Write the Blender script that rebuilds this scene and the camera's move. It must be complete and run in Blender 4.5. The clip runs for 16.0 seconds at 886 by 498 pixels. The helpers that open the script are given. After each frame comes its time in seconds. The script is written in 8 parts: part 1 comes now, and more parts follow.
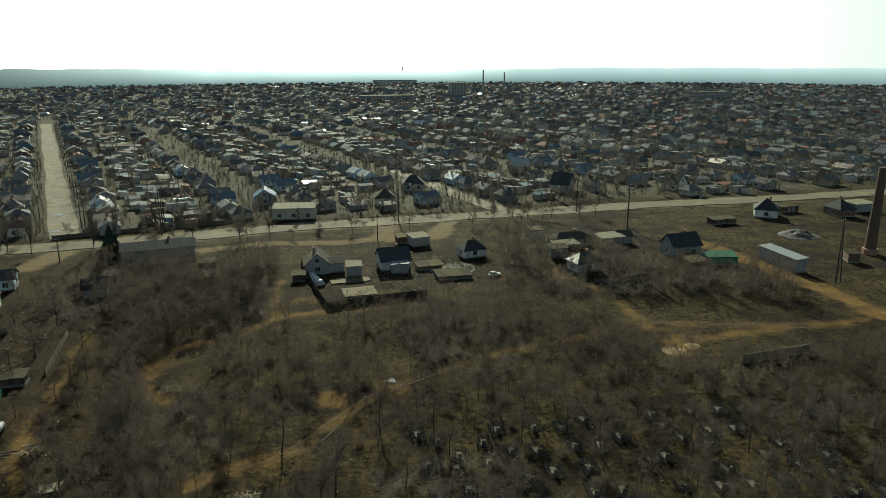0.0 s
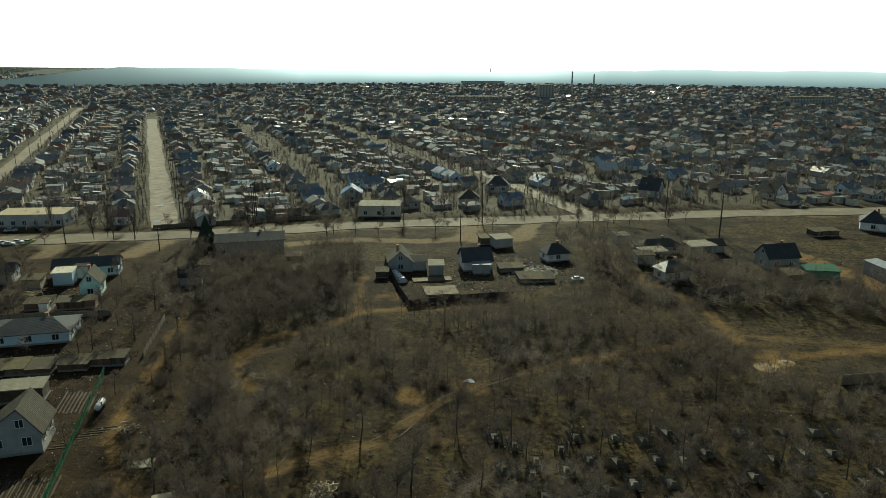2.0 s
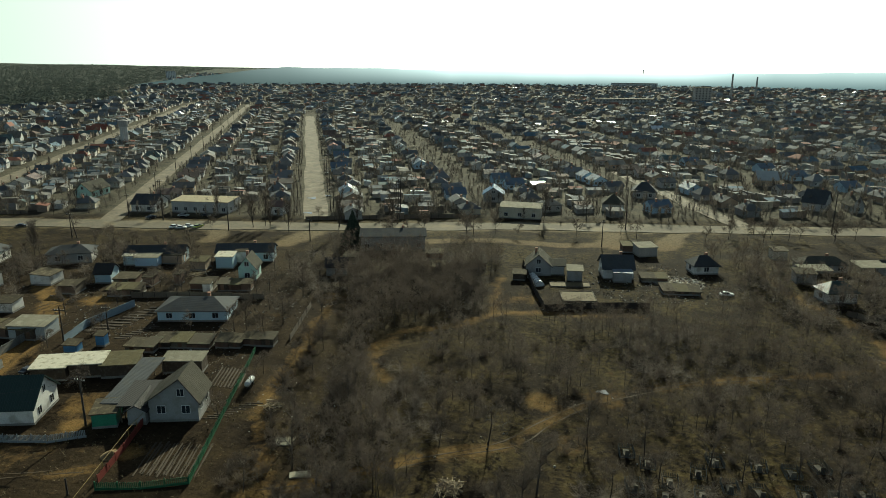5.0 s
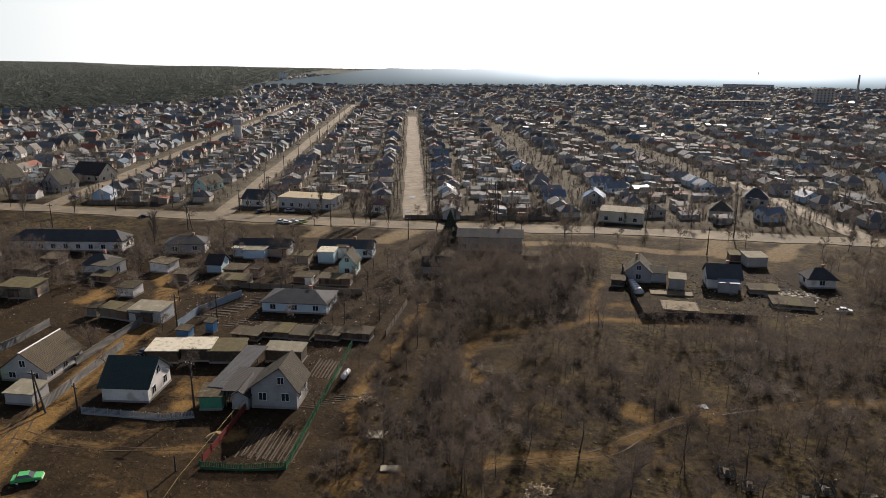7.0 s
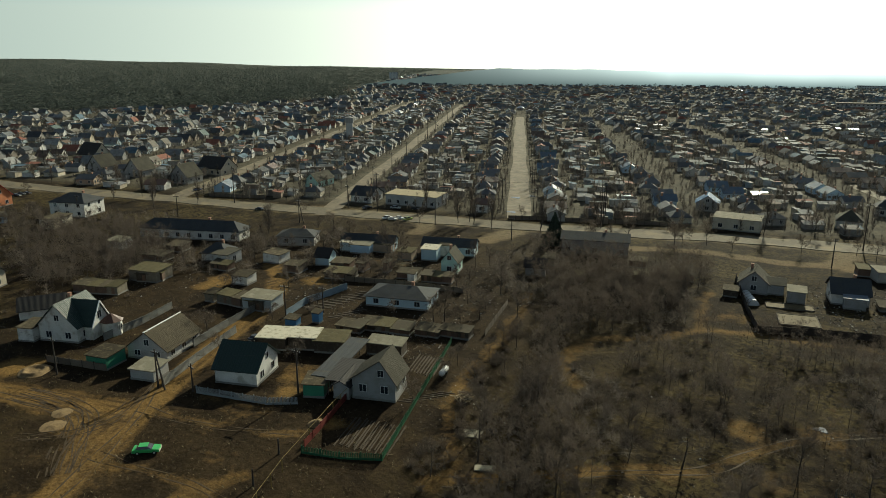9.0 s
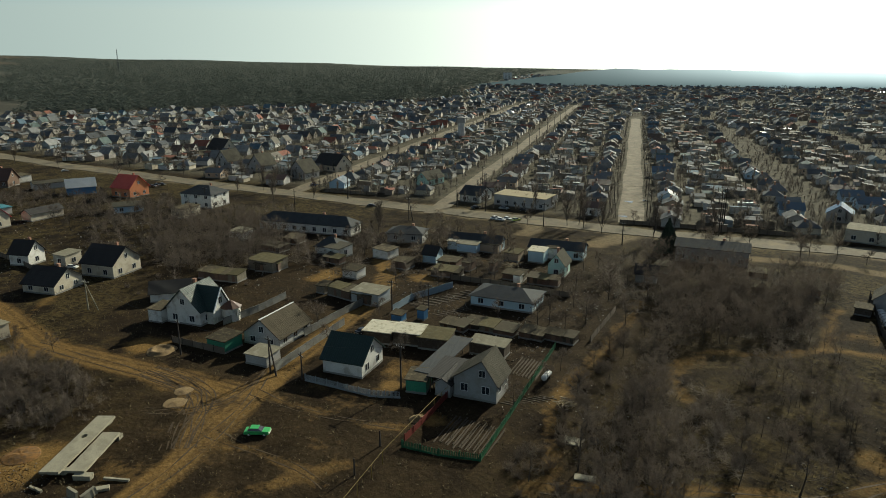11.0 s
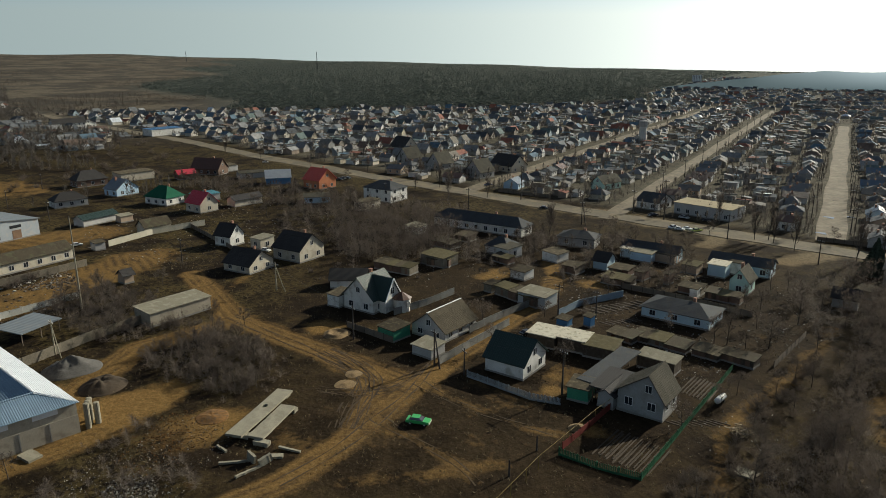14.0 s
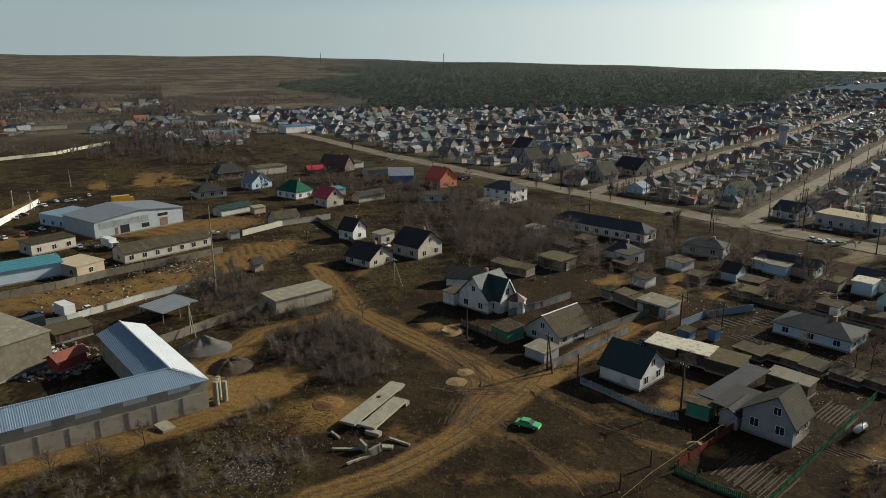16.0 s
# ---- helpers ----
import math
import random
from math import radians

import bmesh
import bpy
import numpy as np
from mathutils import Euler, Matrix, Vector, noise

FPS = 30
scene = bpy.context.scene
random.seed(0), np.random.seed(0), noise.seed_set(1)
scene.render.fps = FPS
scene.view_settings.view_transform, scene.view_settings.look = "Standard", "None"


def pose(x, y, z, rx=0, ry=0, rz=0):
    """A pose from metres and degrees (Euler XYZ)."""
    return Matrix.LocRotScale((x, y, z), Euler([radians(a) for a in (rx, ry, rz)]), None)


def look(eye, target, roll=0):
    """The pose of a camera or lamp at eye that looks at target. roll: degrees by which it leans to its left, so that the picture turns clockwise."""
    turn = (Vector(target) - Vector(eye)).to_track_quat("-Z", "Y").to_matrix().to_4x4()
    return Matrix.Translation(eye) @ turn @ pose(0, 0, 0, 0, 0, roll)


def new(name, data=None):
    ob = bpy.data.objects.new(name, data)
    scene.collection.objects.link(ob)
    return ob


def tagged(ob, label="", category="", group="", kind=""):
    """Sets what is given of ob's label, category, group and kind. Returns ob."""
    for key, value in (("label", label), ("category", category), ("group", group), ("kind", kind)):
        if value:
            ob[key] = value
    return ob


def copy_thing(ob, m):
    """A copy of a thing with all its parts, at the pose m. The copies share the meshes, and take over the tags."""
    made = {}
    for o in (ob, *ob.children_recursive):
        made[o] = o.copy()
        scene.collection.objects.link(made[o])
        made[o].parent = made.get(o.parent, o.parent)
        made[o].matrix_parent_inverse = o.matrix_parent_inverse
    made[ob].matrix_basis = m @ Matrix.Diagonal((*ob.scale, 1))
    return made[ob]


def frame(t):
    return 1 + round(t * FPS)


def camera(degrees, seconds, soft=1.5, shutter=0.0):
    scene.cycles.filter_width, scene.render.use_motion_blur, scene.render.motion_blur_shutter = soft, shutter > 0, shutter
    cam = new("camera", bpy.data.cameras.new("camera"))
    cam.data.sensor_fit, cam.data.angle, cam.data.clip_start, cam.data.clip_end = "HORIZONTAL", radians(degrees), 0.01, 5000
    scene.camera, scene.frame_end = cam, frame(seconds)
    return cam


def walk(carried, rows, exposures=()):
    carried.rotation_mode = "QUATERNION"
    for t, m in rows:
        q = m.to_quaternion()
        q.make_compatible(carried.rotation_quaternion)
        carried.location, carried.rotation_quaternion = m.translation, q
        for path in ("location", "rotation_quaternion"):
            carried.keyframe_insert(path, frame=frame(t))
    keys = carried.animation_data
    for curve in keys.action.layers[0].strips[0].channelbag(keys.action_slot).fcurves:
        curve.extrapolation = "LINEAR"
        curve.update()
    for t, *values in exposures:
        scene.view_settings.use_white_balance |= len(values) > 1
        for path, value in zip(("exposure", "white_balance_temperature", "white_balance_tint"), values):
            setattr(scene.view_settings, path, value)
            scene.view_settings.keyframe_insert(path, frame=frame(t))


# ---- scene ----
cam = camera(64.44, 16.0, soft=0.65)
PATH = [
    (0.0, -0.00, -0.00, 53.00, 74.69, 0.17, 0.00),
    (0.5, -0.12, 0.08, 52.98, 74.73, -0.02, 1.75),
    (1.0, -0.21, 0.14, 52.94, 74.76, -0.05, 3.48),
    (1.5, -0.29, 0.19, 52.90, 74.79, -0.09, 5.16),
    (2.0, -0.37, 0.23, 52.86, 74.78, -0.15, 6.94),
    (2.5, -0.42, 0.28, 52.84, 74.79, -0.17, 8.75),
    (3.0, -0.44, 0.34, 52.86, 74.82, -0.21, 10.64),
    (3.5, -0.44, 0.43, 52.89, 74.82, -0.16, 12.63),
    (4.0, -0.43, 0.51, 52.93, 74.82, -0.20, 14.63),
    (6.5, -0.44, 0.65, 52.95, 74.84, -0.16, 24.70),
    (7.0, -0.48, 0.70, 52.95, 74.86, -0.09, 26.73),
    (7.5, -0.51, 0.78, 52.92, 74.85, -0.07, 28.79),
    (8.0, -0.54, 0.85, 52.90, 74.86, -0.05, 30.94),
    (8.5, -0.57, 0.91, 52.85, 74.86, -0.06, 33.16),
    (9.0, -0.59, 0.97, 52.79, 74.87, 0.01, 35.36),
    (11.5, -0.92, 1.36, 52.73, 74.93, 0.07, 46.62),
    (12.0, -0.99, 1.44, 52.72, 74.97, 0.05, 48.92),
    (12.5, -1.05, 1.51, 52.70, 74.99, 0.08, 51.25),
    (13.0, -1.11, 1.59, 52.65, 75.01, 0.10, 53.63),
    (13.5, -1.18, 1.66, 52.59, 75.04, 0.11, 56.06),
    (14.0, -1.26, 1.73, 52.52, 75.06, 0.11, 58.60),
    (14.5, -1.37, 1.79, 52.45, 75.09, 0.17, 61.14),
    (15.0, -1.49, 1.86, 52.39, 75.10, 0.23, 63.69),
    (15.5, -1.58, 1.96, 52.32, 75.15, 0.23, 66.26),
    (16.0, -1.65, 2.08, 52.24, 75.15, 0.17, 68.49),
]
EXPOSURES = [(0.0, 0.53, 5900, -14), (4.2, 0.53, 5900, -14), (6.3, 0.57, 6000, -2), (6.9, 0.77, 6080, 17), (7.8, 0.74, 6080, 17), (8.4, 0.49, 6130, -1), (9.2, 0.38, 6130, -7), (11.3, 0.38, 5950, -4), (16.0, 0.36, 5850, 5)]
walk(cam, [(t, pose(*p)) for t, *p in PATH], EXPOSURES)

# ---- light ----
SUN_AZ, SUN_EL = 8.0, 25.0   # degrees left of +y, and above the horizon
world = bpy.data.worlds.new("sky")
scene.world = world
world.use_nodes = True
wn = world.node_tree
sky = wn.nodes.new("ShaderNodeTexSky")
sky.sky_type, sky.sun_disc = "NISHITA", False
sky.sun_elevation, sky.sun_rotation = radians(SUN_EL), radians(-SUN_AZ)
sky.altitude, sky.air_density, sky.dust_density, sky.ozone_density = 100, 1.0, 1.6, 2.0
# the land falls away below eye level, so the sky goes on a little under the level line
wc, ws, wm_, wj = (wn.nodes.new("ShaderNode" + k) for k in ("TexCoord", "SeparateXYZ", "Math", "CombineXYZ"))
wm_.operation = "MAXIMUM"
wm_.inputs[1].default_value = 0.06
wn.links.new(wc.outputs["Generated"], ws.inputs[0])
wn.links.new(ws.outputs["Z"], wm_.inputs[0])
for a_ in "XY":
    wn.links.new(ws.outputs[a_], wj.inputs[a_])
wn.links.new(wm_.outputs[0], wj.inputs["Z"])
wn.links.new(wj.outputs[0], sky.inputs["Vector"])
soft = wn.nodes.new("ShaderNodeHueSaturation")      # thin high cloud greys the sky
soft.inputs["Saturation"].default_value = 0.62
wn.links.new(sky.outputs[0], soft.inputs["Color"])
wn.links.new(soft.outputs[0], wn.nodes["Background"].inputs[0])
# haze brightens the sky evenly all round towards the horizon
wh = [wn.nodes.new("ShaderNodeMath") for _ in range(4)]
for k_, (op, v_) in zip(wh, (("MULTIPLY", -9.0), ("EXPONENT", 0), ("MULTIPLY", 0.065), ("ADD", 0.05))):
    k_.operation = op
    k_.inputs[1].default_value = v_
wn.links.new(wm_.outputs[0], wh[0].inputs[0])
for a_, b_ in zip(wh[:-1], wh[1:]):
    wn.links.new(a_.outputs[0], b_.inputs[0])
wn.links.new(wh[3].outputs[0], wn.nodes["Background"].inputs[1])
sun = new("sun", bpy.data.lights.new("sun", "SUN"))
sun.data.energy, sun.data.angle, sun.data.color = 5.0, radians(0.5), (1.0, 0.86, 0.66)
sun_dir = Vector((-math.sin(radians(SUN_AZ)) * math.cos(radians(SUN_EL)), math.cos(radians(SUN_AZ)) * math.cos(radians(SUN_EL)), math.sin(radians(SUN_EL))))
sun.matrix_world = look(sun_dir * 100, (0, 0, 0))

# ---- materials ----


def mat(name, a, b, rough=0.9, scale=0.4, fine=6.0, metal=0.0, bump=0.15, spec=0.3, ribs=0.0, rib_axis="X", vary=0.0, island=0.0, stain=None):
    """Two colours mixed by coarse and fine noise, with bump; ribs: the pitch of corrugations in metres; vary, island: random brightness per object or piece."""
    m = bpy.data.materials.new(name)
    m.use_nodes = True
    n, l = m.node_tree.nodes, m.node_tree.links
    p = n["Principled BSDF"]
    p.inputs["Roughness"].default_value, p.inputs["Metallic"].default_value = rough, metal
    p.inputs["Specular IOR Level"].default_value = spec
    co = n.new("ShaderNodeTexCoord")
    n1, n2 = n.new("ShaderNodeTexNoise"), n.new("ShaderNodeTexNoise")
    n1.inputs["Scale"].default_value, n1.inputs["Detail"].default_value = scale, 5
    n2.inputs["Scale"].default_value, n2.inputs["Detail"].default_value = fine, 4
    for k in (n1, n2):
        l.new(co.outputs["Object"], k.inputs["Vector"])
    add = n.new("ShaderNodeMath")
    add.operation = "ADD"
    l.new(n1.outputs["Fac"], add.inputs[0])
    l.new(n2.outputs["Fac"], add.inputs[1])
    ramp = n.new("ShaderNodeMapRange")
    ramp.inputs["From Min"].default_value, ramp.inputs["From Max"].default_value = 0.7, 1.3
    l.new(add.outputs[0], ramp.inputs["Value"])
    mix = n.new("ShaderNodeMix")
    mix.data_type = "RGBA"
    mix.inputs["A"].default_value, mix.inputs["B"].default_value = (*a, 1), (*b, 1)
    l.new(ramp.outputs[0], mix.inputs["Factor"])
    colour = mix.outputs["Result"]
    if stain:
        n3 = n.new("ShaderNodeTexNoise")
        n3.inputs["Scale"].default_value, n3.inputs["Detail"].default_value = scale * 1.7, 6
        l.new(co.outputs["Object"], n3.inputs["Vector"])
        r3 = n.new("ShaderNodeMapRange")
        r3.inputs["From Min"].default_value, r3.inputs["From Max"].default_value, r3.inputs["To Max"].default_value = 0.52, 0.68, 0.8
        l.new(n3.outputs["Fac"], r3.inputs["Value"])
        mx = n.new("ShaderNodeMix")
        mx.data_type = "RGBA"
        mx.inputs["B"].default_value = (*stain, 1)
        l.new(r3.outputs[0], mx.inputs["Factor"])
        l.new(colour, mx.inputs["A"])
        colour = mx.outputs["Result"]
    if vary or island:
        src = n.new("ShaderNodeObjectInfo").outputs["Random"] if vary else n.new("ShaderNodeNewGeometry").outputs["Random Per Island"]
        amount = vary or island
        rr = n.new("ShaderNodeMapRange")
        rr.inputs["To Min"].default_value, rr.inputs["To Max"].default_value = 1 - amount, 1 + amount
        l.new(src, rr.inputs["Value"])
        hs = n.new("ShaderNodeHueSaturation")
        l.new(rr.outputs[0], hs.inputs["Value"])
        l.new(colour, hs.inputs["Color"])
        colour = hs.outputs["Color"]
    l.new(colour, p.inputs["Base Color"])
    if bump or ribs:
        bp = n.new("ShaderNodeBump")
        bp.inputs["Strength"].default_value, bp.inputs["Distance"].default_value = (0.6 if ribs else bump), 0.05
        height = n2.outputs["Fac"]
        if ribs:
            wv = n.new("ShaderNodeTexWave")
            wv.bands_direction, wv.wave_profile = rib_axis, "SIN"
            wv.inputs["Scale"].default_value = 0.314 / ribs
            l.new(co.outputs["Object"], wv.inputs["Vector"])
            height = wv.outputs["Fac"]
        l.new(height, bp.inputs["Height"])
        l.new(bp.outputs[0], p.inputs["Normal"])
    return m


def let_through(m, share=0.45):
    """Thin twigs and needles pass part of the light to their far side."""
    n, l = m.node_tree.nodes, m.node_tree.links
    p, tr, mx = n["Principled BSDF"], n.new("ShaderNodeBsdfTranslucent"), n.new("ShaderNodeMixShader")
    l.new(p.inputs["Base Color"].links[0].from_socket, tr.inputs["Color"])
    mx.inputs[0].default_value = share
    l.new(p.outputs[0], mx.inputs[1])
    l.new(tr.outputs[0], mx.inputs[2])
    l.new(mx.outputs[0], n["Material Output"].inputs["Surface"])


def ramp_mat(name, colours, rough=0.8, spec=0.4, metal=0.0, dirt=0.25):
    """A colour from the list for each separate piece of a joined mesh."""
    m = bpy.data.materials.new(name)
    m.use_nodes = True
    n, l = m.node_tree.nodes, m.node_tree.links
    p = n["Principled BSDF"]
    p.inputs["Roughness"].default_value, p.inputs["Specular IOR Level"].default_value, p.inputs["Metallic"].default_value = rough, spec, metal
    cr = n.new("ShaderNodeValToRGB")
    cr.color_ramp.interpolation = "CONSTANT"
    while len(cr.color_ramp.elements) < len(colours):
        cr.color_ramp.elements.new(0.5)
    for i, c in enumerate(colours):
        cr.color_ramp.elements[i].position = i / len(colours)
        cr.color_ramp.elements[i].color = (*c, 1)
    l.new(n.new("ShaderNodeNewGeometry").outputs["Random Per Island"], cr.inputs[0])
    co, nz = n.new("ShaderNodeTexCoord"), n.new("ShaderNodeTexNoise")
    nz.inputs["Scale"].default_value, nz.inputs["Detail"].default_value = 0.6, 5
    l.new(co.outputs["Object"], nz.inputs["Vector"])
    r = n.new("ShaderNodeMapRange")
    r.inputs["From Min"].default_value, r.inputs["From Max"].default_value = 0.3, 0.7
    r.inputs["To Min"].default_value, r.inputs["To Max"].default_value = 1 - dirt, 1 + dirt
    l.new(nz.outputs["Fac"], r.inputs["Value"])
    hs = n.new("ShaderNodeHueSaturation")
    l.new(r.outputs[0], hs.inputs["Value"])
    l.new(cr.outputs[0], hs.inputs["Color"])
    l.new(hs.outputs[0], p.inputs["Base Color"])
    return m


WALLS = {
    "white": mat("white_plaster", (0.66, 0.645, 0.61), (0.5, 0.485, 0.45), vary=0.08, stain=(0.34, 0.31, 0.26)),
    "pale": mat("pale_grey_plaster", (0.31, 0.305, 0.3), (0.23, 0.225, 0.22), vary=0.05, stain=(0.22, 0.21, 0.19)),
    "cream": mat("cream_plaster", (0.54, 0.49, 0.39), (0.42, 0.37, 0.29), vary=0.08, stain=(0.36, 0.31, 0.24)),
    "grey": mat("grey_block", (0.36, 0.35, 0.33), (0.26, 0.25, 0.24), vary=0.1),
    "whitegrey": mat("whitewashed_brick", (0.44, 0.43, 0.41), (0.32, 0.31, 0.3), vary=0.1),
    "bluewall": mat("pale_blue_paint", (0.42, 0.55, 0.66), (0.34, 0.45, 0.56), vary=0.08),
    "bluewhite": mat("whitewash_with_blue", (0.45, 0.55, 0.6), (0.36, 0.47, 0.53), vary=0.08),
    "mint": mat("mint_paint", (0.45, 0.62, 0.55), (0.38, 0.52, 0.46)),
    # very dark brown boards, also standing for shade in shed fronts
    "dusky": mat("dusky_boards", (0.085, 0.065, 0.046), (0.05, 0.038, 0.028), scale=0.9, vary=0.3, stain=(0.12, 0.1, 0.075)),
    "brown": mat("brown_boards", (0.17, 0.11, 0.08), (0.11, 0.07, 0.05), vary=0.15),
    "blue": mat("blue_sheet", (0.10, 0.24, 0.42), (0.07, 0.17, 0.32), rough=0.5),
    "orange": mat("orange_brick", (0.55, 0.22, 0.10), (0.42, 0.15, 0.07)),
    "brick": mat("silicate_brick", (0.42, 0.33, 0.24), (0.32, 0.24, 0.17), vary=0.1),
    "block": mat("cinder_block", (0.19, 0.165, 0.125), (0.11, 0.095, 0.07), scale=0.8, vary=0.15, stain=(0.2, 0.17, 0.13)),
    "concrete": mat("cast_concrete", (0.36, 0.32, 0.25), (0.26, 0.23, 0.18), stain=(0.2, 0.17, 0.13)),
    "metalwall": mat("pale_sheet_wall", (0.36, 0.39, 0.42), (0.28, 0.31, 0.34), rough=0.5, ribs=0.5, stain=(0.4, 0.38, 0.36)),
    "whiteblue": mat("white_blue_doors", (0.52, 0.60, 0.66), (0.42, 0.50, 0.58), rough=0.5),
    "redwall": mat("red_paint", (0.34, 0.07, 0.05), (0.22, 0.05, 0.04)),
    "greenwall": mat("green_sheet", (0.06, 0.24, 0.14), (0.04, 0.16, 0.10), rough=0.5),
    "fencegrey": mat("grey_sheet", (0.40, 0.42, 0.42), (0.30, 0.32, 0.32), rough=0.5, ribs=0.3),
}
ROOFS = {
    "slate": mat("grey_asbestos_sheet", (0.095, 0.087, 0.068), (0.055, 0.051, 0.042), rough=0.9, spec=0.06, ribs=0.2, vary=0.12, stain=(0.085, 0.08, 0.055)),
    "slate_brown": mat("mossy_asbestos_sheet", (0.085, 0.07, 0.046), (0.055, 0.046, 0.032), rough=0.9, spec=0.12, ribs=0.2, vary=0.1, stain=(0.10, 0.10, 0.06)),
    "slate_dark": mat("dark_asbestos_sheet", (0.06, 0.064, 0.068), (0.038, 0.04, 0.044), rough=0.8, spec=0.12, ribs=0.2, vary=0.15, stain=(0.06, 0.06, 0.055)),
    "dark": mat("dark_roof_sheet", (0.034, 0.031, 0.03), (0.024, 0.022, 0.021), rough=0.85, ribs=0.22, vary=0.15),
    "darkgreen": mat("dark_green_metal_roof", (0.022, 0.042, 0.036), (0.016, 0.03, 0.027), rough=0.5, ribs=0.22),
    "red": mat("red_metal_roof", (0.42, 0.03, 0.05), (0.32, 0.02, 0.04), rough=0.5, ribs=0.22),
    "redorange": mat("orange_red_metal_roof", (0.55, 0.09, 0.06), (0.44, 0.065, 0.045), rough=0.5, ribs=0.22),
    "redrust": mat("rusty_red_roof", (0.22, 0.07, 0.045), (0.14, 0.045, 0.03), rough=0.7),
    "green": mat("green_metal_roof", (0.018, 0.1, 0.055), (0.013, 0.07, 0.04), spec=0.1, rough=0.8, ribs=0.22),
    "teal": mat("teal_metal_roof", (0.07, 0.22, 0.26), (0.05, 0.16, 0.2), rough=0.5, ribs=0.22),
    "blue": mat("bright_blue_metal_roof", (0.05, 0.13, 0.26), (0.035, 0.1, 0.2), rough=0.5, ribs=0.22),
    "town_grey": mat("town_slate", (0.17, 0.172, 0.172), (0.12, 0.122, 0.124), rough=0.85, spec=0.12, ribs=0.2, vary=0.25),
    "town_dark": mat("town_dark_slate", (0.115, 0.118, 0.122), (0.08, 0.083, 0.087), rough=0.85, spec=0.12, ribs=0.2, vary=0.25),
    # zinc made extra pale, part of a sunlit slope's brightness is in this colour
    "zinc": mat("sunlit_zinc_sheet", (0.62, 0.65, 0.68), (0.52, 0.55, 0.58), rough=0.5, ribs=0.3),
    "slate_blue": mat("faded_blue_sheet", (0.1, 0.14, 0.19), (0.08, 0.11, 0.15), rough=0.6, ribs=0.2, stain=(0.12, 0.13, 0.14)),
    "brown": mat("brown_metal_roof", (0.10, 0.05, 0.035), (0.07, 0.036, 0.026), rough=0.5, ribs=0.22),
    "metal": mat("zinc_sheet_roof", (0.42, 0.44, 0.46), (0.32, 0.34, 0.36), rough=0.42, metal=0.5, ribs=0.25),
    "metal_grey": mat("weathered_zinc_roof", (0.17, 0.19, 0.21), (0.13, 0.15, 0.165), rough=0.6, metal=0.0, ribs=0.6, stain=(0.19, 0.19, 0.185)),
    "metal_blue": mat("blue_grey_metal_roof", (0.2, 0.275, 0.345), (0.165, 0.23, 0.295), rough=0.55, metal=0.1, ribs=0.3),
    "metal_white": mat("white_metal_roof", (0.42, 0.42, 0.40), (0.32, 0.32, 0.31), rough=0.6),
    "felt": mat("roofing_felt", (0.085, 0.071, 0.048), (0.05, 0.042, 0.03), spec=0.05, scale=0.7, vary=0.35, stain=(0.14, 0.12, 0.075)),
    "felt_moss": mat("mossy_felt", (0.12, 0.102, 0.055), (0.07, 0.061, 0.036), spec=0.05, scale=0.7, vary=0.25, stain=(0.12, 0.11, 0.07)),
    "felt_cream": mat("cream_felt", (0.42, 0.36, 0.24), (0.33, 0.28, 0.19), spec=0.05, scale=0.7),
    "felt_pale": mat("pale_felt", (0.25, 0.23, 0.17), (0.17, 0.155, 0.115), spec=0.05, scale=0.5, stain=(0.3, 0.28, 0.22)),
    "felt_white": mat("pale_painted_sheet", (0.62, 0.58, 0.46), (0.5, 0.46, 0.36), spec=0.05, scale=0.7, stain=(0.3, 0.27, 0.19)),
}
FRAME = mat("white_window_frame", (0.62, 0.62, 0.61), (0.5, 0.5, 0.49), rough=0.5)
GLASS = mat("window_glass", (0.02, 0.024, 0.03), (0.03, 0.034, 0.04), rough=0.08, spec=0.6, bump=0)
DOOR = mat("door_paint", (0.16, 0.10, 0.06), (0.10, 0.06, 0.04), rough=0.6, vary=0.4)
BRICK = mat("chimney_brick", (0.36, 0.2, 0.13), (0.25, 0.14, 0.1))
PLINTH = mat("plinth_concrete", (0.25, 0.24, 0.22), (0.17, 0.16, 0.15))
CAP = mat("white_ridge_cap", (0.8, 0.8, 0.79), (0.66, 0.66, 0.66), rough=0.4)
BARK = mat("grey_brown_bark", (0.075, 0.062, 0.051), (0.045, 0.037, 0.031), scale=1.5, vary=0.2)
TWIG = mat("bare_twigs", (0.145, 0.117, 0.095), (0.082, 0.066, 0.053), scale=0.8, bump=0, vary=0.25)
let_through(TWIG, 0.3)
NEEDLE = mat("spruce_needles", (0.05, 0.065, 0.04), (0.03, 0.042, 0.028), scale=1.2, bump=0, island=0.35)
WOOD = mat("weathered_wood", (0.16, 0.13, 0.1), (0.1, 0.08, 0.06), vary=0.2)
POLE = mat("tarred_pole", (0.06, 0.05, 0.042), (0.035, 0.03, 0.026))
CONCRETE = mat("weathered_concrete", (0.3, 0.275, 0.205), (0.2, 0.183, 0.137), scale=0.7, vary=0.12, stain=(0.2, 0.18, 0.13))
WIRE = mat("wire", (0.03, 0.03, 0.03), (0.02, 0.02, 0.02), rough=0.5, bump=0)

# ---- mesh helpers ----


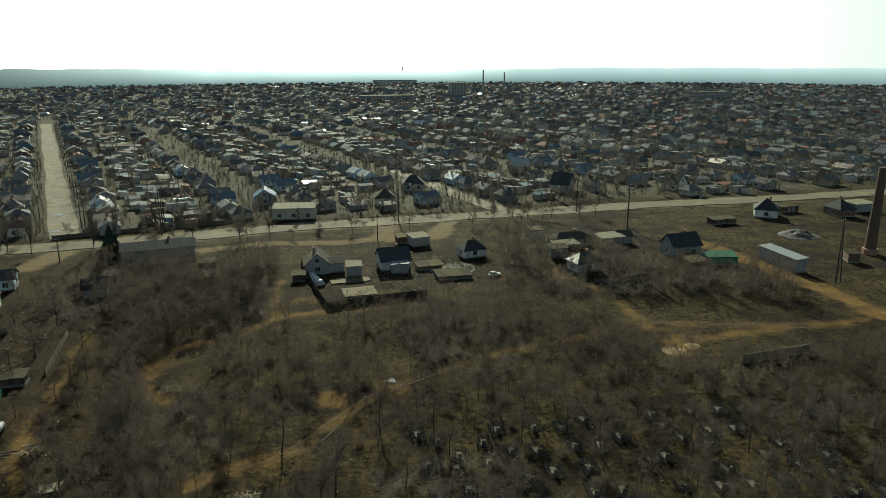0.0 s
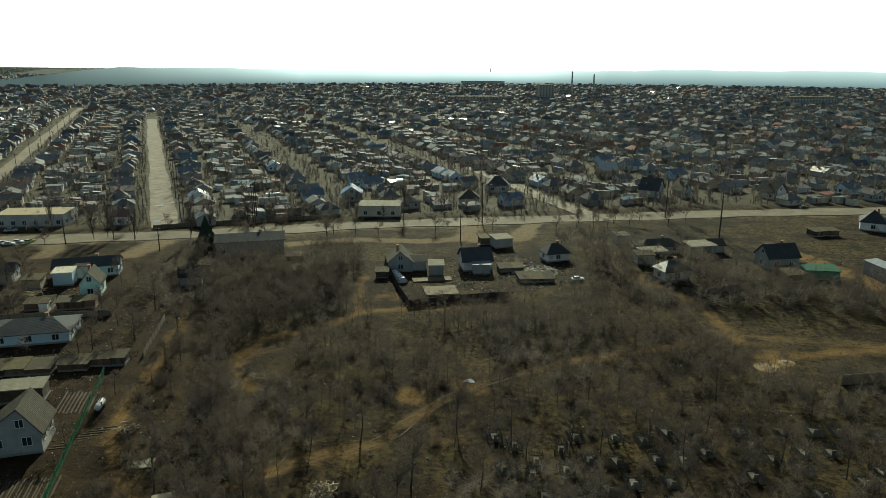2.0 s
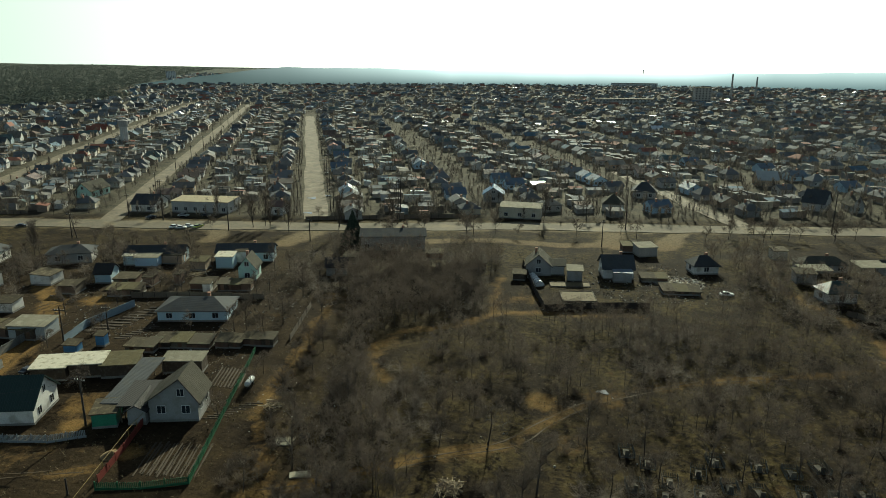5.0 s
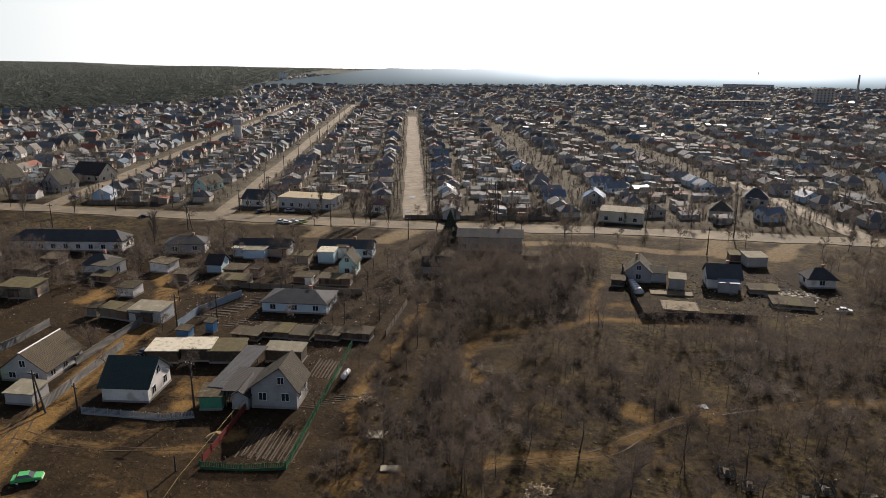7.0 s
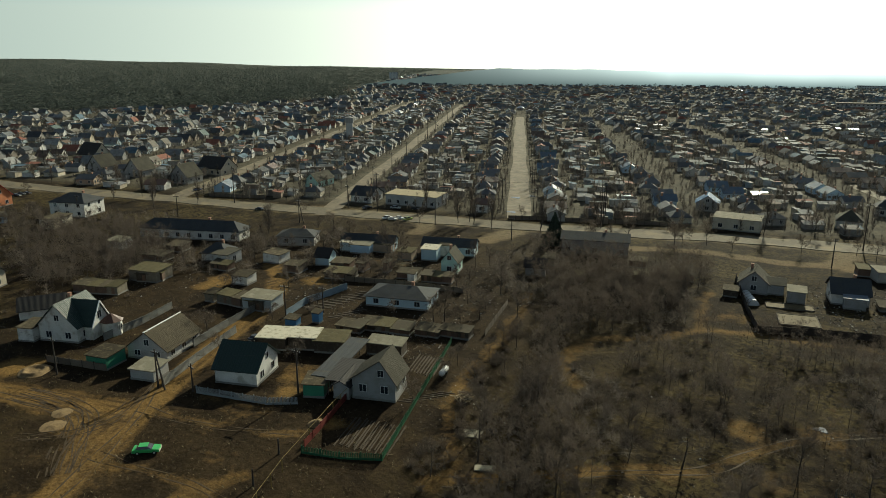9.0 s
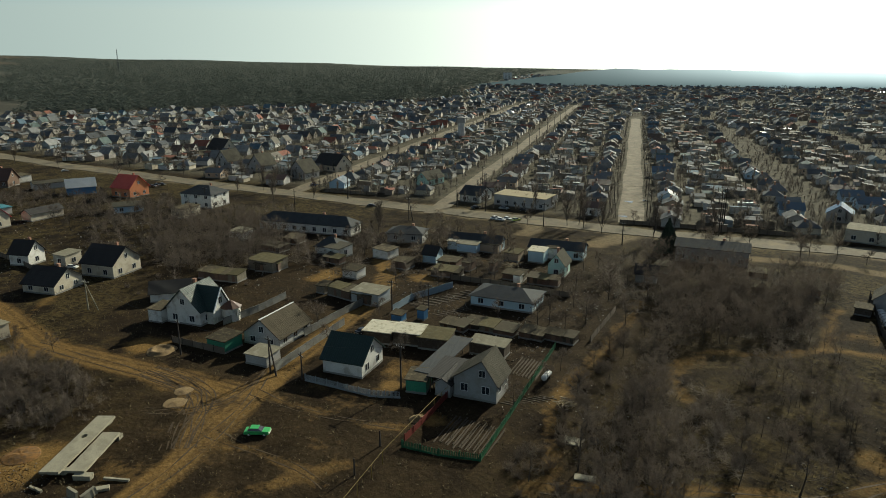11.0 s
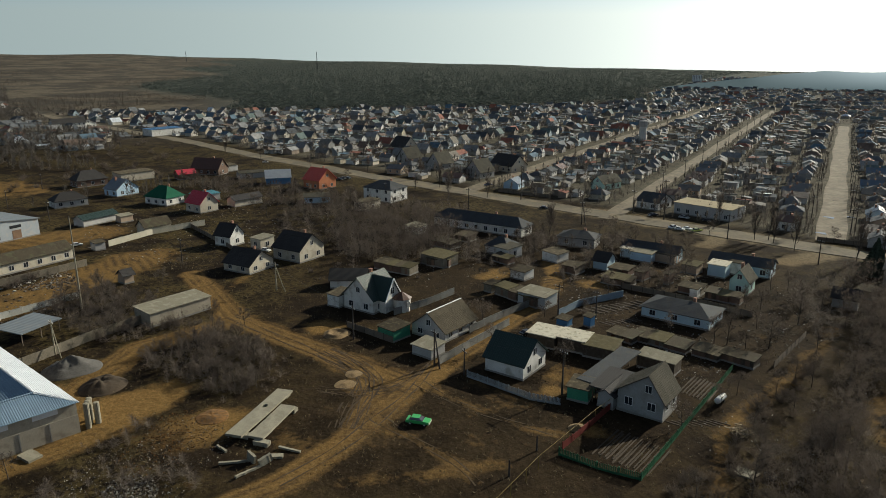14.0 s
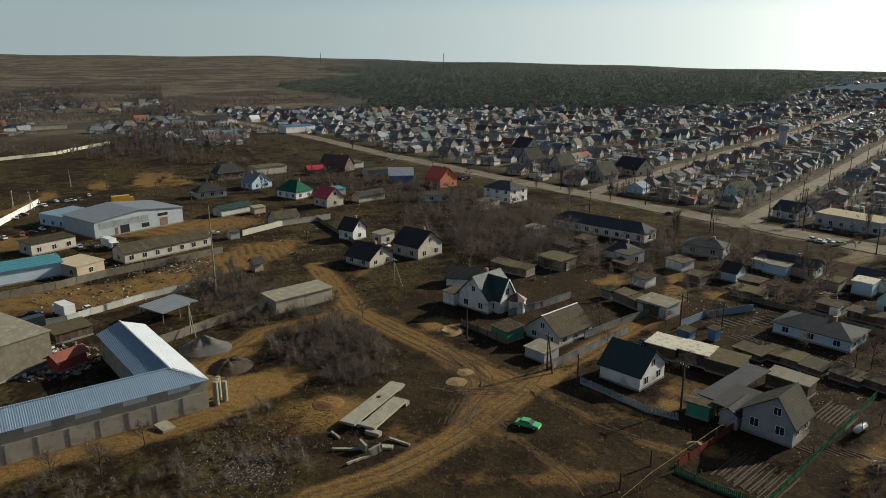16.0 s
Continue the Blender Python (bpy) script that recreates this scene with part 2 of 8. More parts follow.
class Shape:
    """Collects points and faces of one mesh, with a material index for each face."""

    def __init__(self):
        self.v, self.f, self.i = [], [], []

    def face(self, pts, i=0):
        k = len(self.v)
        self.v += [tuple(p) for p in pts]
        self.f.append(tuple(range(k, k + len(pts))))
        self.i.append(i)

    def solid(self, ring, top, i=0):
        """A closed solid between two rings of as many points; ring runs anticlockwise seen from top."""
        k, n = len(self.v), len(ring)
        self.v += [tuple(p) for p in ring] + [tuple(p) for p in top]
        self.f += [tuple(range(k + n - 1, k - 1, -1)), tuple(range(k + n, k + 2 * n))]
        self.f += [(k + a, k + (a + 1) % n, k + n + (a + 1) % n, k + n + a) for a in range(n)]
        self.i += [i] * (n + 2)

    def box(self, x0, y0, z0, x1, y1, z1, i=0):
        r = [(x0, y0), (x1, y0), (x1, y1), (x0, y1)]
        self.solid([(*p, z0) for p in r], [(*p, z1) for p in r], i)

    def tube(self, a, b, ra, rb, n=5, i=0):
        a, b = Vector(a), Vector(b)
        d = (b - a).normalized()
        s = d.orthogonal().normalized()
        t = d.cross(s)
        ring = lambda c, r: [tuple(c + (s * math.cos(6.2832 * k / n) + t * math.sin(6.2832 * k / n)) * r) for k in range(n)]
        self.solid(ring(a, ra), ring(b, rb), i)

    def limb(self, a, b, ra, rb, n=3):
        """An open tapered tube."""
        d = (b - a).normalized()
        s = d.orthogonal().normalized()
        t = d.cross(s)
        k = len(self.v)
        for c, r in ((a, ra), (b, rb)):
            self.v += [tuple(c + (s * math.cos(6.2832 * j / n) + t * math.sin(6.2832 * j / n)) * r) for j in range(n)]
        self.f += [(k + j, k + (j + 1) % n, k + n + (j + 1) % n, k + n + j) for j in range(n)]
        self.i += [0] * n

    def sliver(self, a, b, side):
        k = len(self.v)
        self.v += [tuple(a - side), tuple(a + side), tuple(b)]
        self.f.append((k, k + 1, k + 2))
        self.i.append(0)

    def add(self, other, m):
        k = len(self.v)
        self.v += [tuple(m @ Vector(p)) for p in other.v]
        self.f += [tuple(j + k for j in f) for f in other.f]
        self.i += other.i

    def mesh(self, name, *mats):
        me = bpy.data.meshes.new(name)
        me.from_pydata(self.v, [], self.f)
        for m in mats:
            me.materials.append(m)
        if len(mats) > 1:
            me.polygons.foreach_set("material_index", self.i)
        me.update()
        return me


def part(name, shape, material, parent, label=""):
    ob = new(name, shape.mesh(name, material) if isinstance(shape, Shape) else shape)
    ob.parent = parent
    return tagged(ob, label) if label else ob


def thing(name, m, label, category, group="", kind=""):
    ob = new(name)
    ob.empty_display_size = 0.5
    ob.matrix_basis = m
    return tagged(ob, label, category, group, kind)


rnd = random.Random(7)

# ---- ground ----
ROAD = [(-900, 20), (-700, 60), (-508, 104), (-400, 122), (-300, 145), (-215, 167), (-150, 186), (-104, 199), (-50, 220), (23, 240), (66, 252), (137, 268), (300, 310), (900, 470)]
S1_AT, S1_DIR, S1_N = np.array((-114.5, 206.0)), np.array((-0.489, 0.872)), np.array((0.872, 0.489))
SKY_AZ = [-60, -31, -10, 0, 8, 20, 35, 51, 68, 82, 99, 130]
SKY_EL = [-0.95, -0.95, -0.95, -1.15, -1.15, -0.95, -0.75, -0.40, 0.1, 0.48, 0.65, 0.65]
WOODLINE = [(-900, -200), (-870, 60), (-838, 132), (-745, 358), (-690, 520), (-690, 775), (-820, 870), (-1260, 1540), (-2300, 3200)]


def road_y(x):
    return np.interp(x, [p[0] for p in ROAD], [p[1] for p in ROAD])


def woods_x(y):
    return np.interp(y, [p[1] for p in WOODLINE], [p[0] for p in WOODLINE])


def far_z(x, y):
    """The lie of the distant land: falling to the river plain, rising to the wooded hills."""
    r, az = np.hypot(x, y), np.degrees(np.arctan2(-x, y))
    top = 53 + 4800 * np.tan(np.radians(np.interp(az, SKY_AZ, SKY_EL)))
    start = np.where(top > 0, 1000.0, 2300.0)
    k = np.clip((r - start) / (4800 - start), 0, 1)
    hills = 6 * np.sin(az * 0.45 + r * 0.0011) * np.sin(az * 0.19 + 1.3) * np.clip((r - 1500) / 2500, 0, 1)
    return top * np.where(top > 0, k ** 1.15, k * k * (3 - 2 * k)) + hills * (top > 0)


def line_dist(px, py, pts):
    """Distance of many points from a broken line."""
    best = np.full(px.shape, 1e9)
    for (ax, ay), (bx, by) in zip(pts[:-1], pts[1:]):
        dx, dy = bx - ax, by - ay
        k = np.clip(((px - ax) * dx + (py - ay) * dy) / (dx * dx + dy * dy), 0, 1)
        best = np.minimum(best, np.hypot(px - ax - k * dx, py - ay - k * dy))
    return best


xs = np.concatenate([-np.geomspace(4900, 322, 45), np.arange(-320, -150, 2.0), np.arange(-150, -60, 0.5), np.arange(-60, 136, 1.5), np.geomspace(136, 4900, 45)])
ys = np.concatenate([-np.geomspace(4900, 62, 45), np.arange(-60, 0, 2.0), np.arange(0, 108, 0.5), np.arange(108, 262, 1.75), np.geomspace(262, 4900, 55)])
GX, GY = np.meshgrid(xs, ys)
gr = np.hypot(GX, GY)
shrink = np.minimum(1, 4850 / np.maximum(gr, 1))
GX, GY = GX * shrink, GY * shrink
bare = np.zeros(GX.shape)
near = (GX > -420) & (GX < 150) & (GY > -90) & (GY < 262)
nx_, ny_ = GX[near], GY[near]
wob = 0.9 * np.sin(nx_ * 0.31 + ny_ * 0.17) + 0.7 * np.sin(nx_ * 0.13 - ny_ * 0.37 + 2)
acc, ruts = np.zeros(nx_.shape), np.zeros(nx_.shape)


def track(width, strength, pts):
    """A worn earth track along a line."""
    global acc, ruts
    d = line_dist(nx_, ny_, pts)
    acc = np.maximum(acc, strength * np.clip(1.6 - 1.1 * (d + 0.25 * wob) / (width * 0.5 + 0.3), 0, 1))
    ruts = np.where(d < width * 0.5 + 1.2, np.maximum(ruts, strength * (0.5 + 0.5 * np.cos(4.2 * d + 1.4 * np.sin(nx_ * 0.09 + ny_ * 0.07) + 0.5))), ruts)


def patch(x, y, r, strength=1.0):
    """A bare, trodden or dug patch."""
    global acc
    d = np.hypot(nx_ - x, ny_ - y) + wob * r * 0.3
    acc = np.maximum(acc, strength * np.clip(1.1 - 0.9 * d / r, 0, 0.85))


track(4.4, 1.0, [(-78.6, 15.3), (-80.6, 26.3), (-85.4, 36.3), (-91.6, 46.5), (-96.4, 56.1), (-102.6, 66.5), (-108.2, 77.5), (-118.7, 100.6), (-131.6, 115.0), (-142.0, 121.0)])
track(5.4, 1.0, [(-95.6, 53.6), (-106.8, 49.4), (-119.0, 45.4), (-130.9, 41.2), (-145.7, 36.7), (-163.2, 36.9), (-181.9, 36.6)])
track(4.0, 0.7, [(-107.2, 48.5), (-98.3, 46.6), (-92.9, 44.2), (-85.1, 36.2)])
track(6.0, 0.9, [(-141.3, 33.1), (-137.3, 17.2), (-124.1, 6.5), (-114.3, 1.4)])
track(5.0, 0.8, [(-105.6, 5.2), (-102.5, -5.2), (-101.1, -15.9), (-99.3, -22.3)])
track(2.2, 0.42, [(-87.3, 41.6), (-81.5, 45.2), (-73.1, 46.7), (-66.3, 46.7)])
track(2.2, 0.4, [(-94.9, 55.3), (-85.4, 58.0), (-75.2, 60.9), (-70.7, 64.1)])
track(2.5, 0.4, [(-76.0, 32.5), (-72.5, 41.3), (-68.9, 51.8)])
track(2.6, 0.5, [(-73.8, 139.6), (-69.1, 124.7), (-64.6, 109.1), (-62.1, 95.4), (-58.2, 83.0), (-47.6, 69.3), (-47.8, 64.4)])
track(2.8, 0.5, [(-40.5, 163.2), (-34.9, 139.0), (-41.7, 128.7), (-49.8, 123.0), (-51.9, 114.7), (-49.5, 107.3), (-44.9, 102.2)])
track(2.6, 0.48, [(-34.9, 139.0), (-26.2, 143.3), (-14.3, 144.7), (-3.5, 147.4)])
track(2.4, 0.46, [(-29.8, 80.2), (-25.5, 83.4), (-19.6, 88.4), (-16.0, 96.4), (-9.9, 105.8), (-2.5, 112.2), (8.8, 119.3), (22.3, 125.8), (34.8, 133.0)])
track(2.2, 0.6, [(-47.3, 66.3), (-40.4, 71.9), (-30.1, 80.8), (-25.4, 85.0)])
track(2.6, 0.48, [(20.0, 200.3), (24.8, 179.7), (30.3, 167.1), (38.5, 154.1), (40.4, 141.1), (42.0, 130.0), (47.7, 127.0), (70.2, 132.8), (80.1, 134.2), (93.1, 139.0)])
track(5.0, 1.0, [(72.2, 210.0), (80.1, 186.3), (87.0, 168.0), (90.1, 152.8), (92.7, 138.3)])
track(2.6, 0.42, [(36.0, 137.8), (53.6, 134.4), (76.6, 134.3)])
track(5.0, 0.8, [(-71.7, 192.5), (-49.3, 200.6), (-32.0, 200.5), (-20.7, 204.5), (-16.5, 214.9)])
track(6.0, 0.9, [(-15.6, 204.3), (-18.1, 222.2), (-14.2, 231.4)])
track(6.0, 0.9, [(-2.5, 207.4), (0.6, 222.7), (4.2, 235.8)])
track(6.0, 0.8, [(-131.4, 171.8), (-140.1, 192.8)])
track(8.0, 0.9, [(-109.1, 176.3), (-106.4, 196.1)])
track(2.0, 0.5, [(-158.3, 31.7), (-160.5, 37.7), (-171.7, 47.8)])
track(17.0, 1.0, [(-178.6, -29.3), (-173.9, -12.5), (-184.1, 3.9), (-204.6, 28.0)])
track(20.0, 0.9, [(-241.1, -44.0), (-249.8, -26.4), (-240.9, 6.0), (-244.7, 18.7)])
track(6.0, 0.9, [(-290.0, -55.5), (-326.6, -41.6), (-361.3, -9.9), (-376.6, 24.5), (-379.2, 44.5)])
patch(-109.8, 9.8, 9.0)
patch(-99.8, 19.7, 6.0)
patch(-112.1, -13.3, 4.0)
patch(-128.1, 52.5, 5.0)
patch(-101.0, 45.7, 4.0)
patch(-102.0, 16.6, 6.0)
patch(-112.1, 12.8, 8.0)
patch(43.6, 121.1, 5.0)
patch(-33.9, 148.0, 5.0, 0.6)
patch(-16.8, 101.4, 4.0, 0.5)
patch(-8.0, 105.8, 5.0, 0.5)
patch(-11.2, 91.4, 3.0, 0.5)
patch(-101.0, 20.2, 6.0)
patch(-69.9, 68.5, 2.5)
patch(-338.8, 2.3, 16.0)
patch(-120.8, 116.8, 5.0)
patch(-140.1, 104.3, 6.0)
patch(-105.3, 88.5, 3.0)
patch(-85.0, 59.0, 8.0, 0.3)
patch(-77.0, 65.0, 5.0, 0.3)
patch(-90.0, 30.0, 6.0, 0.4)
patch(-85.5, 77.0, 4.5, 0.6)
patch(-82.5, 72.5, 3.0, 0.7)
patch(-115.2, 10.7, 6.0, 1.25)
patch(-109.7, 7.4, 7.0, 1.25)
patch(-111.9, 14.6, 6.0, 1.25)
patch(-121.3, 4.8, 6.0, 1.0)
shoulder = line_dist(nx_, ny_, ROAD)
acc = np.maximum(acc, 0.85 * np.clip(1.5 - (shoulder + wob) / 6.0, 0, 1))
bare[near] = acc
streaks = np.zeros(GX.shape)
streaks[near] = ruts
relief = np.zeros(GX.shape)
relief[near] = 0.05 * np.sin(nx_ * 0.7 + 1.1) * np.sin(ny_ * 0.63) * np.clip(1 - 2.5 * acc, 0, 1)
GZ = far_z(GX, GY) + relief
ny, nx = GX.shape
verts = np.stack([GX.ravel(), GY.ravel(), GZ.ravel()], 1)
idx = np.arange(nx * ny).reshape(ny, nx)
quads = np.stack([idx[:-1, :-1], idx[:-1, 1:], idx[1:, 1:], idx[1:, :-1]], -1).reshape(-1, 4)
quads = quads[(gr.ravel()[quads] < 4850).any(1)]
me = bpy.data.meshes.new("ground")
me.from_pydata(verts.tolist(), [], quads.tolist())
me.polygons.foreach_set("use_smooth", [True] * len(me.polygons))
at = me.attributes.new("bare", "FLOAT", "POINT")
at.data.foreach_set("value", bare.ravel())
at = me.attributes.new("streaks", "FLOAT", "POINT")
at.data.foreach_set("value", streaks.ravel())
# far land: 1 under the pine wood and its hills, 0 in the town
def open_land(x, y):
    """Above 0.5 where the far slopes are brush and fields instead of pines."""
    return 0.4 * np.sin(x * 0.006 + 1) + 0.4 * np.sin(y * 0.008 + x * 0.003) + 0.11 * (np.degrees(np.arctan2(-x, y)) - 71)


wooded = np.clip((woods_x(GY) - GX) / 60, 0, 1) * (GY > -150) * (gr > 500) * np.clip((0.7 - open_land(GX, GY)) * 3, 0, 1)
wooded = np.maximum(wooded, np.clip((gr - 1350) / 250, 0, 1) * (np.degrees(np.arctan2(-GX, GY)) < 62) * (GY > 0))
fields = np.clip((gr - 480) / 200, 0, 1) * (GX < -300) * (GY < 400)
fields = np.maximum(fields, np.clip((woods_x(GY) - GX) / 60, 0, 1) * (gr > 600))
at = me.attributes.new("fields", "FLOAT", "POINT")
at.data.foreach_set("value", fields.ravel())
at = me.attributes.new("sandy", "FLOAT", "POINT")
at.data.foreach_set("value", np.clip(1 - (road_y(GX) - GY - 12) / 40, 0, 1).ravel())
trodden = np.clip(1.6 - np.hypot((GX + 84) / 36, (GY - 56) / 32), 0, 1)
trodden = np.maximum(trodden, np.clip(1.8 - np.hypot((GX + 112) / 52, (GY - 112) / 48), 0, 1)) * 0.9
at = me.attributes.new("trodden", "FLOAT", "POINT")
at.data.foreach_set("value", trodden.ravel())
yards = np.clip((GY - road_y(GX) - 10) / 12, 0, 1) * np.clip((GX - woods_x(GY)) / 40, 0, 1) * (gr < 1600) * 0.85
at = me.attributes.new("yards", "FLOAT", "POINT")
at.data.foreach_set("value", yards.ravel())
at = me.attributes.new("wooded", "FLOAT", "POINT")
at.data.foreach_set("value", wooded.ravel())


def ground_material():
    m = bpy.data.materials.new("dry_ground")
    m.use_nodes = True
    n, l = m.node_tree.nodes, m.node_tree.links
    p = n["Principled BSDF"]
    p.inputs["Roughness"].default_value, p.inputs["Specular IOR Level"].default_value = 0.95, 0.04
    co = n.new("ShaderNodeTexCoord")

    def noise_tex(scale, detail=6, rough=0.6):
        k = n.new("ShaderNodeTexNoise")
        k.inputs["Scale"].default_value, k.inputs["Detail"].default_value, k.inputs["Roughness"].default_value = scale, detail, rough
        l.new(co.outputs["Object"], k.inputs["Vector"])
        return k.outputs["Fac"]

    def span(v, a, b):
        k = n.new("ShaderNodeMapRange")
        k.inputs["From Min"].default_value, k.inputs["From Max"].default_value = a, b
        l.new(v, k.inputs["Value"])
        return k.outputs[0]

    def blend(f, a, b):
        k = n.new("ShaderNodeMix")
        k.data_type = "RGBA"
        l.new(f, k.inputs["Factor"])
        for s, v in (("A", a), ("B", b)):
            if isinstance(v, tuple):
                k.inputs[s].default_value = (*v, 1)
            else:
                l.new(v, k.inputs[s])
        return k.outputs["Result"]

    def attr(name):
        k = n.new("ShaderNodeAttribute")
        k.attribute_name = name
        return k.outputs["Fac"]

    def math_(op, a, b):
        k = n.new("ShaderNodeMath")
        k.operation = op
        for s, v in enumerate((a, b)):
            if isinstance(v, float):
                k.inputs[s].default_value = v
            else:
                l.new(v, k.inputs[s])
        return k.outputs[0]

    big, mid, small, tiny = noise_tex(0.03), noise_tex(0.16), noise_tex(0.9), noise_tex(5.0)
    fleck = noise_tex(2.0, 8, 0.75)
    soil = blend(span(mid, 0.35, 0.65), (0.016, 0.0113, 0.007), (0.034, 0.0236, 0.0134))
    grass = blend(span(small, 0.35, 0.65), (0.088, 0.066, 0.026), (0.023, 0.0172, 0.0088))
    base = blend(span(math_("ADD", big, mid), 0.9, 1.12), soil, grass)
    base = blend(span(small, 0.5, 0.62), base, (0.015, 0.0112, 0.0078))
    base = blend(math_("MULTIPLY", attr("trodden"), span(big, 0.25, 0.42)), base, blend(span(math_("ADD", small, mid), 0.85, 1.2), (0.02, 0.0137, 0.0078), (0.046, 0.031, 0.0168)))
    earth = blend(span(small, 0.3, 0.7), (0.21, 0.132, 0.047), (0.135, 0.08, 0.027))
    earth = blend(math_("MULTIPLY", attr("streaks"), span(mid, 0.35, 0.6)), earth, (0.06, 0.04, 0.021))
    earth = blend(attr("sandy"), earth, blend(span(small, 0.3, 0.7), (0.2, 0.158, 0.096), (0.115, 0.088, 0.053)))
    f = span(math_("ADD", attr("bare"), math_("MULTIPLY", math_("SUBTRACT", math_("ADD", math_("MULTIPLY", small, 0.7), math_("MULTIPLY", mid, 1.3)), 1.0), 1.2)), 0.22, 0.7)
    base = blend(f, base, earth)
    slope = blend(span(noise_tex(0.011, 8, 0.7), 0.47, 0.56), (0.06, 0.053, 0.043), (0.14, 0.117, 0.083))
    base = blend(attr("fields"), base, blend(span(mid, 0.45, 0.7), slope, (0.07, 0.06, 0.047)))
    base = blend(attr("wooded"), base, blend(span(mid, 0.4, 0.6), (0.07, 0.078, 0.066), (0.085, 0.09, 0.075)))
    base = blend(attr("yards"), base, blend(span(math_("ADD", mid, small), 0.8, 1.2), (0.06, 0.056, 0.043), (0.14, 0.124, 0.09)))
    hs = n.new("ShaderNodeHueSaturation")
    l.new(math_("MULTIPLY", math_("ADD", math_("MULTIPLY", span(tiny, 0.36, 0.64), 0.45), 0.75), math_("ADD", math_("MULTIPLY", span(fleck, 0.38, 0.62), 0.5), 0.7)), hs.inputs["Value"])
    l.new(base, hs.inputs["Color"])
    l.new(hs.outputs[0], p.inputs["Base Color"])
    bp = n.new("ShaderNodeBump")
    bp.inputs["Strength"].default_value, bp.inputs["Distance"].default_value = 0.5, 0.35
    l.new(math_("ADD", math_("ADD", small, mid), math_("MULTIPLY", tiny, 0.2)), bp.inputs["Height"])
    l.new(bp.outputs[0], p.inputs["Normal"])
    return m


me.materials.append(ground_material())
tagged(new("ground", me), "dry brown earth with yellowed grass and worn ochre tracks", "ground", kind="structure")


def strip(name, pts, width, material, z, label, step=6.0):
    """A road laid as a thin band over the ground along a line."""
    ps = []
    for (ax, ay), (bx, by) in zip(pts[:-1], pts[1:]):
        k = max(1, int(math.hypot(bx - ax, by - ay) / step))
        ps += [(ax + (bx - ax) * j / k, ay + (by - ay) * j / k) for j in range(k)]
    ps.append(pts[-1])
    s = Shape()
    k = len(ps)
    rows = []
    for j, (px, py) in enumerate(ps):
        a, b = ps[max(0, j - 1)], ps[min(k - 1, j + 1)]
        d = Vector((b[0] - a[0], b[1] - a[1])).normalized()
        w = width * (0.5 + 0.05 * math.sin(j * 1.7) + 0.04 * math.sin(j * 0.61))
        rows.append([(px - d.y * w * e, py + d.x * w * e) for e in (1, -1)])
    for a, b in zip(rows[:-1], rows[1:]):
        zz = [z + float(far_z(np.array(q[0]), np.array(q[1]))) for q in (a[0], b[0], b[1], a[1])]
        top = [(*q, h) for q, h in zip((a[1], b[1], b[0], a[0]), (zz[3], zz[2], zz[1], zz[0]))]
        s.solid([(p_[0], p_[1], p_[2] - 0.3) for p_ in top], top)
    return tagged(new(name, s.mesh(name, material)), label, "road", kind="structure")


ASPHALT = mat("dusty_asphalt", (0.18, 0.155, 0.112), (0.115, 0.1, 0.075), scale=0.09, fine=1.1, spec=0.08, stain=(0.23, 0.185, 0.115))
DIRT_ROAD = mat("dirt_street", (0.17, 0.136, 0.086), (0.085, 0.068, 0.044), scale=0.14, fine=0.8, stain=(0.2, 0.165, 0.11))
strip("road", ROAD, 10.5, ASPHALT, 0.16, "dusty worn asphalt road with sandy shoulders")


def street(k, length, width, start=8.0):
    o = S1_AT + S1_N * k
    a, b = o + S1_DIR * start, o + S1_DIR * length
    return strip("street", [tuple(a), tuple((a * 2 + b) / 3), tuple((a + 2 * b) / 3), tuple(b)], width, DIRT_ROAD, 0.15, "unpaved sandy street between rows of houses", 20)


street(0, 440, 8, 2)
street(-68, 620, 6.4, 0)
street(-135, 660, 7, 20)
strip("street", [(22, 244), (14, 258), (3, 280), (-8, 306), (-30, 350)], 7, DIRT_ROAD, 0.15, "unpaved sandy street between rows of houses")
strip("street", [(-330, 640), (-290, 560), (-262, 520), (-228, 440)], 6, DIRT_ROAD, 0.15, "unpaved sandy street between rows of houses")


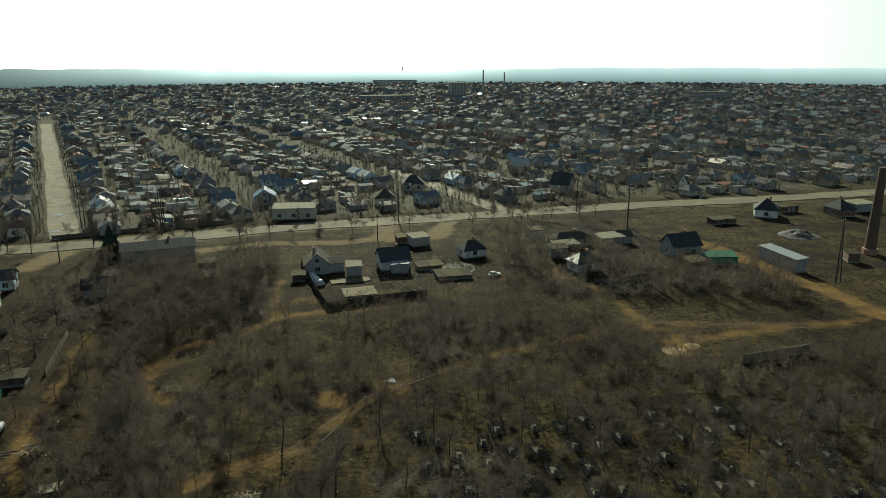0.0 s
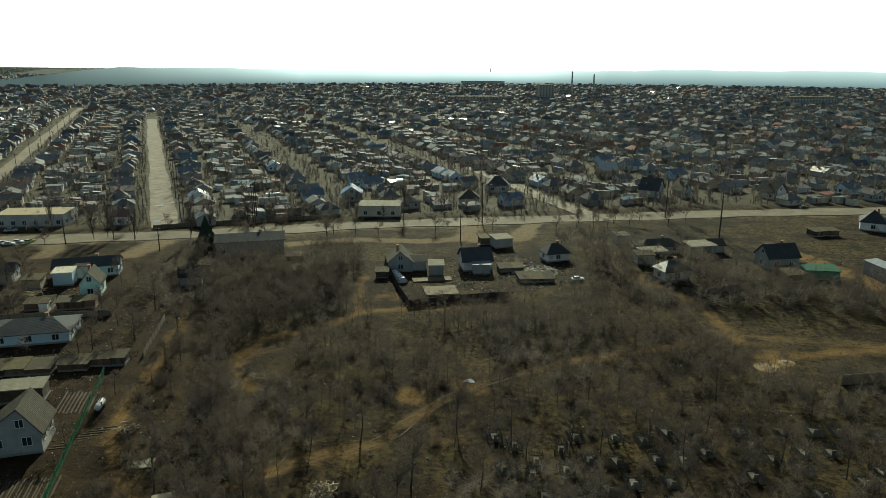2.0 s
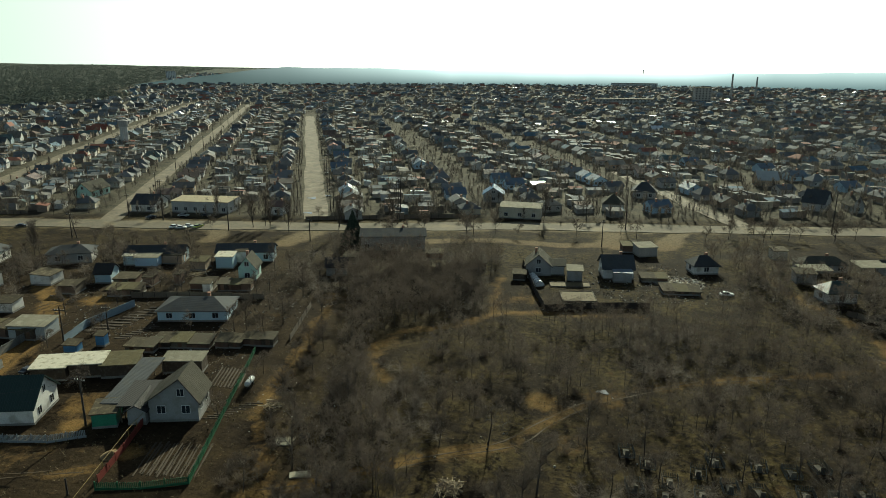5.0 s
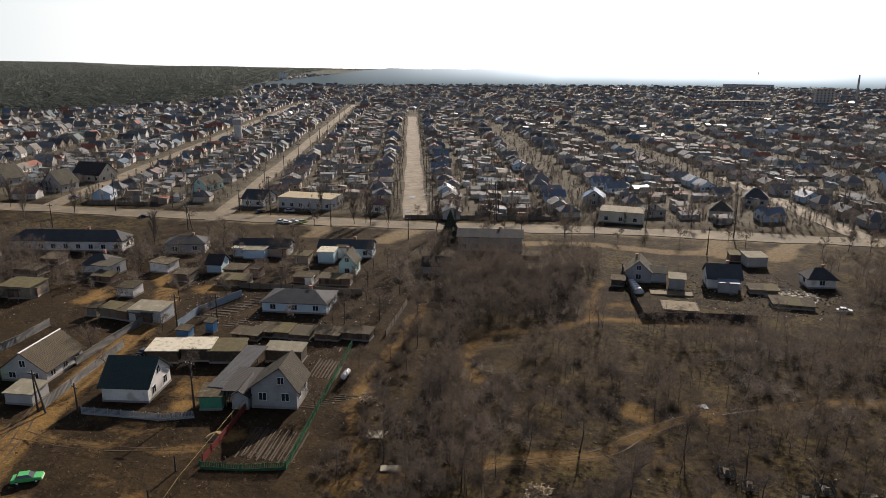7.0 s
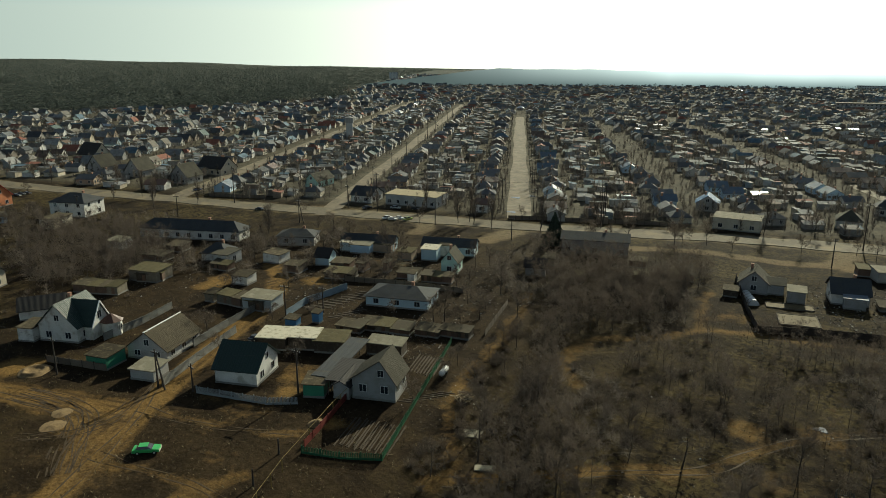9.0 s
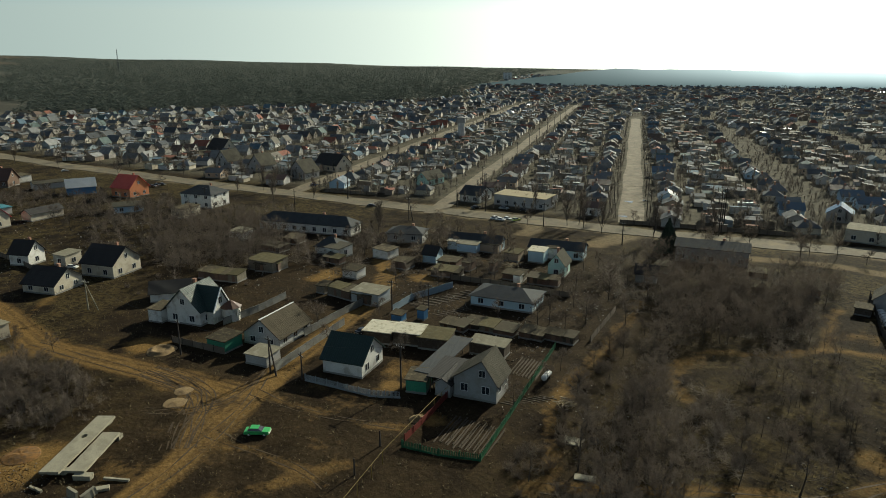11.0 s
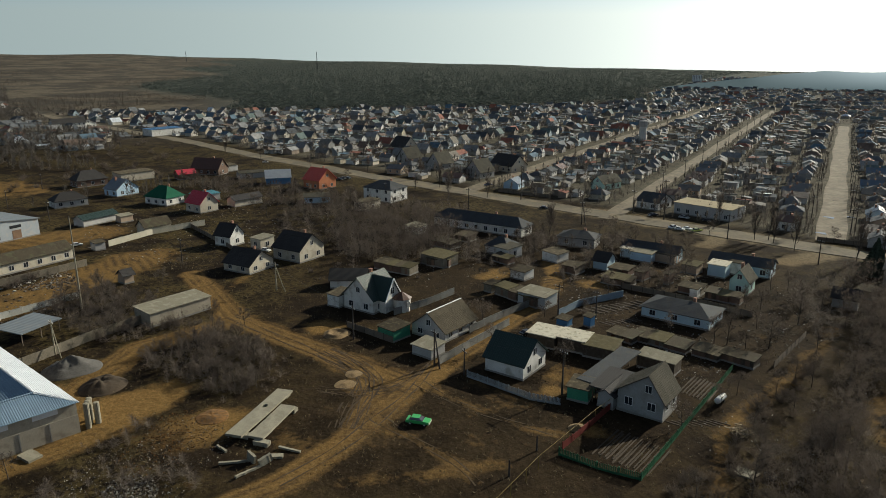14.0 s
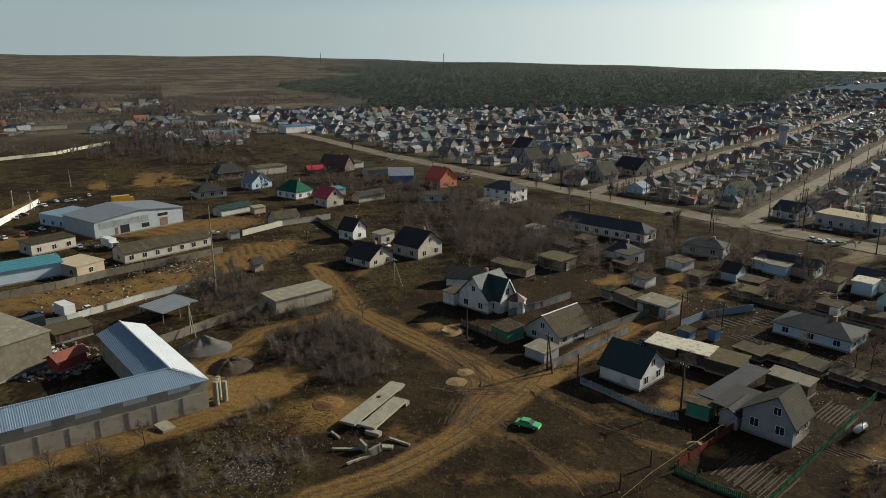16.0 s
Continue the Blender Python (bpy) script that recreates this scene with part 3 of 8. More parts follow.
def far_distance():
    """The river plain and hills far behind the town, a plain backdrop that glows, with haze painted in."""
    m = bpy.data.materials.new("painted_haze_glow")
    m.use_nodes = True
    n, l = m.node_tree.nodes, m.node_tree.links
    n.remove(n["Principled BSDF"])
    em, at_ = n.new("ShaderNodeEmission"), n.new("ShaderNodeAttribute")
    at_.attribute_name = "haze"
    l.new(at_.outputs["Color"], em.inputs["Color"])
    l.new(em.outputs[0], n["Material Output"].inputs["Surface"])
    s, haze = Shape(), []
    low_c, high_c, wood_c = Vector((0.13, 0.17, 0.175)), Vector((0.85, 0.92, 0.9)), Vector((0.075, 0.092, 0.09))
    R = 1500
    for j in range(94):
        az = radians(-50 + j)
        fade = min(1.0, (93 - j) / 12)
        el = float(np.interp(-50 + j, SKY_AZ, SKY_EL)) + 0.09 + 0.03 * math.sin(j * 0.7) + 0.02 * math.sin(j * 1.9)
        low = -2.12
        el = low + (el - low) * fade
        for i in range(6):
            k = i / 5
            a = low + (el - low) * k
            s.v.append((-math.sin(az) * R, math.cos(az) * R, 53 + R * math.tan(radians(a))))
            # aerial haze put into the emission colour: paler upwards, greyer towards the wood
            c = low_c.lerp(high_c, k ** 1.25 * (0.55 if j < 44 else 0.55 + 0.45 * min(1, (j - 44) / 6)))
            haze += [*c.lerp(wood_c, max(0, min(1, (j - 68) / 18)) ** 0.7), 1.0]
    for j in range(93):
        for i in range(5):
            s.f.append((j * 6 + i, j * 6 + i + 1, (j + 1) * 6 + i + 1, (j + 1) * 6 + i))
            s.i.append(0)
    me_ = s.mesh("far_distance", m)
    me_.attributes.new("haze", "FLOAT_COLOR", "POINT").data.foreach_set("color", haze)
    tagged(new("backdrop", me_), "glowing backdrop of pale river plain and low hills, haze painted in", "backdrop", kind="structure")


far_distance()

MUD = mat("dark_mud", (0.03, 0.021, 0.012), (0.08, 0.053, 0.027), scale=0.35, fine=2, bump=0.4)


def ruts(pts, offsets, width=0.22):
    """Tyre ruts pressed beside one another along a curved line, smoothed by its tangents."""
    line = []
    for j in range(len(pts) - 1):
        p0, p1, p2, p3 = (Vector(pts[max(0, min(len(pts) - 1, j + d))]) for d in (-1, 0, 1, 2))
        for k in range(8):
            t = k / 8
            line.append(0.5 * ((2 * p1) + (p2 - p0) * t + (2 * p0 - 5 * p1 + 4 * p2 - p3) * t * t + (3 * p1 - p0 - 3 * p2 + p3) * t ** 3))
    for o in offsets:
        s, rows = Shape(), []
        for j, p in enumerate(line):
            d = (line[min(j + 1, len(line) - 1)] - line[max(j - 1, 0)]).normalized()
            w = width * (0.6 + 0.4 * math.sin(j * 0.9 + o * 7))
            c = o + 0.3 * math.sin(j * 0.22 + o * 3) + 0.15 * math.sin(j * 0.5 + o * 11)
            rows.append([(p.x - d.y * (c + e * w), p.y + d.x * (c + e * w)) for e in (-0.5, 0.5)])
        for a, b in zip(rows[:-1], rows[1:]):
            top = [(*a[0], 0.02), (*b[0], 0.02), (*b[1], 0.02), (*a[1], 0.02)]
            s.solid([(q[0], q[1], -0.2) for q in top], top)
        tagged(new("tyre_rut", s.mesh("tyre_rut", MUD)), "dark muddy tyre rut in the earth track", "rut", kind="structure")


ruts([(-118, 47.5), (-110, 49), (-103, 49), (-98, 46.5), (-94, 43), (-88, 38.5)], (-3.1, -2.7, -2.3, -1.9, -1.6, -1.2, -0.7, -0.3, 0.1, 0.5, 0.9, 1.5), 0.26)
ruts([(-103, 60), (-99, 54), (-97.5, 49), (-98.5, 45), (-101, 41.5), (-104, 39)], (-0.9, -0.4, 0.2, 0.7, 1.2), 0.24)
ruts([(-106, 66), (-100, 59), (-95, 53), (-90, 45), (-84, 35), (-80, 24)], (-0.8, 0.7), 0.3)
ruts([(-97, 55), (-88, 56.5), (-79, 59.5), (-71, 64)], (-0.7, 0.7), 0.25)
ruts([(-90, 43.5), (-83, 45), (-74, 47), (-66, 47)], (-0.8, 0.6), 0.25)
ruts([(-145, 37), (-132, 41), (-120, 45), (-108, 48)], (-1.4, 0.1), 0.3)
ruts([(-47, 66), (-40, 71.5), (-30, 80.5), (-20, 88), (-16, 96), (-9, 106), (8, 119), (22, 126)], (-0.8, 0.7), 0.3)
ruts([(36, 138), (54, 134.5), (77, 134.5)], (-1.6, -0.3, 0.9), 0.3)

# ---- buildings ----
ROOF_WORDS = {"slate": "grey asbestos-sheet", "slate_brown": "mossy brown asbestos-sheet", "slate_dark": "dark grey asbestos-sheet", "dark": "near-black sheet", "darkgreen": "dark green metal", "red": "crimson metal", "redorange": "orange-red metal", "redrust": "rusty red", "green": "green metal", "teal": "teal metal", "blue": "bright blue metal", "slate_blue": "faded blue sheet", "town_grey": "grey asbestos-sheet", "town_dark": "dark asbestos-sheet", "zinc": "sunlit-pale zinc", "brown": "brown metal", "metal": "zinc-sheet", "metal_grey": "weathered zinc", "metal_blue": "blue-grey ribbed metal", "metal_white": "white metal", "felt": "brown roofing-felt", "felt_moss": "mossy felt", "felt_cream": "cream felt", "felt_pale": "pale patched felt", "felt_white": "pale painted"}
WALL_WORDS = {"white": "white-plastered", "pale": "pale grey", "cream": "cream-plastered", "grey": "grey block", "whitegrey": "whitewashed brick", "bluewall": "pale blue", "bluewhite": "blue-white washed", "mint": "mint-green", "brown": "brown boarded", "blue": "blue sheet", "orange": "orange brick", "brick": "sand-lime brick", "block": "cinder-block", "concrete": "cast-concrete", "metalwall": "pale sheet-clad", "whiteblue": "white and blue", "redwall": "red painted", "greenwall": "green sheet", "fencegrey": "grey sheet", "dusky": "tarred board"}
NOUN = {"house": "house", "outbuilding": "low outbuilding", "barrack": "long low dwelling", "hall": "industrial hall", "office": "long workshop", "shed": "garage row", "canopy": "open canopy", "warehouse": "warehouse wing", "shop": "roadside shop"}


def window(parent, x, y, nx_w, ny_w, z, w, h):
    """A window proud of a wall, at its middle (x, y, z), facing along (nx, ny)."""
    ux, uy = -ny_w, nx_w
    f, g = Shape(), Shape()

    def slab(s, u0, u1, z0, z1, d0, d1):
        r = [(u0, d0), (u0, d1), (u1, d1), (u1, d0)]
        q = [(x + ux * u + nx_w * d, y + uy * u + ny_w * d) for u, d in r]
        s.solid([(*a, z0) for a in q], [(*a, z1) for a in q])

    t = 0.06
    slab(f, -w / 2, w / 2, z - h / 2, z - h / 2 + t, -0.04, 0.06)
    slab(f, -w / 2, w / 2, z + h / 2 - t, z + h / 2, -0.04, 0.06)
    for u in (-w / 2, w / 2 - t, -t / 2):
        slab(f, u, u + t, z - h / 2 + t, z + h / 2 - t, -0.04, 0.055)
    slab(g, -w / 2 + t, w / 2 - t, z - h / 2 + t, z + h / 2 - t, -0.04, 0.025)
    fr = part("window", f, FRAME, parent)
    part("pane", g, GLASS, fr)


def door(parent, x, y, nx_w, ny_w, w=1.0, h=2.05, material=None):
    ux, uy = -ny_w, nx_w
    s = Shape()
    q = [(x + ux * u + nx_w * d, y + uy * u + ny_w * d) for u, d in ((-w / 2, -0.05), (-w / 2, 0.05), (w / 2, 0.05), (w / 2, -0.05))]
    s.solid([(*a, 0.1) for a in q], [(*a, 0.1 + h) for a in q])
    part("door", s, material or DOOR, parent)


def roof_shape(a, b, ev, rd, style, over=0.45, t=0.14, off=0.0):
    """Roof slabs over a plan of half-length a along x and half-width b."""
    s = Shape()
    k = (rd - ev) / b if b else 0
    if style == "gable":
        ax, bo = a + over, b + over
        for e in (-1, 1):
            zo = ev - (rd - ev) / (b - e * off) * over
            ring = [(-ax, e * bo, zo), (ax, e * bo, zo), (ax, off, rd), (-ax, off, rd)]
            if e > 0:
                ring = ring[::-1]
            s.solid(ring, [(p[0], p[1], p[2] + t) for p in ring])
    elif style == "hip":
        bo, ax, zo = b + over, a + over, ev - k * over
        rx = max(0.05, a - b * 0.85)
        lo = [(-ax, -bo, zo), (ax, -bo, zo), (ax, bo, zo), (-ax, bo, zo)]
        hi = [(-rx, 0, rd), (rx, 0, rd)]
        up = lambda p: (p[0], p[1], p[2] + t)
        for ring in ([lo[0], lo[1], hi[1], hi[0]], [lo[2], lo[3], hi[0], hi[1]], [lo[1], lo[2], hi[1]], [lo[3], lo[0], hi[0]]):
            s.solid(ring, [up(p) for p in ring])
    else:
        ax, bo = a + over * 0.6, b + over * 0.6
        lo = [(-ax, -bo, ev), (ax, -bo, ev), (ax, bo, ev + 0.35), (-ax, bo, ev + 0.35)]
        s.solid(lo, [(p[0], p[1], p[2] + 0.16) for p in lo])
    return s


def lay_sheets(home, a, b, ev, rd, material, over=0.45, off=0.0):
    """Overlapping corrugated sheets on both slopes of a gable roof, each a part."""
    cols = max(3, round((2 * a + 2 * over) / 1.1))
    w, n = (2 * a + 2 * over) / cols, 6
    for sg in (-1, 1):
        k = (rd - ev) / (b - sg * off)
        flat = b + over - sg * off
        run = math.hypot(flat, flat * k)
        rows = max(2, round(run / 1.55))
        h, slope = run / rows, math.atan(k)
        s = Shape()
        ring = [(w * (j / n - 0.5), 0.0, 0.025 * (j % 2)) for j in range(n + 1)]
        for (x0, _, z0), (x1, _, z1) in zip(ring[:-1], ring[1:]):
            s.face([(x0, 0, z0 + 0.035), (x1, 0, z1 + 0.035), (x1, h * 1.04, z1 + 0.005), (x0, h * 1.04, z0 + 0.005)])
            s.face([(x0, 0, z0), (x1, 0, z1), (x1, 0, z1 + 0.035), (x0, 0, z0 + 0.035)])
        me_ = s.mesh("roof_sheet", material)
        for r in range(rows):
            for c in range(cols):
                d = r * h
                x = -a - over + (c + 0.5) * w
                y, z = sg * (b + over - d * math.cos(slope)), ev - k * over + d * math.sin(slope) + 0.15
                m = Matrix.Translation((x, y, z)) @ Matrix.Rotation(0 if sg < 0 else math.pi, 4, "Z") @ Matrix.Rotation(slope, 4, "X") @ Matrix.Rotation(rnd.uniform(-0.012, 0.012), 4, "Z")
                part("roof_sheet", me_, None, home).matrix_basis = m


def building(kind, x, y, yaw, L, D, ev, rd, rdir, style, wm, rm, windows=True, cap=False, chimney=True, label="", group="", sheets=False, gap=3.2, blind=False, sill=1.45, off=0.0):
    """A building on its plan: L along its front, D deep, eaves ev and ridge rd high; the ridge runs along the front ('l') or back from it ('p')."""
    if rdir == "p":
        yaw, L, D = yaw + 90, D, L
    a, b = L / 2, D / 2
    shape_word = {"gable": "gable roof", "hip": "hipped roof", "flat": "flat roof"}[style]
    label = label or f"{WALL_WORDS[wm]} {NOUN[kind]} with {ROOF_WORDS[rm]} {shape_word}"
    home = thing(kind, pose(x, y, 0, 0, 0, yaw), label, {"canopy": "canopy", "house": "house", "barrack": "house"}.get(kind, "building"), group)
    w = Shape()
    if kind == "canopy":
        for px in (-a + 0.2, 0, a - 0.2):
            for py in (-b + 0.2, b - 0.2):
                q = Shape()
                q.box(px - 0.07, py - 0.07, -0.2, px + 0.07, py + 0.07, ev + (0.02 if py < 0 else 0.33))
                part("post", q, WOOD, home)
    else:
        base = [(-a, -b), (a, -b), (a, b), (-a, b)]
        if style == "gable":
            prof = [(-b, 0.0), (b, 0.0), (b, ev), (off, rd), (-b, ev)]
            w.solid([(-a, p, z) for p, z in prof][::-1], [(a, p, z) for p, z in prof][::-1])
        elif style == "flat":
            w.solid([(*p, 0) for p in base], [(*p, ev + (0.34 if p[1] > 0 else 0.0)) for p in base])
        else:
            w.solid([(*p, 0) for p in base], [(*p, ev) for p in base])
        part("wall", w, WALLS[wm], home)
        q = Shape()
        q.box(-a - 0.06, -b - 0.06, -0.4, a + 0.06, b + 0.06, 0.35)
        part("plinth", q, PLINTH, home)
    part("roof", roof_shape(a, b, ev, rd, style, off=off), ROOFS[rm], home)
    if sheets:
        lay_sheets(home, a, b, ev, rd, ROOFS[rm], off=off)
    if cap and style == "gable":
        q = Shape()
        q.box(-a - 0.5, off - 0.15, rd + 0.1, a + 0.5, off + 0.15, rd + 0.2)
        part("ridge_cap", q, CAP, home, "white ridge capping")
    if windows and kind != "canopy":
        hz = min(sill, ev * 0.55 if sill < 1.6 else sill)
        ww, wh = 1.3, min(1.35, ev * 0.5)
        storeys = 2 if ev > 5 else 1
        for st in range(storeys):
            for sy in (1,) if blind else (-1, 1):
                c = max(1, int((L - 1.5) / gap))
                for j in range(c):
                    ux = -a + (j + 0.5) * L / c
                    if st == 0 and j == c // 2 and sy == 1 and kind in ("house", "barrack"):
                        door(home, ux, sy * b, 0, sy)
                    else:
                        window(home, ux, sy * b, 0, sy, hz + 2.75 * st, ww, wh)
            for sx in (-1, 1):
                c = max(1, int((D - 1.5) / (gap + 0.2)))
                for j in range(c):
                    window(home, sx * a, -b + (j + 0.5) * D / c, sx, 0, hz + 2.75 * st, ww, wh)
        if style == "gable" and rd - ev > 2.4:
            for sx in (-1, 1):
                window(home, sx * a, off, sx, 0, ev + (rd - ev) * 0.36, 1.1, 1.25)
    if chimney and kind in ("house", "barrack") and style != "flat":
        q = Shape()
        cx, cy = a * 0.3, b * 0.25
        cz = rd - (rd - ev) * 0.25
        q.box(cx - 0.3, cy - 0.3, cz - 0.6, cx + 0.3, cy + 0.3, rd + 0.55)
        q.box(cx - 0.36, cy - 0.36, rd + 0.55, cx + 0.36, cy + 0.36, rd + 0.67)
        part("chimney", q, BRICK, home)
    return home


def shed_row(x, y, yaw, L, D, h, wm, mix=("felt", "felt_moss", "felt", "slate_brown", "felt_moss", "felt", "felt_moss")):
    """A ragged row of lean-to sheds, each of its own depth, height and roof."""
    u = -L / 2
    c, s_ = math.cos(radians(yaw)), math.sin(radians(yaw))
    while u < L / 2 - 1.0:
        w = min(rnd.uniform(2.2, 4.6), L / 2 - u)
        d, k = D * rnd.uniform(0.8, 1.0), rnd.uniform(-0.2, 0.2)
        mx = u + w / 2
        ev = h * rnd.uniform(0.78, 0.95)
        sh = building("outbuilding", x + c * mx - s_ * k, y + s_ * mx + c * k, yaw + rnd.uniform(-2.5, 2.5), w - 0.12, d, ev, ev, "l", "flat", rnd.choice((wm, "dusky", "dusky", "brown")), rnd.choice(mix), windows=False, group="ragged sheds in the yards")
        if rnd.random() < 0.7:
            door(sh, rnd.uniform(-0.3, 0.3) * w * 0.5, -d / 2, 0, -1, 0.8, min(1.7, ev - 0.15))
        u += w


building("house", -70.0, 80.9, 21.4, 7.25, 6.1, 3.5, 6.95, "p", "gable", "pale", "slate", sheets=True, gap=1.8, chimney=False, sill=2.0, off=-1.2)
building("house", -92.9, 72.6, 23, 7.6, 8.0, 2.85, 6.1, "l", "gable", "white", "darkgreen", sheets=True, blind=True, chimney=False, gap=2.0)
building("house", -114.6, 71.1, 21, 8.2, 10.2, 2.2, 5.25, "p", "gable", "whitegrey", "slate_brown", chimney=False, gap=2.8, cap=True, sheets=True)
building("house", -136.0, 65.2, 24, 8.4, 8.6, 3.4, 7.5, "p", "gable", "white", "darkgreen", sheets=True, gap=2.6)
building("house", -179.5, 50.6, 28.5, 9.1, 8.7, 2.3, 5.3, "l", "gable", "cream", "dark", sheets=True)
building("house", -183.1, 65.7, 25.5, 10.0, 9.5, 3.5, 7.1, "l", "gable", "cream", "dark", sheets=True)
building("house", -207.7, 53.2, 32, 5.9, 5.8, 3.4, 6.4, "l", "gable", "white", "dark")
building("house", -262.4, 57.9, 23, 8.5, 7.6, 3.5, 7.1, "l", "gable", "cream", "red")
building("house", -284.4, 49.0, 31, 11.5, 8.5, 3.2, 6.8, "l", "hip", "white", "green")
building("house", -286.0, 113.0, 20, 10.0, 9.5, 4.0, 8.4, "l", "gable", "orange", "redorange")
building("house", -245.8, 124.4, 24, 13.5, 10.4, 5.2, 7.6, "l", "hip", "white", "slate_dark")
building("outbuilding", -232.8, 110.3, 20, 5.8, 7.9, 3.2, 3.2, "l", "flat", "cream", "felt", windows=True)
building("outbuilding", -255.5, 99.7, 70, 9.7, 7.0, 2.6, 3.6, "l", "gable", "bluewall", "slate", windows=True)
building("outbuilding", -306.5, 101.3, 74, 10.6, 10.0, 3.2, 6.0, "l", "gable", "blue", "metal", windows=False)
building("house", -350.5, 82.0, 42, 15.0, 8.0, 3.2, 7.6, "l", "gable", "brown", "brown")
building("outbuilding", -341.7, 68.7, 97, 8.0, 6.0, 2.6, 4.2, "l", "gable", "brown", "red", windows=False)
building("outbuilding", -354.4, 89.7, 109, 11.7, 7.0, 3, 3, "l", "flat", "white", "felt", windows=False)
building("outbuilding", -328.5, 95.9, 88, 12.4, 6.0, 2.6, 3.4, "l", "gable", "grey", "slate", windows=False)
building("house", -313.1, 37.5, 118, 10.0, 8.0, 3.0, 6.6, "p", "gable", "bluewall", "metal_grey")
building("house", -345.4, 28.5, 106, 13.0, 8.5, 3.2, 6.6, "l", "hip", "brown", "dark")
building("outbuilding", -351.8, 47.9, 109, 16.0, 8.0, 3.6, 3.6, "l", "flat", "cream", "felt", windows=False)
building("house", -298.5, 17.0, 103, 11.5, 7.5, 2.8, 5.2, "l", "hip", "whitegrey", "dark")
building("outbuilding", -260.5, 22.5, 121, 13.0, 5.0, 2.4, 3.6, "l", "gable", "whitegrey", "darkgreen", windows=False)
building("outbuilding", -236.2, 36.8, 110, 8.8, 5.0, 2.6, 4.6, "l", "gable", "cream", "slate_brown", windows=False)
HALL = building("hall", -252.5, -12.7, 121, 30.3, 20.0, 5.2, 6.8, "p", "gable", "metalwall", "metal_grey", windows=False, label="pale sheet-clad industrial hall with weathered zinc roof")
building("outbuilding", -264.1, -30.3, 39, 14.0, 12.0, 3.8, 3.8, "l", "flat", "bluewall", "metal_blue", windows=True)
building("office", -211.6, -1.1, 118, 25.9, 7.0, 3.0, 4.8, "l", "gable", "cream", "slate_brown")
building("shed", -199.3, -33.6, 110, 14.0, 10.0, 3.6, 4.6, "l", "gable", "whiteblue", "teal", windows=False)
building("outbuilding", -198.3, -21.5, 131, 7.8, 9.0, 3.0, 3.0, "l", "flat", "brick", "felt_cream", windows=True)
building("outbuilding", -227.6, -32.3, 124, 12.7, 7.0, 3.2, 3.2, "l", "flat", "cream", "felt", windows=True)
building("outbuilding", -142.9, -31.2, 127, 9.3, 24.0, 6.4, 6.4, "l", "flat", "block", "felt_pale", windows=False)
building("outbuilding", -134.1, -17.8, 130, 5.5, 3.0, 2.4, 3.2, "l", "gable", "redwall", "redrust", windows=False)
shed_row(-150.1, -19.1, 119, 7.5, 6.0, 2.4, "block")
building("canopy", -155.5, -0.5, 129, 8.9, 7.0, 2.4, 2.6, "l", "flat", "grey", "metal_grey", windows=False)
building("outbuilding", -152.8, 26.5, 111, 14.2, 6.0, 2.9, 2.9, "l", "flat", "concrete", "felt_pale", windows=False)
building("outbuilding", -152.4, 67.2, 59, 8.4, 6.0, 2.3, 4.2, "l", "gable", "white", "dark", windows=False)
shed_row(-157.2, 82.3, 25, 11.8, 4.0, 2.3, "block")
shed_row(-155.8, 95.8, 35, 6.6, 6.0, 2.6, "block")
shed_row(-121.3, 95.7, 8, 14.1, 4.0, 2.4, "block")
building("outbuilding", -117.6, 97.4, 17, 7.2, 5.0, 2.7, 2.7, "l", "flat", "fencegrey", "felt_pale", windows=False)
# solid walls whose dark colour stands for the shade inside open fronts
building("outbuilding", -98.9, 84.4, 27, 5.5, 4.9, 2.4, 2.4, "l", "flat", "dusky", "felt_white", windows=False, label="shed with pale sheet roof, dark wall for its shaded open front")
building("outbuilding", -94.0, 87.4, 27, 5.3, 4.3, 2.5, 2.5, "l", "flat", "dusky", "felt_white", windows=False, label="shed with pale sheet roof, dark wall for its shaded open front")
building("outbuilding", -89.0, 89.6, 27, 5.7, 5.0, 2.3, 2.3, "l", "flat", "dusky", "felt_moss", windows=False, label="shed with patched mossy roof, dark wall for its shaded open front")
building("canopy", -80.4, 83.1, 19, 3.3, 15.6, 2.6, 2.8, "l", "flat", "grey", "slate_dark", windows=False)
building("canopy", -75.9, 79.2, 22, 3.8, 7.6, 2.75, 2.9, "l", "flat", "grey", "dark", windows=False)
building("outbuilding", -79.2, 93.8, 19, 6.7, 3.2, 2.3, 2.3, "l", "flat", "dusky", "felt_pale", windows=False)
building("outbuilding", -78.3, 74.8, 30, 3.4, 4.0, 2.3, 2.3, "l", "flat", "greenwall", "felt", windows=False)
building("house", -94.6, 117.8, 20, 14.2, 8.8, 2.4, 3.9, "l", "hip", "bluewhite", "slate_dark")
building("house", -99.2, 143.9, 21.5, 4.2, 6.2, 3.4, 6.0, "p", "gable", "mint", "slate")
building("barrack", -131.0, 148.4, 23.7, 15.2, 5.2, 2.7, 4.3, "l", "gable", "bluewhite", "slate_dark")
building("barrack", -109.3, 157.7, 22.6, 14.8, 6.0, 2.9, 4.4, "l", "gable", "bluewhite", "slate_dark")
building("house", -152.9, 141.4, 33, 10.9, 7.4, 2.8, 4.2, "l", "hip", "grey", "slate_dark")
building("barrack", -184.2, 128.0, 24.6, 32.5, 7.2, 3.2, 5.4, "l", "hip", "white", "slate_dark")
building("house", -158.1, 116.9, 27, 6.9, 6.5, 2.4, 4.4, "l", "hip", "white", "slate_dark")
building("house", -76.8, 182.8, 21.3, 18.2, 7.7, 4.2, 5.6, "l", "gable", "grey", "slate_dark")
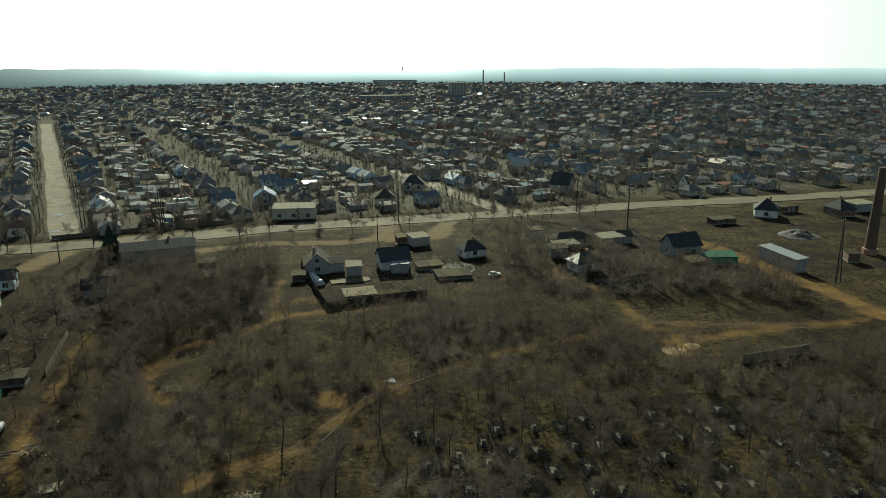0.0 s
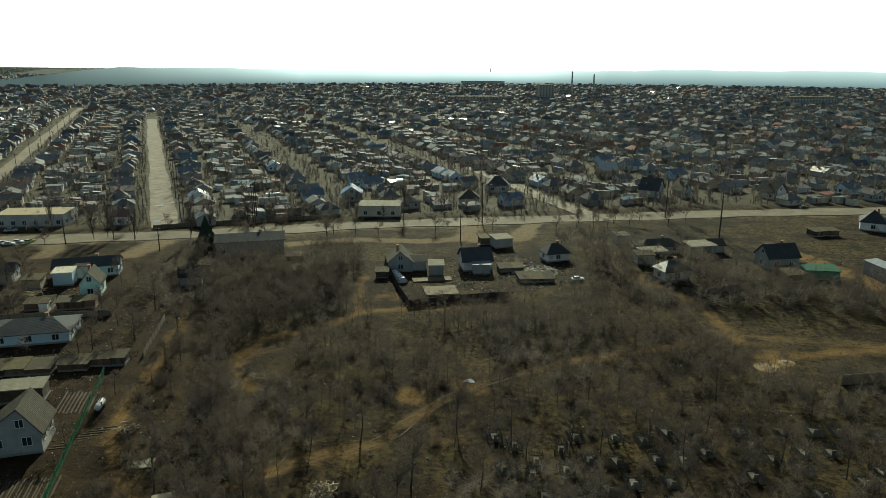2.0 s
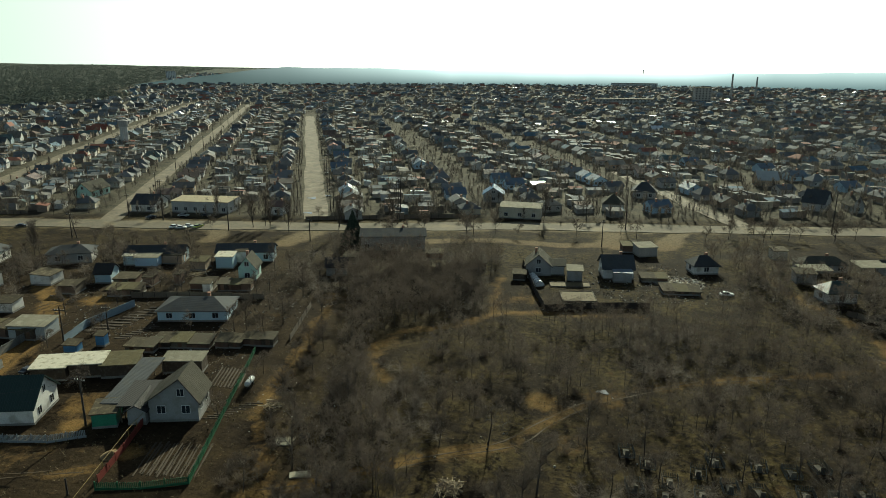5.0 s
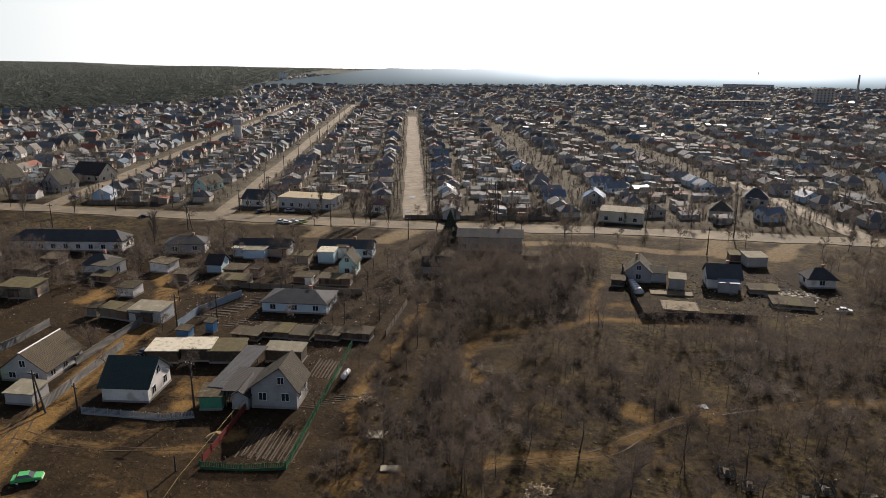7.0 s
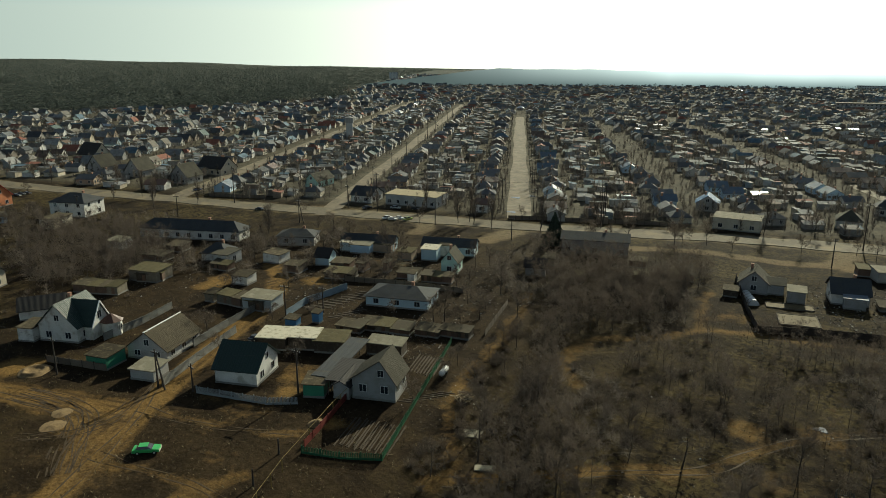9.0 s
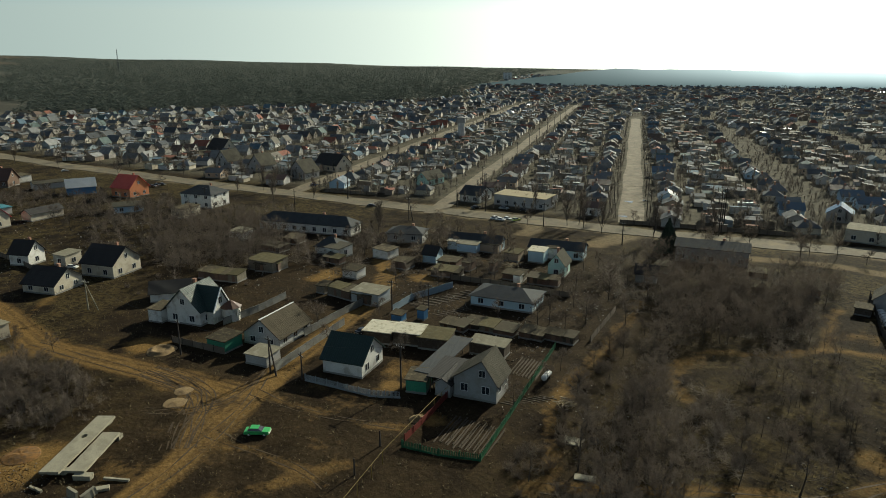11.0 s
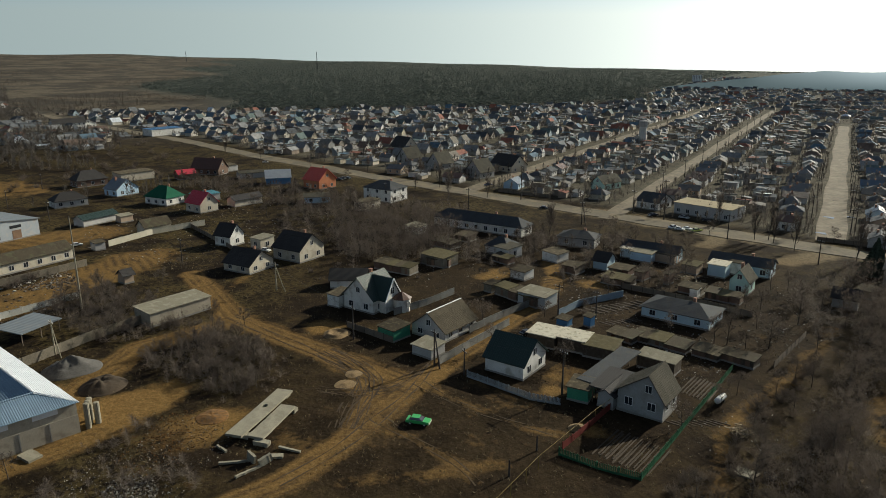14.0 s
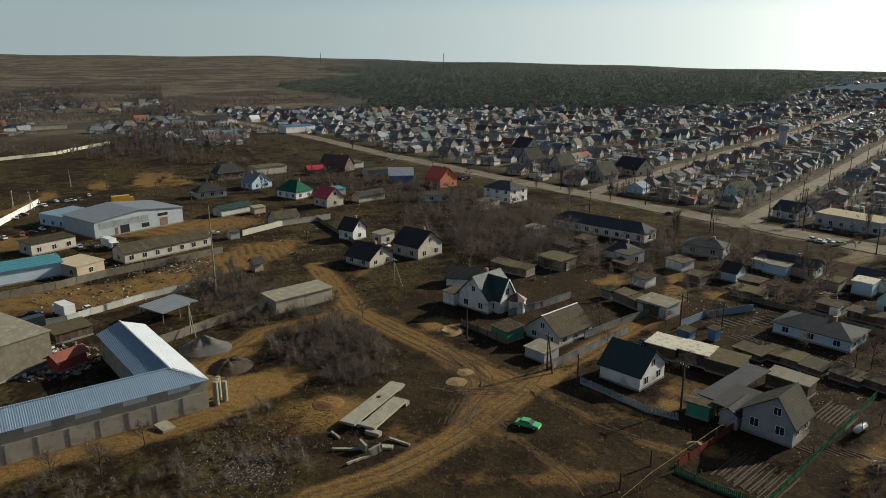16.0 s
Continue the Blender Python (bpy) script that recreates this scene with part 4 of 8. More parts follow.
building("house", -32.3, 172.8, 10, 6.2, 7.0, 2.7, 5.4, "p", "gable", "pale", "slate")
building("outbuilding", -28.9, 173.8, 10, 5.9, 6.0, 2.6, 3.4, "l", "gable", "whitegrey", "slate", windows=False)
building("house", -13.2, 176.3, 16, 7.4, 7.2, 2.8, 5.3, "l", "gable", "white", "slate_dark")
building("outbuilding", -7.4, 198.8, 26, 5.2, 4.8, 2.6, 2.6, "l", "flat", "grey", "felt_pale", windows=False)
building("house", 7.6, 186.6, 23, 6.4, 5.0, 2.5, 4.4, "l", "hip", "white", "slate_dark")
building("house", 36.7, 198.4, 18.6, 11.7, 5.4, 2.3, 3.7, "l", "hip", "grey", "slate")
building("canopy", 33.9, 189.8, 18, 7.1, 4.0, 2.6, 2.8, "l", "flat", "grey", "felt_pale", windows=False)
building("canopy", 47.9, 197.3, 19, 7.5, 5.0, 2.8, 3.0, "l", "flat", "grey", "felt_pale", windows=False)
building("house", 36.0, 173.0, 24, 7.0, 5.0, 2.8, 4.6, "l", "hip", "white", "darkgreen")
building("house", 65.5, 187.5, 18, 8.7, 6.0, 3.3, 6.1, "l", "gable", "pale", "slate_dark")
building("outbuilding", 73.1, 179.0, -1, 7.8, 5.0, 2.2, 2.2, "l", "flat", "greenwall", "green", windows=False)
building("outbuilding", 88.6, 176.9, -77, 14.4, 3.2, 3.4, 3.4, "l", "flat", "pale", "metal_grey", windows=False)
building("house", 110.4, 235.6, -22, 7.2, 8.0, 3, 6, "l", "hip", "white", "slate_dark")
building("outbuilding", 108.8, 180.5, -10, 2.7, 4.0, 2.4, 2.4, "l", "flat", "brown", "felt", windows=False)
building("shop", -159.2, 206.8, 12, 20.8, 9.0, 4.0, 4.0, "l", "flat", "whitegrey", "felt_cream")
building("house", -179.0, 201.7, 13, 8.6, 9.9, 3.0, 5.6, "l", "gable", "white", "slate_dark")
building("house", -131.7, 211.1, 11, 4.7, 6.0, 3.2, 4.6, "l", "gable", "white", "brown")
building("house", -217.6, 214.9, 10, 6.4, 12.4, 3.2, 6.0, "p", "gable", "mint", "slate")
building("house", -281.7, 210.9, 8, 15.0, 10.5, 3.4, 8.0, "l", "gable", "cream", "dark")
building("house", -272.2, 187.2, 14, 9.4, 10.0, 3.4, 8.5, "p", "gable", "grey", "slate")
building("house", -305.1, 185.6, 14, 8.3, 10.0, 3.4, 8.5, "p", "gable", "grey", "slate")
building("house", -331.0, 182.1, 14, 8.7, 10.0, 3.4, 8.5, "p", "gable", "grey", "slate")
building("house", -376.7, 203.2, 7, 14.0, 10.3, 3.4, 9.0, "l", "gable", "cream", "dark")
building("house", -50.9, 235.6, 6, 14.1, 8.0, 3.8, 3.8, "l", "flat", "cream", "felt_pale")
building("house", -67.0, 259.7, 13, 7.6, 8.0, 3.2, 5.8, "p", "gable", "grey", "blue")
building("house", 48.8, 284.6, -23, 7.3, 10.0, 3.2, 7.2, "l", "gable", "whitegrey", "slate_dark")
building("house", 35.9, 333.1, 14, 8.4, 8.0, 3.2, 6.4, "l", "gable", "brick", "metal_white")
building("house", 60.7, 285.3, 14, 4.2, 8.0, 3.0, 6.4, "p", "gable", "whitegrey", "slate")
building("house", 95.0, 285.8, 32, 6.4, 8.0, 3.0, 6.4, "p", "gable", "white", "slate")
building("house", -12.6, 286.9, 6, 8.9, 8.0, 3, 6, "l", "hip", "whitegrey", "slate_dark")
building("house", -21.9, 258.2, 8, 7.3, 8.0, 3, 5.6, "l", "hip", "whitegrey", "slate")
building("outbuilding", -133.1, 144.4, 20, 7.5, 3.5, 2.6, 2.6, "l", "flat", "bluewhite", "felt_white", windows=False)
building("outbuilding", -130.2, 144.1, 19, 5.9, 3.5, 2.5, 2.5, "l", "flat", "bluewall", "felt_pale", windows=False)
building("outbuilding", -126.2, 148.2, 18, 6.5, 3.0, 2.4, 2.4, "l", "flat", "brick", "felt", windows=False)
building("outbuilding", -110.2, 149.7, 20, 4.3, 4.0, 3.2, 3.2, "l", "flat", "bluewhite", "felt_white", windows=False)
building("outbuilding", -109.1, 155.5, 19, 2.9, 4.0, 3.2, 3.2, "l", "flat", "white", "felt", windows=False)
building("outbuilding", -130.5, 130.0, 21, 3.8, 5.0, 2.6, 4.4, "l", "gable", "bluewhite", "dark", windows=False)
shed_row(-131.9, 120.3, 16, 4.4, 4.5, 2.4, "grey")
building("outbuilding", -143.1, 124.1, 104, 5.2, 5.0, 2.4, 2.4, "l", "flat", "white", "felt", windows=False)
shed_row(-124.1, 130.0, 19, 5.2, 4.5, 1.9, "block")
shed_row(-118.8, 123.7, 21, 7.4, 5.0, 1.9, "block")
building("outbuilding", -118.3, 131.2, 14, 2.2, 4.0, 2.3, 2.3, "l", "flat", "brown", "felt", windows=False)
building("outbuilding", -112.4, 133.9, 12, 1.3, 2.5, 2.6, 2.6, "l", "flat", "brown", "felt", windows=False)
building("outbuilding", -115.7, 146.3, 16, 4.0, 4.0, 2.3, 2.3, "l", "flat", "brick", "felt_moss", windows=False)
shed_row(-104.7, 133.0, 19, 5.4, 4.0, 1.9, "block")
shed_row(-97.0, 134.7, 19, 7.7, 3.5, 1.9, "block")
building("outbuilding", -102.2, 131.2, 18, 1.7, 2.5, 2.2, 2.2, "l", "flat", "white", "felt", windows=False)
shed_row(-92.6, 98.9, 13, 5.6, 4.0, 1.35, "block")
shed_row(-86.4, 103.0, 16, 11.3, 4.5, 1.35, "block")
shed_row(-78.2, 105.7, 13, 4.9, 4.0, 1.35, "block")
shed_row(-73.4, 108.2, 12, 6.1, 3.2, 1.6, "grey")
building("outbuilding", -101.1, 97.6, 11, 1.7, 1.5, 2.2, 2.2, "l", "flat", "blue", "felt", windows=False)
building("outbuilding", -104.0, 93.5, 16, 2.5, 2.0, 1.6, 1.6, "l", "flat", "blue", "felt", windows=False)
building("outbuilding", -106.3, 62.6, 20, 4.6, 4.0, 1.9, 1.9, "l", "flat", "whitegrey", "felt_pale", windows=False)
building("outbuilding", -117.1, 61.0, 16, 4.5, 4.5, 2.3, 2.3, "l", "flat", "greenwall", "felt", windows=False)
building("outbuilding", -156.8, 95.4, 17, 8.1, 6.0, 2.7, 2.7, "l", "flat", "block", "felt_moss", windows=False)
shed_row(-158.8, 82.9, 15, 11.6, 4.5, 1.9, "block")
shed_row(-170.5, 106.6, 19, 7.6, 5.0, 1.9, "block")
shed_row(-174.7, 115.6, 21, 5.0, 5.0, 1.9, "block")
building("outbuilding", -190.9, 107.4, 13, 5.6, 4.5, 2.4, 2.4, "l", "flat", "white", "felt_pale", windows=False)
shed_row(-149.0, 110.9, 16, 5.8, 3.5, 1.9, "block")
building("outbuilding", -134.9, 106.4, 16, 4.3, 4.0, 2.2, 2.2, "l", "flat", "white", "felt", windows=False)
building("outbuilding", -130.5, 94.0, 15, 2.3, 3.0, 1.9, 1.9, "l", "flat", "block", "felt", windows=False)
building("outbuilding", -80.6, 154.6, 23, 5.0, 5.0, 2.4, 4.0, "l", "gable", "grey", "dark", windows=False)
building("outbuilding", -81.5, 164.6, 13, 3.4, 4.0, 1.9, 1.9, "l", "flat", "block", "felt", windows=False)
building("outbuilding", -68.8, 154.1, 11, 2.4, 4.0, 1.9, 1.9, "l", "flat", "block", "felt_moss", windows=False)
shed_row(-61.7, 176.1, 16, 4.5, 4.0, 1.9, "block")
building("outbuilding", -56.8, 163.9, 17, 3.7, 4.0, 1.9, 1.9, "l", "flat", "block", "felt_moss", windows=False)
building("outbuilding", -22.6, 169.6, 10, 3.6, 4.0, 2.6, 2.6, "l", "flat", "pale", "felt_pale", windows=False)
shed_row(-4.0, 175.1, 15, 6.4, 4.0, 1.1, "block")
shed_row(2.4, 167.4, 13, 8.7, 5.0, 1.0, "block")
building("outbuilding", -11.4, 172.3, 11, 4.3, 4.0, 2.4, 2.4, "l", "flat", "pale", "slate_blue", windows=False)
shed_row(-11.7, 201.2, 19, 4.5, 4.0, 2.4, "grey")
shed_row(-48.2, 171.3, 17, 6.6, 5.0, 1.9, "block")
building("outbuilding", -35.6, 165.1, 9, 3.0, 3.0, 1.6, 1.6, "l", "flat", "dusky", "felt", windows=False)
building("outbuilding", 31.2, 185.9, 9, 4.7, 4.0, 2.6, 2.6, "l", "flat", "whitegrey", "felt", windows=False)
building("outbuilding", 27.6, 206.8, 15, 3.7, 4.0, 2.6, 2.6, "l", "flat", "cream", "felt", windows=False)
building("outbuilding", 52.9, 200.9, 15, 3.8, 4.0, 2.4, 3.6, "l", "gable", "grey", "slate", windows=False)
shed_row(66.2, 179.2, 16, 4.3, 4.0, 1.9, "block")
shed_row(65.6, 176.2, 16, 5.7, 5.0, 1.9, "block")
shed_row(120.7, 242.9, 16, 7.1, 5.0, 2.4, "grey")
shed_row(91.1, 224.7, 16, 8.6, 4.0, 1.9, "block")
building("house", 136.2, 236.8, 11, 5.7, 8.0, 2.8, 5.6, "l", "hip", "brown", "slate_dark", windows=True)
building("outbuilding", 146.9, 244.0, 16, 8.7, 6.0, 2.8, 2.8, "l", "flat", "pale", "felt_pale", windows=False)
building("house", -153.2, 115.6, 12, 5.1, 6.0, 2.8, 2.8, "l", "flat", "white", "slate", windows=True)
building("outbuilding", -265.9, 74.6, 109, 12.2, 5.0, 2.6, 4.0, "l", "gable", "cream", "dark", windows=False)
building("outbuilding", -282.3, 63.6, 106, 9.7, 6.0, 2.6, 2.6, "l", "flat", "white", "teal", windows=False)
building("outbuilding", -257.4, 31.0, 113, 4.5, 3.0, 2.2, 2.2, "l", "flat", "brick", "felt_pale", windows=False)
building("outbuilding", -221.5, 19.0, 108, 2.9, 3.0, 2.2, 2.2, "l", "flat", "grey", "felt", windows=False)
building("outbuilding", -183.3, 21.2, 111, 2.4, 3.0, 2.3, 3.4, "l", "gable", "brick", "dark", windows=False)
building("outbuilding", -245.5, -7.4, 113, 2.7, 2.0, 2, 2, "l", "flat", "white", "felt", windows=False)
building("outbuilding", -666.0, -85.5, 104, 26, 8.0, 4, 4, "l", "flat", "cream", "felt", windows=False)
building("outbuilding", -726.1, -110.2, 16, 26, 8.0, 3, 3, "l", "flat", "white", "felt", windows=False)
building("house", -648.2, 42.2, 106, 25.2, 9.0, 5.5, 9, "l", "gable", "white", "dark", windows=True)
building("house", -897.0, 11.2, 16, 10.1, 9.0, 3, 6, "l", "gable", "cream", "slate", windows=True)
building("house", -983.0, -85.9, 16, 22.5, 9.0, 3, 7, "l", "gable", "grey", "red", windows=True)
building("house", -882.9, -60.7, 16, 18.7, 9.0, 3, 7, "l", "gable", "cream", "red", windows=True)
building("house", -844.5, -45.3, 108, 11.7, 9.0, 3, 6, "l", "gable", "cream", "felt_pale", windows=True)
building("outbuilding", -560.2, 99.1, 112, 26, 12.0, 5, 5, "l", "flat", "white", "blue", windows=False)
building("house", -810.7, -135.7, 112, 16.3, 8.0, 3, 5, "l", "gable", "cream", "slate", windows=True)
building("house", -895.8, -104.3, 16, 19.2, 8.0, 3, 5, "l", "gable", "grey", "slate", windows=True)
building("outbuilding", -665.6, -2.1, 113, 18.4, 8.0, 3.5, 3.5, "l", "flat", "brick", "felt", windows=False)
building("outbuilding", -684.5, 22.7, 108, 16.2, 8.0, 3.5, 3.5, "l", "flat", "cream", "felt", windows=False)
building("house", -656.1, 56.0, 112, 13.2, 8.0, 4, 7, "p", "gable", "white", "brown", windows=True)

# ---- trees ----


def grow(seed, height, spread, up, fan=(8, 5), twigs_each=14, sub=1, trunk_r=0.1, light=False, low=0.3, wide=0.021):
    """A bare tree: trunk and limbs in one shape, the fine twigs of its crown in another."""
    r = random.Random(seed)
    limbs, twigs = Shape(), Shape()
    jog = lambda s: Vector((r.uniform(-s, s), r.uniform(-s, s), r.uniform(-s, s)))

    def away(d, out):
        return (Matrix.Rotation(r.uniform(0, 6.283), 3, d) @ d.orthogonal().normalized()) * out

    base, top = Vector((0, 0, -0.2)), Vector((r.uniform(-0.08, 0.08) * height, r.uniform(-0.08, 0.08) * height, height * 0.8))
    mid = base.lerp(top, 0.5) + jog(0.03 * height)
    limbs.limb(base, mid, trunk_r, trunk_r * 0.7, 3 if light else 5)
    limbs.limb(mid, top, trunk_r * 0.7, trunk_r * 0.25, 3 if light else 5)
    for j in range(fan[0]):
        k = low + (1 - low) * (j + r.random()) / fan[0]
        o = base.lerp(mid, k / 0.5) if k < 0.5 else mid.lerp(top, (k - 0.5) / 0.5)
        d = (Vector((0, 0, up)) + away(Vector((0, 0, 1)), spread)).normalized()
        ln = height * (0.5 - 0.26 * k) * r.uniform(0.8, 1.25)
        e = o + d * ln + jog(0.06 * ln)
        limbs.limb(o, e, trunk_r * 0.42, trunk_r * 0.14)
        for q in range(fan[1]):
            kk = 0.25 + 0.75 * (q + r.random()) / fan[1]
            o2 = o.lerp(e, kk)
            d2 = (d * 0.7 + away(d, spread * 1.1) + Vector((0, 0, 0.25))).normalized()
            ln2 = ln * (0.62 - 0.3 * kk) * r.uniform(0.8, 1.3)
            e2 = o2 + d2 * ln2
            if light:
                twigs.sliver(o2, e2, d2.orthogonal().normalized() * 0.02)
            else:
                limbs.limb(o2, e2, trunk_r * 0.2, trunk_r * 0.07)
            for w in range(twigs_each):
                o3 = o2.lerp(e2, 0.15 + 0.85 * r.random())
                d3 = (d2 * 0.6 + away(d2, 0.8) + Vector((0, 0, 0.3))).normalized()
                e3 = o3 + d3 * r.uniform(0.4, 1.1) * height * 0.13
                twigs.sliver(o3, e3, d3.cross(jog(1)).normalized() * wide)
                for _ in range(sub):
                    o4 = o3.lerp(e3, r.uniform(0.2, 0.8))
                    d4 = (d3 * 0.6 + away(d3, 0.8)).normalized()
                    twigs.sliver(o4, o4 + d4 * r.uniform(0.25, 0.6) * height * 0.11, d4.cross(jog(1)).normalized() * wide * 0.8)
    return limbs.mesh("trunk", BARK), twigs.mesh("crown", TWIG)


TREES = [grow(i, h, s, u, f, 13, 2, tr, wide=0.018) for i, (h, s, u, f, tr) in enumerate([
    (7.5, 1.0, 0.7, (9, 6), 0.11), (8.5, 0.8, 0.9, (10, 6), 0.12), (6.5, 1.1, 0.6, (9, 6), 0.1),
    (9.5, 0.9, 0.8, (11, 6), 0.15), (7.0, 0.9, 0.8, (9, 6), 0.1), (8.0, 1.2, 0.6, (10, 6), 0.13)])]
POPLARS = [grow(40 + i, h, 0.3, 1.0, (26, 5), 6, 0, 0.13, low=0.1) for i, h in enumerate((11, 9.5))]
SHRUBS = []
for i in range(4):
    r_ = random.Random(90 + i)
    sh = Shape()
    for j in range(60):
        an, el = r_.uniform(0, 6.283), r_.uniform(0.4, 1.45)
        d = Vector((math.cos(an) * math.cos(el), math.sin(an) * math.cos(el), math.sin(el)))
        a = Vector((r_.uniform(-0.5, 0.5), r_.uniform(-0.5, 0.5), -0.1))
        b = a + d * r_.uniform(1.2, 2.8)
        for q, w in ((b, 0.02), *[(a + (b - a) * r_.uniform(0.3, 0.9) + Vector((r_.uniform(-0.6, 0.6), r_.uniform(-0.6, 0.6), r_.uniform(0, 0.7))), 0.012) for _ in range(7)]):
            o = a if w == 0.02 else a + (b - a) * r_.uniform(0.2, 0.7)
            s = (q - o).cross(Vector((r_.uniform(-1, 1), r_.uniform(-1, 1), 0.3))).normalized() * w
            k = len(sh.v)
            sh.v += [tuple(o - s), tuple(o + s), tuple(q)]
            sh.f.append((k, k + 1, k + 2))
            sh.i.append(0)
    SHRUBS.append(sh.mesh("shrub", TWIG))


def bare_tree(x, y, size=1.0, which=None, label="leafless grey-brown tree on dry ground", group="bare trees of the wood"):
    tm, cm = which or TREES[rnd.randrange(len(TREES))]
    e = thing("bare_tree", pose(x, y, 0, 0, 0, rnd.uniform(0, 360)) @ Matrix.Diagonal((size, size, size * rnd.uniform(0.9, 1.15), 1)), label, "tree", group)
    part("trunk", tm, None, e)
    part("crown", cm, None, e)
    return e


def shrub(x, y, size=1.0):
    ob = new("shrub", SHRUBS[rnd.randrange(4)])
    ob.matrix_basis = pose(x, y, 0, 0, 0, rnd.uniform(0, 360)) @ Matrix.Diagonal((size, size, size * rnd.uniform(0.7, 1.1), 1))
    return tagged(ob, "leafless brown shrub on rough ground", "shrub", "bare shrubs")


def inside(x, y, poly):
    c = False
    for (ax, ay), (bx, by) in zip(poly, poly[1:] + poly[:1]):
        if (ay > y) != (by > y) and x < (bx - ax) * (y - ay) / (by - ay) + ax:
            c = not c
    return c


BARE_AT = {(round(float(a) / 2.5), round(float(b) / 2.5)): float(c) for a, b, c in zip(nx_, ny_, acc)}


def is_bare(x, y, limit=0.35):
    return BARE_AT.get((round(x / 2.5), round(y / 2.5)), 0) > limit


FOOT = [(o.location.x, o.location.y, o) for o in scene.objects if o.type == "EMPTY" and o.parent is None]
SPANS = []
for fx, fy, o in FOOT:
    w_ = next(c for c in o.children if c.name.startswith(("roof", "wall")))
    bb = [o.matrix_basis @ Vector(c) for c in w_.bound_box]
    SPANS.append((min(c.x for c in bb) - 1, min(c.y for c in bb) - 1, max(c.x for c in bb) + 1, max(c.y for c in bb) + 1))


def blocked(x, y, m=0.0):
    return any(a - m < x < c + m and b - m < y < d + m for a, b, c, d in SPANS)


def scatter(poly, count, gap, make, tries=20, avoid=0.35, rows=None):
    """Things strewn over a plot, no two nearer than gap, off tracks and buildings."""
    x0, x1 = min(p[0] for p in poly), max(p[0] for p in poly)
    y0, y1 = min(p[1] for p in poly), max(p[1] for p in poly)
    kept = []
    for _ in range(count * tries):
        if len(kept) >= count:
            break
        x, y = rnd.uniform(x0, x1), rnd.uniform(y0, y1)
        if inside(x, y, poly) and not is_bare(x, y, avoid) and not blocked(x, y) and all((x - a) ** 2 + (y - b) ** 2 > gap * gap for a, b in kept):
            kept.append((x, y))
            make(x, y)


wood_tree = lambda x, y: bare_tree(x, y, rnd.uniform(0.6, 1.0))
yard_tree = lambda x, y: bare_tree(x, y, rnd.uniform(0.55, 0.9), label="leafless fruit tree in a yard", group="bare yard trees")
WOOD_PLOT = [(-38, 60), (-45, 74), (-51, 94), (-58, 113), (-68, 138), (-66, 160), (-44, 165), (-37, 140), (-3, 150), (14, 160), (34, 145), (38, 125), (48, 112), (80, 118), (96, 120), (60, 60), (-25, 38)]
scatter([(-38, 56), (-50, 92), (-30, 100), (20, 104), (66, 100), (60, 60), (-25, 38)], 88, 4.2, wood_tree)
LIGHT = [([v.co[:] for v in a.vertices], [v.co[:] for v in b.vertices], [tuple(f.vertices) for f in a.polygons], [tuple(f.vertices) for f in b.polygons])
         for a, b in (grow(60 + i, h, s, u, (8, 5), 8, 2, 0.06, True, 0.22, 0.02) for i, (h, s, u) in enumerate([(6.5, 1.0, 0.7), (7.5, 0.8, 0.9), (5.5, 1.1, 0.6), (7.0, 0.7, 1.0)]))]
LIGHT = [(np.array(p), np.array(q), f, k) for p, q, f, k in LIGHT]
thick_v, thick_f, thick_i = [], [], []


def joined_tree(x, y, size=None):
    """A tree of the thicket, joined to its neighbours."""
    vs_a, vs_b, fa, fb = LIGHT[rnd.randrange(4)]
    k, s = rnd.uniform(0, 6.283), size or rnd.uniform(0.65, 1.05)
    rot = np.array([[math.cos(k), math.sin(k), 0], [-math.sin(k), math.cos(k), 0], [0, 0, 1]]) * s
    for vs, fs, mi in ((vs_a, fa, 0), (vs_b, fb, 1)):
        n0 = len(thick_v)
        thick_v.extend((vs @ rot + np.array((x, y, 0))).tolist())
        thick_f.extend(tuple(q + n0 for q in f) for f in fs)
        thick_i.extend([mi] * len(fs))


# young trees planted in rows, with open ground between the rows
for row in range(13):
    for j in range(60):
        x = -40 + 2.3 * j + rnd.uniform(-0.8, 0.8)
        y = 100 + 4.2 * row + 0.16 * x + rnd.uniform(-0.7, 0.7)
        if inside(x, y, WOOD_PLOT) and not is_bare(x, y, 0.25) and rnd.random() < 0.52 + 0.4 * math.sin(x * 0.11 + row):
            joined_tree(x, y, rnd.uniform(0.6, 0.95))
# dense bushy clumps along the wood's edge
scatter([(-38, 56), (-46, 80), (-56, 110), (-68, 138), (-66, 160), (-44, 165), (-42, 138), (-56, 118), (-44, 95), (-28, 74)], 215, 1.5, joined_tree, 20, 0.3)
scatter([(34, 145), (38, 125), (48, 112), (96, 120), (60, 60), (20, 60), (24, 110), (10, 150)], 110, 2.0, joined_tree, 14, 0.3)
scatter([(-90, 170), (-44, 184), (-42, 160), (-72, 140)], 110, 1.9, joined_tree)
scatter([(14, 166), (32, 158), (80, 150), (84, 165), (60, 172), (30, 200), (8, 205)], 110, 2.0, joined_tree)
scatter([(-215, 92), (-165, 72), (-160, 110), (-200, 130), (-225, 105)], 170, 1.9, joined_tree)
scatter([(-200, 4), (-150, 28), (-110, 36), (-104, 26), (-125, 20), (-150, 8), (-185, -4)], 26, 2.6, lambda x, y: bare_tree(x, y, rnd.uniform(0.5, 0.75)))
scatter([(-130, 95), (-60, 118), (-72, 150), (-150, 165), (-170, 130)], 50, 3.5, yard_tree)
scatter([(-125, 70), (-62, 80), (-60, 112), (-110, 112)], 10, 5, yard_tree)
